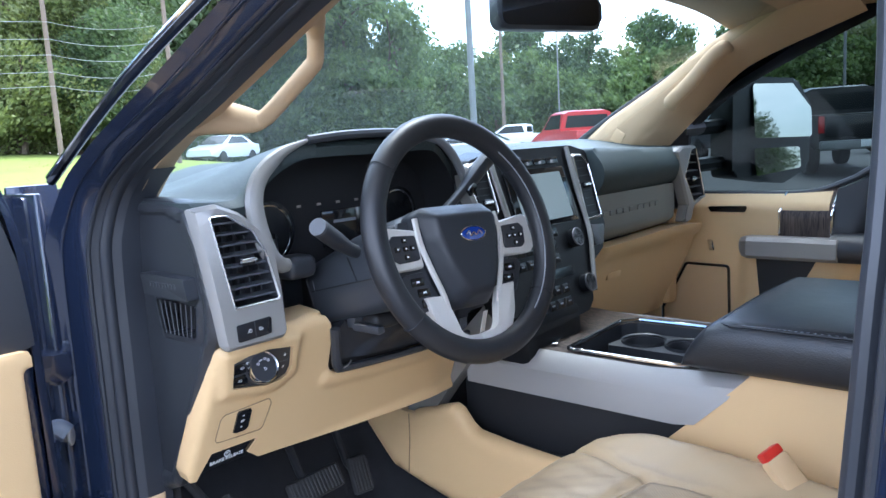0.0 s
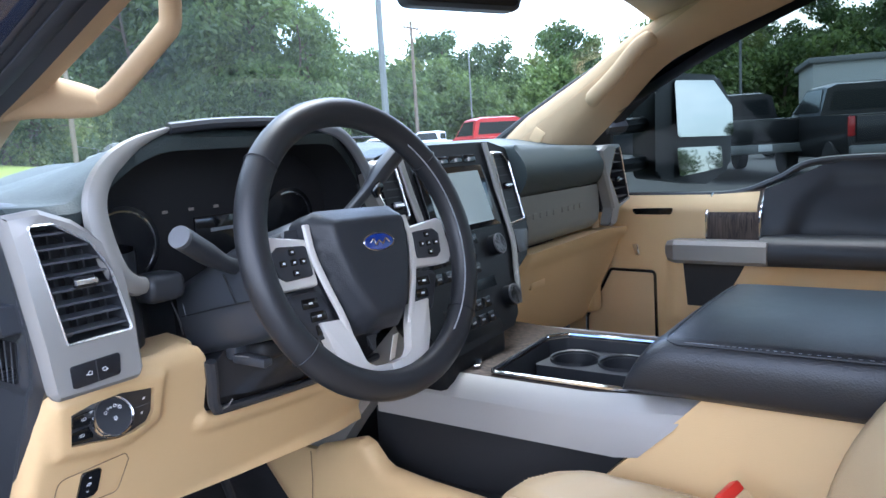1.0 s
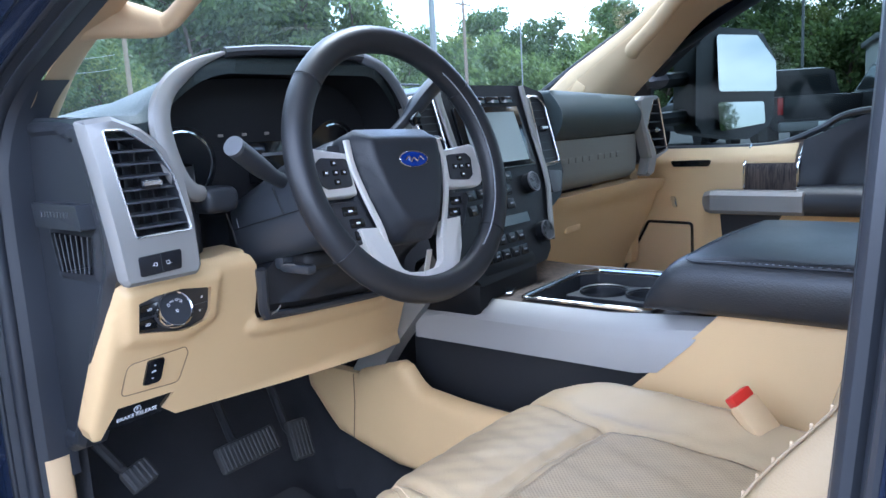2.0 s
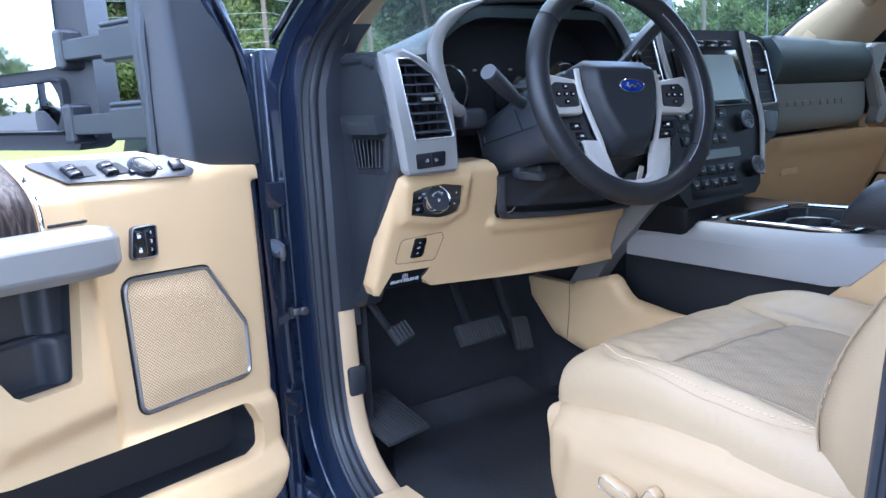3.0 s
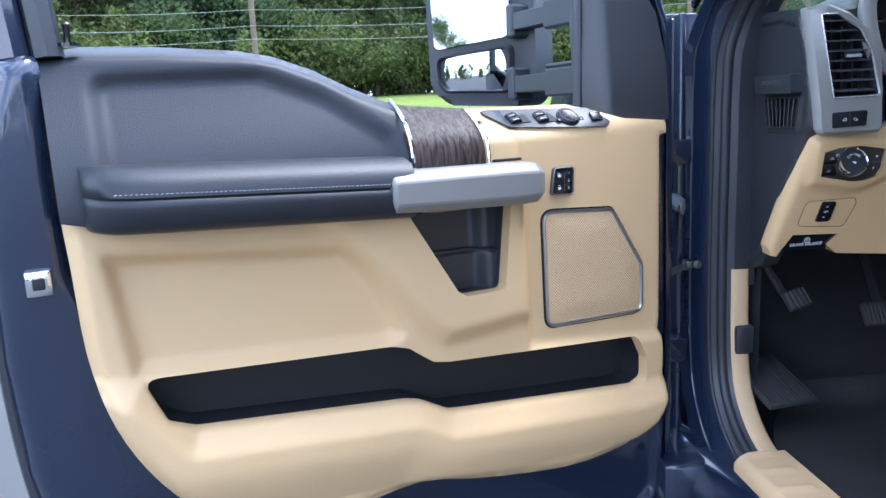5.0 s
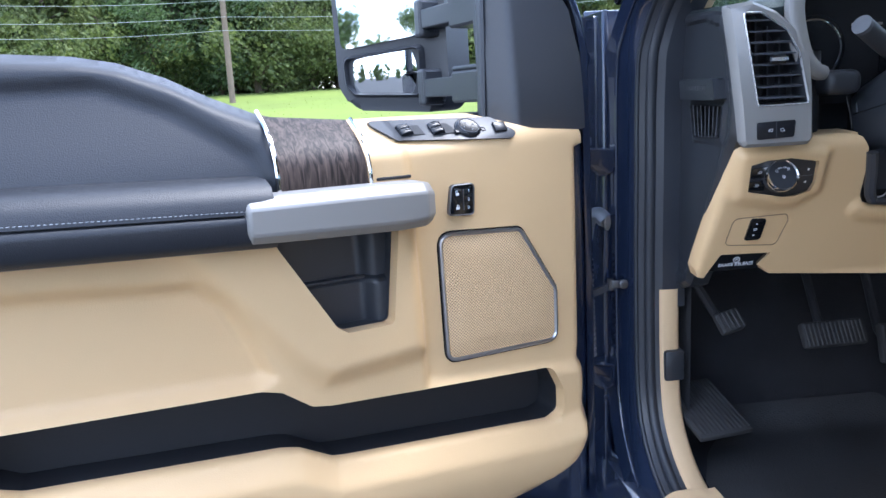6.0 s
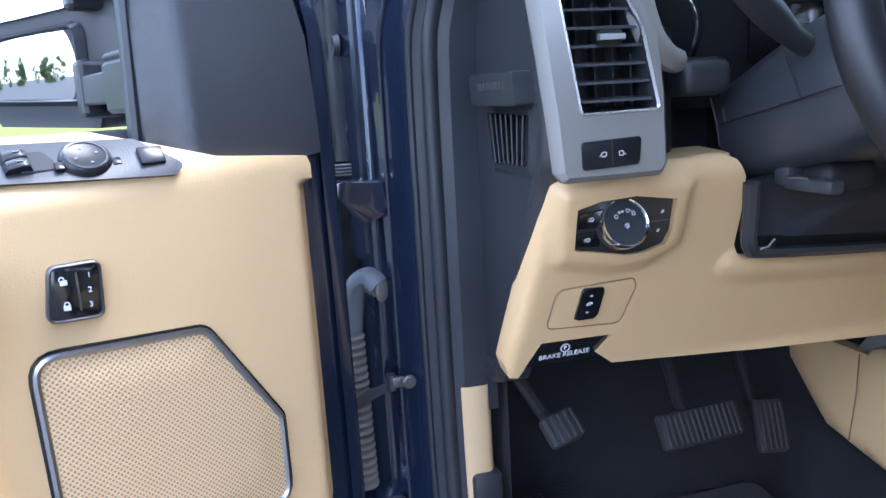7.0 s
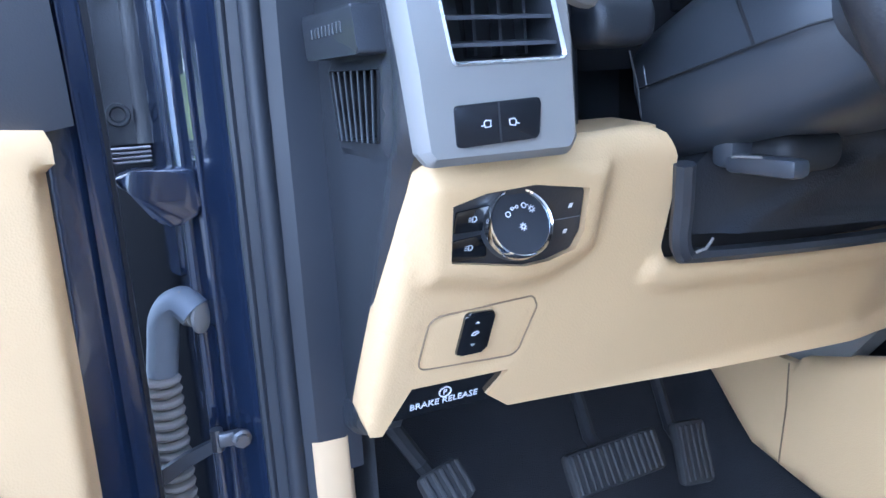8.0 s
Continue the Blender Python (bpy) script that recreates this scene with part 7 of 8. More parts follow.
part("speaker_ring", tube([pd(a, 0.004, b) for a, b in PSP], 0.0045, 6, True), M_GLOSSBLACK, pdoor)
part("door_release", prism(fillet([(0.200, 1.364), (0.315, 1.366), (0.308, 1.348), (0.210, 1.348)], 0.006), 0.004, lambda a, b, w: pd(a, w - 0.001, b)), M_GLOSSBLACK, pdoor, "black recessed door release")
part("lock_key", prism(fillet([(0.200, 1.268), (0.216, 1.265), (0.222, 1.236), (0.208, 1.236)], 0.004), 0.006, lambda a, b, w: pd(a, w, b), 0.001), M_CHROME, pdoor)
part("hand_recess", prism([(0.345, 1.222), (0.50, 1.222), (0.44, 1.11), (0.355, 1.11)], 0.003, lambda a, b, w: pd(a, w + 0.020, b)), M_DARK, pdoor, "dark tray under the handle", smooth=False)
part("outer_skin", prism([(-0.03, 1.39), (0.95, 1.40), (0.95, 0.66), (-0.03, 0.66)], 0.02, lambda a, b, w: pd(a, -0.13 + w, b)), M_BLUE, pdoor)
pg = part("window_glass", loft([[pd(u0 + (1.0 - u0) * f, -0.075 - 0.16 * (z - 1.39), z) for f in (0, 0.5, 1.0)] for u0, z in ((0.02, 1.37), (0.05, 1.51), (0.11, 1.60), (0.28, 1.745), (0.48, 1.855), (0.70, 1.90))], False, False, False), M_TINT, pdoor, "dark tinted side window", angle=180)
part("window_seal", tube(spline([pd(0.06, -0.066, 1.395), pd(0.35, -0.066, 1.394), pd(0.47, -0.068, 1.400), pd(0.56, -0.072, 1.432), pd(0.66, -0.076, 1.474), pd(0.95, -0.078, 1.478)], 6), 0.009, 8), M_RUBBER, pdoor, "black rubber belt seal")
PFR = spline([pd(0.02, -0.07, 1.36), pd(0.04, -0.09, 1.50), pd(0.10, -0.10, 1.595), pd(0.28, -0.118, 1.745), pd(0.48, -0.133, 1.855), pd(0.68, -0.145, 1.90), pd(0.95, -0.148, 1.91)], 8)
part("window_frame", tube(PFR, 0.024, 8, flat=1.3, up=(0, 1, 0)), M_DARK, pdoor, "black window frame")
part("sail_panel", plate([(0.0, 1.38), (0.115, 1.392), (0.118, 1.60), (0.06, 1.55), (0.0, 1.52)], lambda u, z: np.stack([u, -0.05 - 0.1 * (z - 1.39), -z], 1), 0.03, (0, -0.02, 0)), M_BLACK, pdoor, "black sail panel")
MIRP = Vector((0.300, -0.315, 0))


def pmir(a, b, w):
    """Passenger mirror face: a outwards along the glass, w out of it."""
    return MIRP + Vector((0.907 * w + 0.42 * a, 0.42 * w - 0.907 * a, -b))


pm = part("side_mirror", prism(fillet([(-0.190, 1.410), (0.020, 1.378), (0.130, 1.421), (0.138, 1.614), (0.075, 1.700), (-0.120, 1.708), (-0.185, 1.665)][::-1], 0.025), 0.09, lambda a, b, w: pmir(a, b + 0.025, w - 0.092), 0.012, 3), M_BLACK, pdoor, "black towing mirror")
part("mirror_glass", prism(fillet([(-0.113, 1.524), (0.125, 1.518), (0.127, 1.606), (0.052, 1.684), (-0.112, 1.686)][::-1], 0.012), 0.003, lambda a, b, w: pmir(a, b + 0.025, w + 0.006 - 0.06 * (b - 1.60))), M_MIRROR, pm, "flat mirror glass", smooth=False)
part("mirror_glass", prism(fillet([(-0.105, 1.409), (0.082, 1.424), (0.080, 1.489), (-0.110, 1.493)][::-1], 0.01), 0.003, lambda a, b, w: pmir(a, b + 0.025, w + 0.006 - 0.06 * (b - 1.45))), M_MIRROR, pm, "lower mirror glass", smooth=False)
for z in (1.585, 1.475):
    part("mirror_arm", tube([pd(0.10, -0.07, z), pd(0.20, -0.20, z + 0.01)], 0.022, 8), M_BLACK, pm)


# ---- outside: ground, grass, trees, poles, vehicles ----
M_ASPHALT = mat("asphalt", (0.065, 0.065, 0.065), 0.9, bump=0.6, grain=60, var=0.25, blotch=0.6)
M_GRASS = mat("grass", (0.15, 0.20, 0.030), 0.95, bump=0.8, grain=14, var=0.35, blotch=0.35)
M_BARK = mat("bark", (0.10, 0.075, 0.055), 0.9, bump=0.8, grain=20, var=0.3, blotch=3)
M_POLEWOOD = mat("weathered_pole", (0.17, 0.13, 0.10), 0.9, bump=0.5, grain=25, var=0.25, blotch=2)
M_GALV = mat("galvanised_steel", (0.17, 0.18, 0.18), 0.6, metal=0.3, var=0.12)
M_WIRE = mat("bare_wire", (0.34, 0.36, 0.36), 0.5, var=0.1)
M_CLAD = mat("pale_cladding", (0.40, 0.42, 0.40), 0.6, var=0.08, blotch=0.5)
M_TYRE = mat("tyre", (0.012, 0.012, 0.013), 0.8, var=0.2)
M_CARGLASS = mat("car_glass", (0.012, 0.015, 0.016), 0.15, var=0.1, rvar=0.03, spec=0.25)
M_LAMP = mat("tail_lamp", (0.35, 0.02, 0.02), 0.2, var=0.1)


def leaf_mat(name, base):
    m = mat(name, base, 0.55, var=0.0)
    n, l = m.node_tree.nodes, m.node_tree.links
    p = n["Principled BSDF"]
    g = n.new("ShaderNodeNewGeometry")
    o = n.new("ShaderNodeObjectInfo")
    add = n.new("ShaderNodeMath")
    add.operation = 'MULTIPLY_ADD'
    add.inputs[1].default_value = 0.6
    l.new(g.outputs["Random Per Island"], add.inputs[0])
    sc = n.new("ShaderNodeMath")
    sc.operation = 'MULTIPLY'
    sc.inputs[1].default_value = 0.4
    l.new(o.outputs["Random"], sc.inputs[0])
    l.new(sc.outputs[0], add.inputs[2])
    r = n.new("ShaderNodeValToRGB")
    r.color_ramp.elements[0].color = (base[0] * 0.45, base[1] * 0.5, base[2] * 0.5, 1)
    r.color_ramp.elements[1].color = (base[0] * 1.7, base[1] * 1.45, base[2] * 1.3, 1)
    l.new(add.outputs[0], r.inputs["Fac"])
    l.new(r.outputs["Color"], p.inputs["Base Color"])
    tr = n.new("ShaderNodeBsdfTranslucent")
    l.new(r.outputs["Color"], tr.inputs["Color"])
    mx = n.new("ShaderNodeMixShader")
    mx.inputs["Fac"].default_value = 0.45
    l.new(p.outputs["BSDF"], mx.inputs[1])
    l.new(tr.outputs["BSDF"], mx.inputs[2])
    l.new(mx.outputs["Shader"], n["Material Output"].inputs["Surface"])
    return m


M_LEAF = [leaf_mat("leaves_dark", (0.062, 0.112, 0.042)), leaf_mat("leaves_mid", (0.088, 0.148, 0.050)), leaf_mat("leaves_pale", (0.120, 0.170, 0.054))]


def ground_z(x, y):
    e = lambda v, a, b: float(ease(np.array([v]), a, b)[0])
    return 0.35 * e(x, 5, 20) + 2.3 * e(y, 11, 46) * (1 - 0.9 * e(x, 10, 30))


rad = [0.0, 1.5, 3, 5, 7, 9, 11, 13, 16, 20, 25, 31, 38, 46, 60, 90, 160, 400, 1500]
gv, gf, k = [], [], 72
for r in rad:
    for s in range(k):
        a = 2 * math.pi * s / k
        x, y = r * math.sin(a), r * math.cos(a)
        gv.append((x, y, ground_z(x, y)))
for i in range(len(rad) - 1):
    for s in range(k):
        gf.append((i * k + s, i * k + (s + 1) % k, (i + 1) * k + (s + 1) % k, (i + 1) * k + s))
gme = bpy.data.meshes.new("ground")
gme.from_pydata(gv, [], gf)
gme.materials.append(M_ASPHALT)
gme.shade_smooth()
tagged(new("ground", gme), "grey asphalt parking lot", "ground", kind="structure")
grass_poly = [(-90, 10.5), (-20, 10.2), (0, 10.6), (9, 12.5), (14, 20), (20, 31), (40, 55), (60, 90), (-90, 90)]
gb = plate(grass_poly, lambda x, y: np.array([(a, b, ground_z(a, b) + 0.03) for a, b in zip(x, y)]), 2.4)
tagged(part("lawn", gb, M_GRASS, None, "", angle=180), "bright mown grass verge", "grass", kind="structure")
blades = bmesh.new()
rng = random.Random(5)
for i in range(5000):
    y = 10.7 + 26 * rng.random() ** 1.8
    x = rng.uniform(-22, 12)
    if not inside(grass_poly, np.array([x]), np.array([y]))[0]:
        continue
    z = ground_z(x, y) + 0.02
    a, h, w = rng.uniform(0, 6.28), rng.uniform(0.02, 0.06), rng.uniform(0.01, 0.03)
    dx, dy = w * math.cos(a), w * math.sin(a)
    vs = [blades.verts.new(p) for p in ((x - dx, y - dy, z), (x + dx, y + dy, z), (x + rng.uniform(-.04, .04), y + rng.uniform(-.04, .04), z + h))]
    blades.faces.new(vs)
tagged(part("grass_blades", blades, M_GRASS, None, "", smooth=False), "loose grass tufts on the verge", "grass", kind="stuff")


def tree(seed, height, spread, leaf, small=0.08, large=0.21):
    """A tree: tapered trunk, limbs and a ragged crown of leaf clumps."""
    q = random.Random(seed)
    t = thing("tree", "leafy broad tree at the edge of the woods", "tree", "trees at the wood's edge")
    limbs = []
    base = [Vector((0, 0, -0.3)), Vector((q.uniform(-.2, .2), q.uniform(-.2, .2), height * 0.3)), Vector((q.uniform(-.5, .5), q.uniform(-.5, .5), height * 0.6)), Vector((q.uniform(-.6, .6), q.uniform(-.6, .6), height * 0.92))]
    stem = spline(base, 5)
    wood = [tube(stem, lambda k: 0.22 * (1 - 0.85 * k), 7)]
    centres = []
    for i in range(15):
        f = 0.12 + 0.84 * i / 14
        p = stem[min(len(stem) - 1, int(f * (len(stem) - 1)))]
        a = q.uniform(0, 6.28)
        reach = spread * (0.55 + 0.45 * math.sin(math.pi * min(1, f * 0.95))) * q.uniform(0.55, 1.05) * (1.15 - 0.75 * max(0, f - 0.55) / 0.45)
        e = p + Vector((math.cos(a) * reach, math.sin(a) * reach, q.uniform(0.2, 1.2)))
        wood.append(tube(spline([p, p.lerp(e, 0.5) + Vector((0, 0, 0.3)), e], 3), lambda k: 0.07 * (1 - 0.7 * k), 5))
        for d in (0.55, 0.85, 1.05):
            centres.append((p.lerp(e, d), q.uniform(0.6, 1.15) * spread * 0.36))
    centres.append((stem[-1], spread * 0.35))
    part("trunk", join(*wood), M_BARK, t, "grey brown trunk with limbs")
    n_leaf = leaf
    vs, fs = [], []
    for i in range(n_leaf):
        c, r = q.choice(centres)
        v = Vector((q.gauss(0, 1), q.gauss(0, 1), q.gauss(0, 0.75)))
        v = c + v.normalized() * r * (0.35 + 0.75 * q.random() ** 0.6)
        s = q.uniform(small, large)
        ax = Vector((q.gauss(0, 1), q.gauss(0, 1), q.gauss(0, 0.6))).normalized()
        bx = ax.orthogonal().normalized()
        cx = ax.cross(bx)
        k0 = len(vs)
        vs += [v - bx * s, v - cx * s * 0.55 + ax * s * 0.15, v + bx * s, v + cx * s * 0.55 + ax * s * 0.15]
        fs += [(k0, k0 + 1, k0 + 2, k0 + 3)]
    me = bpy.data.meshes.new("crown")
    me.from_pydata([tuple(v) for v in vs], [], fs)
    me.materials.append(M_LEAF[seed % 3])
    cr = new("crown", me)
    cr.parent = t
    return t


protos = [tree(11, 13.5, 4.0, 12500, 0.06, 0.165), tree(12, 15.5, 4.4, 13500, 0.06, 0.165), tree(13, 11.0, 3.8, 11000, 0.06, 0.16), tree(14, 12.5, 3.4, 11000, 0.06, 0.16), tree(15, 7.0, 3.0, 8000, 0.06, 0.15), tree(17, 3.6, 2.6, 6500, 0.05, 0.14),
          tree(21, 13.5, 4.0, 5000, 0.11, 0.32), tree(22, 15.5, 4.4, 5200, 0.11, 0.32), tree(23, 11.0, 3.8, 4200, 0.11, 0.30), tree(24, 12.5, 3.4, 4200, 0.11, 0.30), tree(25, 6.0, 3.0, 3400, 0.11, 0.28)]
rng = random.Random(21)
spots = []
# near wood straight ahead, with bushes along its foot
for i in range(50):
    b = radians(-44 + i * 1.42 + rng.uniform(-.6, .6))
    d = (45, 49, 54)[i % 3] + rng.uniform(-1.5, 2.0)
    spots.append((d * math.sin(b), d * math.cos(b), rng.choice((0, 1, 0, 1, 3)), rng.uniform(0.95, 1.25)))
    d = 42 + rng.uniform(-1.2, 1.0)
    spots.append((d * math.sin(b + 0.01), d * math.cos(b + 0.01), rng.choice((4, 5, 5, 5)), rng.uniform(0.8, 1.25)))
for i in range(26):
    b = radians(-44 + i * 2.75 + rng.uniform(-.8, .8))
    d = 61 + rng.uniform(-2, 3)
    spots.append((d * math.sin(b), d * math.cos(b), rng.choice((6, 7, 9)), rng.uniform(0.95, 1.2)))
for i in range(20):
    b = radians(27 + i * 0.98 + rng.uniform(-.4, .4))
    d = (66, 70, 75)[i % 3] + rng.uniform(-1.5, 2.0)
    spots.append((d * math.sin(b), d * math.cos(b), rng.choice((6, 7, 7)), rng.uniform(1.1, 1.35) * (0.8 if i > 17 else 1)))
    d = 64 + rng.uniform(-1.2, 1.0)
    spots.append((d * math.sin(b + 0.01), d * math.cos(b + 0.01), rng.choice((10, 10)), rng.uniform(0.7, 1.15)))
# farther wood to the right
for i in range(64):
    b = radians(45 + i * 0.84 + rng.uniform(-.4, .4))
    d = 78 + 6 * min(1, i / 16) + (0, 7, 3)[i % 3] + rng.uniform(-2, 2)
    spots.append((d * math.sin(b), d * math.cos(b), rng.choice((6, 7, 8, 9, 6)), rng.uniform(0.74, 0.98)))
    if i % 2:
        d -= 9 + rng.uniform(0, 3)
        spots.append((d * math.sin(b), d * math.cos(b), 10, rng.uniform(1.0, 1.4)))
for i in range(38):
    b = radians(104 + i * 5.9 + rng.uniform(-1.5, 1.5))
    d = 70 + rng.uniform(-8, 10)
    spots.append((d * math.sin(b), d * math.cos(b), rng.choice((6, 7, 8)), rng.uniform(0.5, 0.68)))
    if i % 2:
        spots.append(((d - 9) * math.sin(b), (d - 9) * math.cos(b), 10, rng.uniform(0.9, 1.3)))
for n, (x, y, kind, s) in enumerate(spots):
    m = Matrix.Translation((x, y, ground_z(x, y))) @ pose(0, 0, 0, 0, 0, rng.uniform(0, 360))
    t = copy_thing(protos[kind], m)
    t.scale = (s * rng.uniform(0.92, 1.1), s, s * rng.uniform(0.92, 1.08))
for n, p in enumerate(protos):
    p.matrix_world = Matrix.Translation((-72 - 3 * n, 46 + 2 * n, ground_z(-72 - 3 * n, 46 + 2 * n)))


def pole(name, label, x, y, h, r0, r1, material, category, arm=0.0):
    p = thing(name, label, category, m=Matrix.Translation((x, y, ground_z(x, y))))
    part("shaft", tube([(0, 0, -0.2), (0, 0, h * 0.5), (0, 0, h)], lambda k: r0 + (r1 - r0) * k, 10), material, p)
    if arm:
        part("crossarm", rbox((arm, 0.10, 0.12), (0, 0, h - 0.5), 0.01), material, p)
        for q in (-0.45, -0.2, 0.2, 0.45):
            part("insulator", revolve([(0.03, 0), (0.05, 0.06), (0.02, 0.14)], 8, pose(q * arm, 0, h - 0.44)), M_GLOSSBLACK, p)
    return p


def at_bearing(deg, d):
    return -1.3 + d * math.sin(radians(deg)), -0.88 + d * math.cos(radians(deg))


pole("lamp_post", "grey steel lamp post in the lot", *at_bearing(51.1, 19), 9, 0.085, 0.07, M_GALV, "lamp post")
pole("utility_pole", "wooden utility pole with crossarm", *at_bearing(53.4, 58), 10.2, 0.15, 0.10, M_POLEWOOD, "utility pole", 1.9)
pole("utility_pole", "wooden utility pole at the verge", *at_bearing(22.0, 35), 8.2, 0.11, 0.09, M_POLEWOOD, "utility pole", 2.0)
pole("utility_pole", "wooden utility pole at the verge", *at_bearing(-9.4, 35), 9.5, 0.14, 0.11, M_POLEWOOD, "utility pole", 2.0)
pole("utility_pole", "wooden utility pole at the verge", *at_bearing(29.5, 35), 8.2, 0.11, 0.09, M_POLEWOOD, "utility pole", 1.2)
pole("lamp_post", "thin grey lamp post", *at_bearing(76.5, 34), 7, 0.06, 0.05, M_GALV, "lamp post")
pole("flag_pole", "thin grey pole in the lot", *at_bearing(57.5, 30), 7, 0.03, 0.02, M_GALV, "pole")
for z in (4.58, 5.14, 5.81, 6.43, 7.1):
    w = thing("power_line", "thin power line strung along the verge", "power line", "power lines")
    pts = []
    for a, b in ((-34, -9.4), (-9.4, 22.0), (22.0, 29.5)):
        x0, y0 = at_bearing(a, 35)
        x1, y1 = at_bearing(b, 35)
        for s in range(8):
            f = s / 8
            pts.append((x0 + (x1 - x0) * f, y0 + (y1 - y0) * f - 0.3, z + 0.15 - 0.30 * 4 * f * (1 - f)))
    part("wire", tube(pts, 0.0105, 5), M_WIRE, w)
fence = thing("fence", "grey chain-link fence along the verge", "fence")
for i in range(4, 10):
    x, y = -3 + i * 3.0, 36 + i * 0.6
    part("post", tube([(x, y, ground_z(x, y)), (x, y, ground_z(x, y) + 1.5)], 0.035, 6), M_GALV, fence)
part("rail", tube([(-3 + i * 3.0, 36 + i * 0.6, ground_z(-3 + i * 3.0, 36 + i * 0.6) + 1.48) for i in range(4, 10)], 0.022, 6), M_GALV, fence)


def wheel_parts(car, x, y, r=0.38):
    for s in (-1, 1):
        t = part("wheel", revolve([(r * 0.62, -0.12), (r * 0.95, -0.12), (r, -0.07), (r, 0.07), (r * 0.95, 0.12), (r * 0.62, 0.12)], 24, pose(s * x, y, r, 0, 90, 0)), M_TYRE, car)
        part("rim", revolve([(0.0, 0.09), (r * 0.2, 0.10), (r * 0.58, 0.07), (r * 0.62, 0.10), (r * 0.62, -0.1)], 16, pose(s * x, y, r, 0, 90 * s, 0)), M_GALV, t)


def body(profile_rows):
    """Rings of (half width, z) for each y, bottom to top, mirrored."""
    secs = []
    for y, row in profile_rows:
        secs.append([(w, y, z) for w, z in row] + [(-w, y, z) for w, z in row[::-1]])
    return loft(secs)


def pickup(label, colour, m, dark=False):
    """y forwards from its tail."""
    c = thing("pickup_truck", label, "pickup truck", "parked vehicles", m=m)
    paint = mat("car_paint", colour, 0.4, var=0.03, coat=0.25, spec=0.3)
    part("body", body([(-2.75, [(0.86, 0.62), (0.93, 0.75), (0.94, 1.08), (0.92, 1.30)]), (-1.0, [(0.88, 0.50), (0.97, 0.70), (0.98, 1.10), (0.95, 1.33)]), (-0.9, [(0.88, 0.48), (0.97, 0.70), (0.98, 1.10), (0.95, 1.33)]),
                       (1.3, [(0.88, 0.48), (0.97, 0.70), (0.98, 1.10), (0.94, 1.33)]), (2.3, [(0.88, 0.5), (0.97, 0.72), (0.96, 1.08), (0.80, 1.26)]), (2.85, [(0.84, 0.55), (0.92, 0.75), (0.88, 1.05), (0.70, 1.15)])]), paint, c, angle=30)
    part("cab", body([(-1.0, [(0.93, 1.32), (0.90, 1.40), (0.78, 1.86), (0.60, 1.93)]), (-0.7, [(0.93, 1.32), (0.90, 1.40), (0.76, 1.90), (0.58, 1.97)]), (0.5, [(0.93, 1.32), (0.90, 1.40), (0.76, 1.90), (0.58, 1.96)]), (1.45, [(0.92, 1.30), (0.88, 1.33), (0.80, 1.35), (0.6, 1.36)])]), paint, c, angle=30)
    part("rear_window", loft([[(-0.74, -1.008, 1.42), (0.74, -1.008, 1.42)], [(-0.66, -1.008, 1.80), (0.66, -1.008, 1.80)]], False, False, False), M_CARGLASS, c, smooth=False)
    for s in (-1, 1):
        part("side_window", loft([[(s * 0.912, -0.9, 1.40), (s * 0.912, 1.05, 1.40)], [(s * 0.792, -0.7, 1.85), (s * 0.792, 0.45, 1.85)]], False, False, False), M_CARGLASS, c, smooth=False)
        part("tail_lamp", rbox((0.12, 0.06, 0.36), (s * 0.88, -2.74, 1.10), 0.02), M_LAMP, c)
        part("headlamp", rbox((0.30, 0.10, 0.22), (s * 0.68, 2.80, 0.95), 0.03), M_GALV, c)
    part("windscreen", loft([[(-0.80, 1.40, 1.40), (0.80, 1.40, 1.40)], [(-0.66, 0.62, 1.88), (0.66, 0.62, 1.88)]], False, False, False), M_CARGLASS, c, smooth=False)
    part("tailgate", rbox((1.62, 0.04, 0.46), (0, -2.765, 1.05), 0.03), paint, c)
    part("bumper", rbox((1.86, 0.16, 0.20), (0, -2.82, 0.66), 0.04), M_GALV, c)
    part("plate", rbox((0.30, 0.01, 0.15), (0, -2.905, 0.68), 0.005), M_WHITE, c)
    part("grille", rbox((1.20, 0.08, 0.42), (0, 2.85, 0.90), 0.05), M_BLACK, c)
    wheel_parts(c, 0.86, -1.75, 0.42)
    wheel_parts(c, 0.86, 1.85, 0.42)
    return c


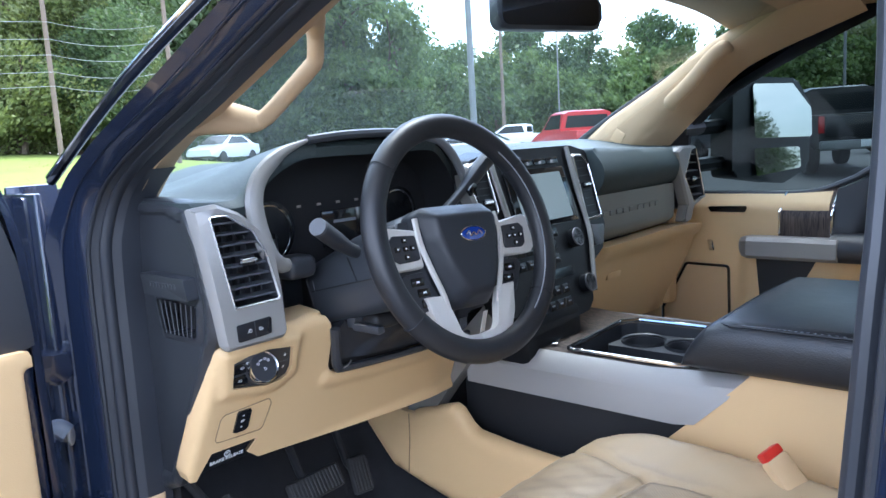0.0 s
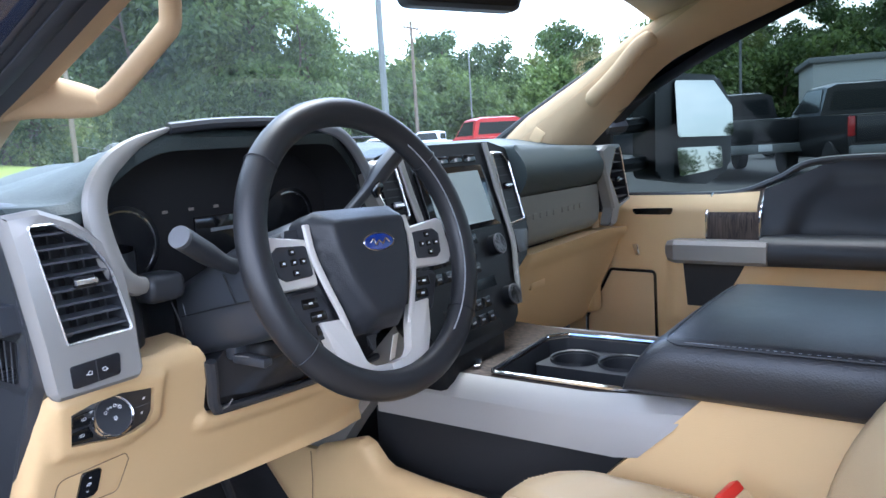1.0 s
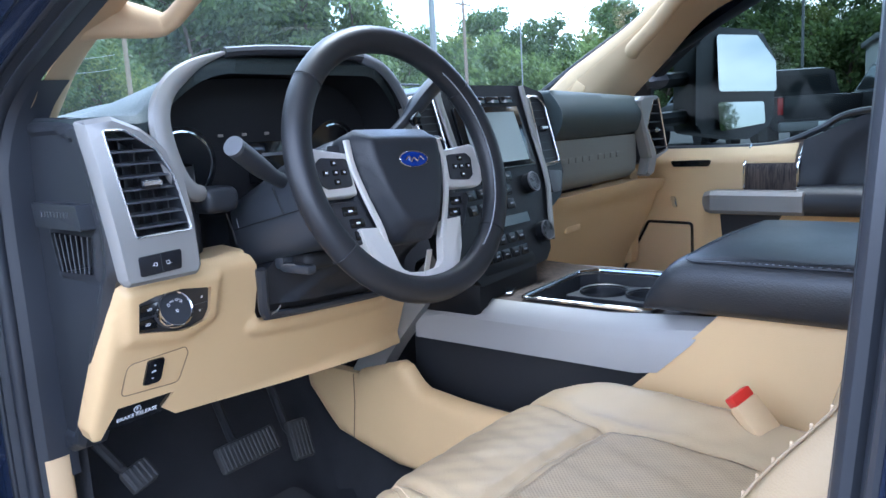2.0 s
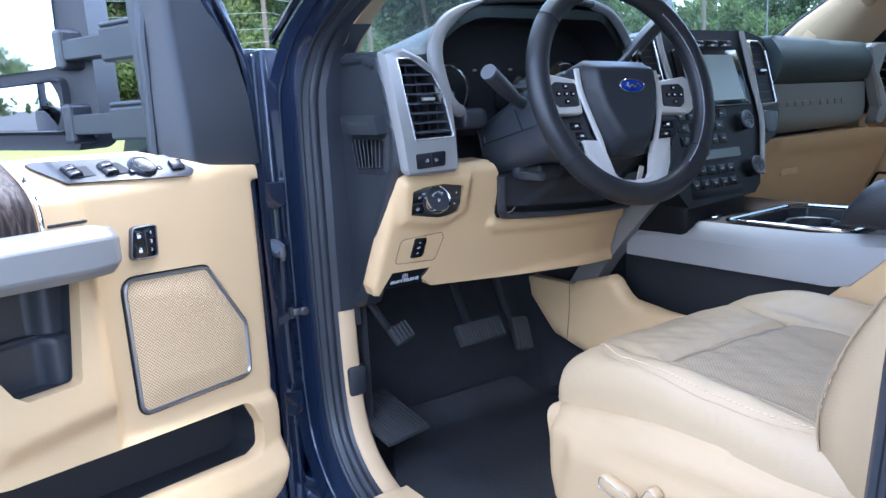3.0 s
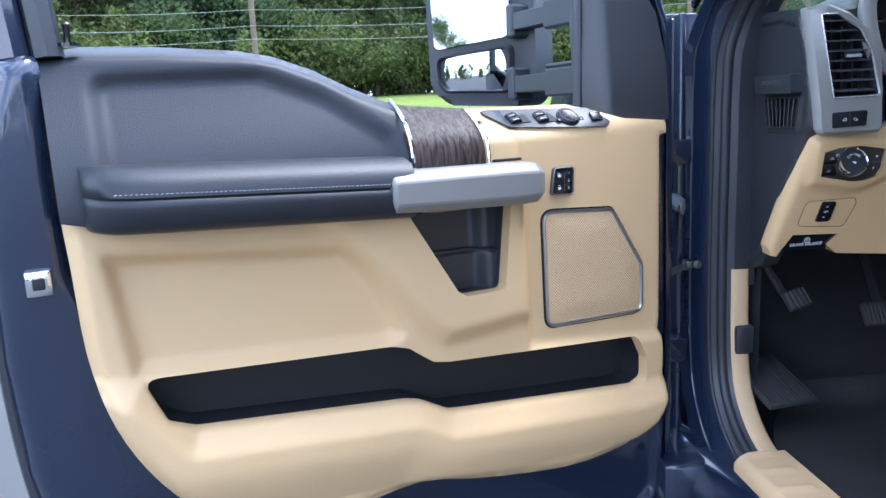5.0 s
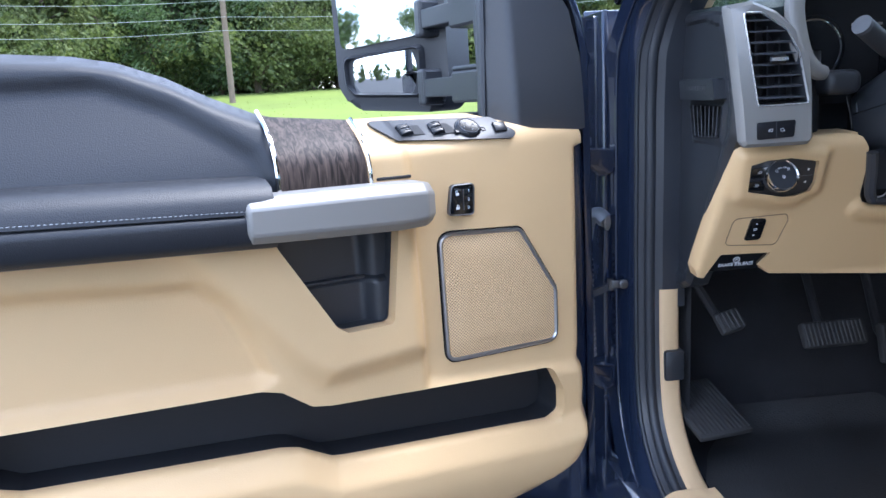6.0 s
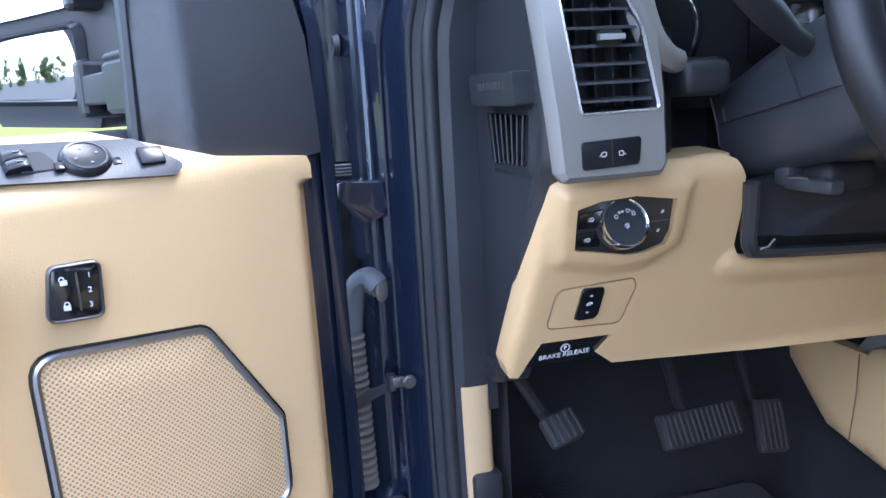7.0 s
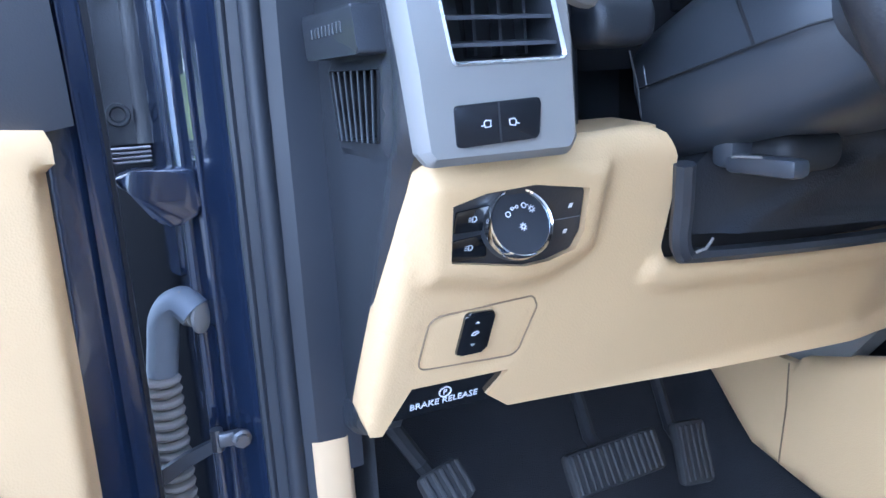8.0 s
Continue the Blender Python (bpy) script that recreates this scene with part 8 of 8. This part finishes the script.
def sedan(label, colour, m):
    c = thing("car", label, "car", "parked vehicles", m=m)
    paint = mat("car_paint", colour, 0.3, var=0.03, coat=0.8)
    part("body", body([(-2.3, [(0.78, 0.40), (0.84, 0.55), (0.80, 0.92)]), (-1.5, [(0.84, 0.30), (0.90, 0.55), (0.86, 1.00)]), (0.9, [(0.84, 0.30), (0.90, 0.55), (0.86, 0.98)]), (1.9, [(0.82, 0.35), (0.87, 0.55), (0.78, 0.84)]), (2.3, [(0.70, 0.42), (0.74, 0.55), (0.65, 0.72)])]), paint, c, angle=40)
    part("roof", body([(-1.75, [(0.82, 0.97), (0.78, 1.0), (0.7, 1.02)]), (-0.95, [(0.82, 0.98), (0.66, 1.40), (0.5, 1.44)]), (0.2, [(0.82, 0.98), (0.66, 1.42), (0.5, 1.46)]), (1.15, [(0.82, 0.95), (0.78, 0.98), (0.7, 0.99)])]), paint, c, angle=40)
    for s in (-1, 1):
        part("side_window", loft([[(s * 0.815, -1.3, 1.02), (s * 0.815, 0.85, 1.00)], [(s * 0.69, -0.85, 1.36), (s * 0.69, 0.25, 1.37)]], False, False, False), M_CARGLASS, c, smooth=False)
        part("tail_lamp", rbox((0.25, 0.06, 0.14), (s * 0.66, -2.30, 0.80), 0.02), M_LAMP, c)
    for y0, z0, y1, z1, n in ((1.12, 1.01, 0.27, 1.43, "windscreen"), (-1.72, 1.04, -1.0, 1.41, "rear_window")):
        d = 0.03 if y0 > 0 else -0.03
        part(n, loft([[(-0.72, y0 + d, z0), (0.72, y0 + d, z0)], [(-0.60, y1 + d, z1), (0.60, y1 + d, z1)]], False, False, False), M_CARGLASS, c, smooth=False)
    wheel_parts(c, 0.80, -1.4, 0.32)
    wheel_parts(c, 0.80, 1.45, 0.32)
    return c


def stand(deg, d, turn):
    x, y = at_bearing(deg, d)
    return Matrix.Translation((x, y, ground_z(x, y))) @ pose(0, 0, 0, 0, 0, turn)


pickup("red pickup truck parked in the lot", (0.36, 0.02, 0.022), stand(58.8, 26, -41))
sedan("silver car parked by the verge", (0.62, 0.66, 0.68), stand(32.6, 42, 115))
sedan("white car parked in the lot", (0.70, 0.72, 0.74), stand(46.2, 34, 60))
sedan("white car parked in the lot", (0.70, 0.72, 0.74), stand(50.4, 31, 30))
pickup("white pickup truck parked in the lot", (0.70, 0.72, 0.74), stand(54.2, 52, 20))
pickup("black pickup truck parked beside the lane", (0.015, 0.016, 0.018), stand(75.5, 21, -60))
pickup("black pickup truck parked beside the lane", (0.014, 0.015, 0.017), stand(83.2, 18.5, -66))
pickup("black pickup truck parked beside the lane", (0.013, 0.014, 0.017), stand(88.0, 23, -72))
pickup("dark pickup truck parked beside the lane", (0.03, 0.035, 0.045), stand(70.5, 26, -50))
sedan("white car parked in the lot", (0.70, 0.72, 0.74), stand(81.5, 30, 40))
bx, by = at_bearing(88.0, 62)
bld = thing("workshop_building", "low pale metal-clad workshop building", "building", m=Matrix.Translation((bx, by, ground_z(bx, by))) @ pose(0, 0, 0, 0, 0, -75))
part("wall", rbox((16, 9, 5.0), (0, 0, 2.5), 0.02), M_CLAD, bld)
part("roof", rbox((16.6, 9.6, 0.35), (0, 0, 5.1), 0.03), M_GALV, bld)
for i in range(3):
    part("window", rbox((2.2, 0.12, 2.6), (-5 + 4.5 * i, -4.48, 1.9), 0.02), M_CARGLASS, bld)
part("canopy", rbox((8, 2.6, 0.2), (-3, -5.6, 3.4), 0.03), M_GALV, bld)
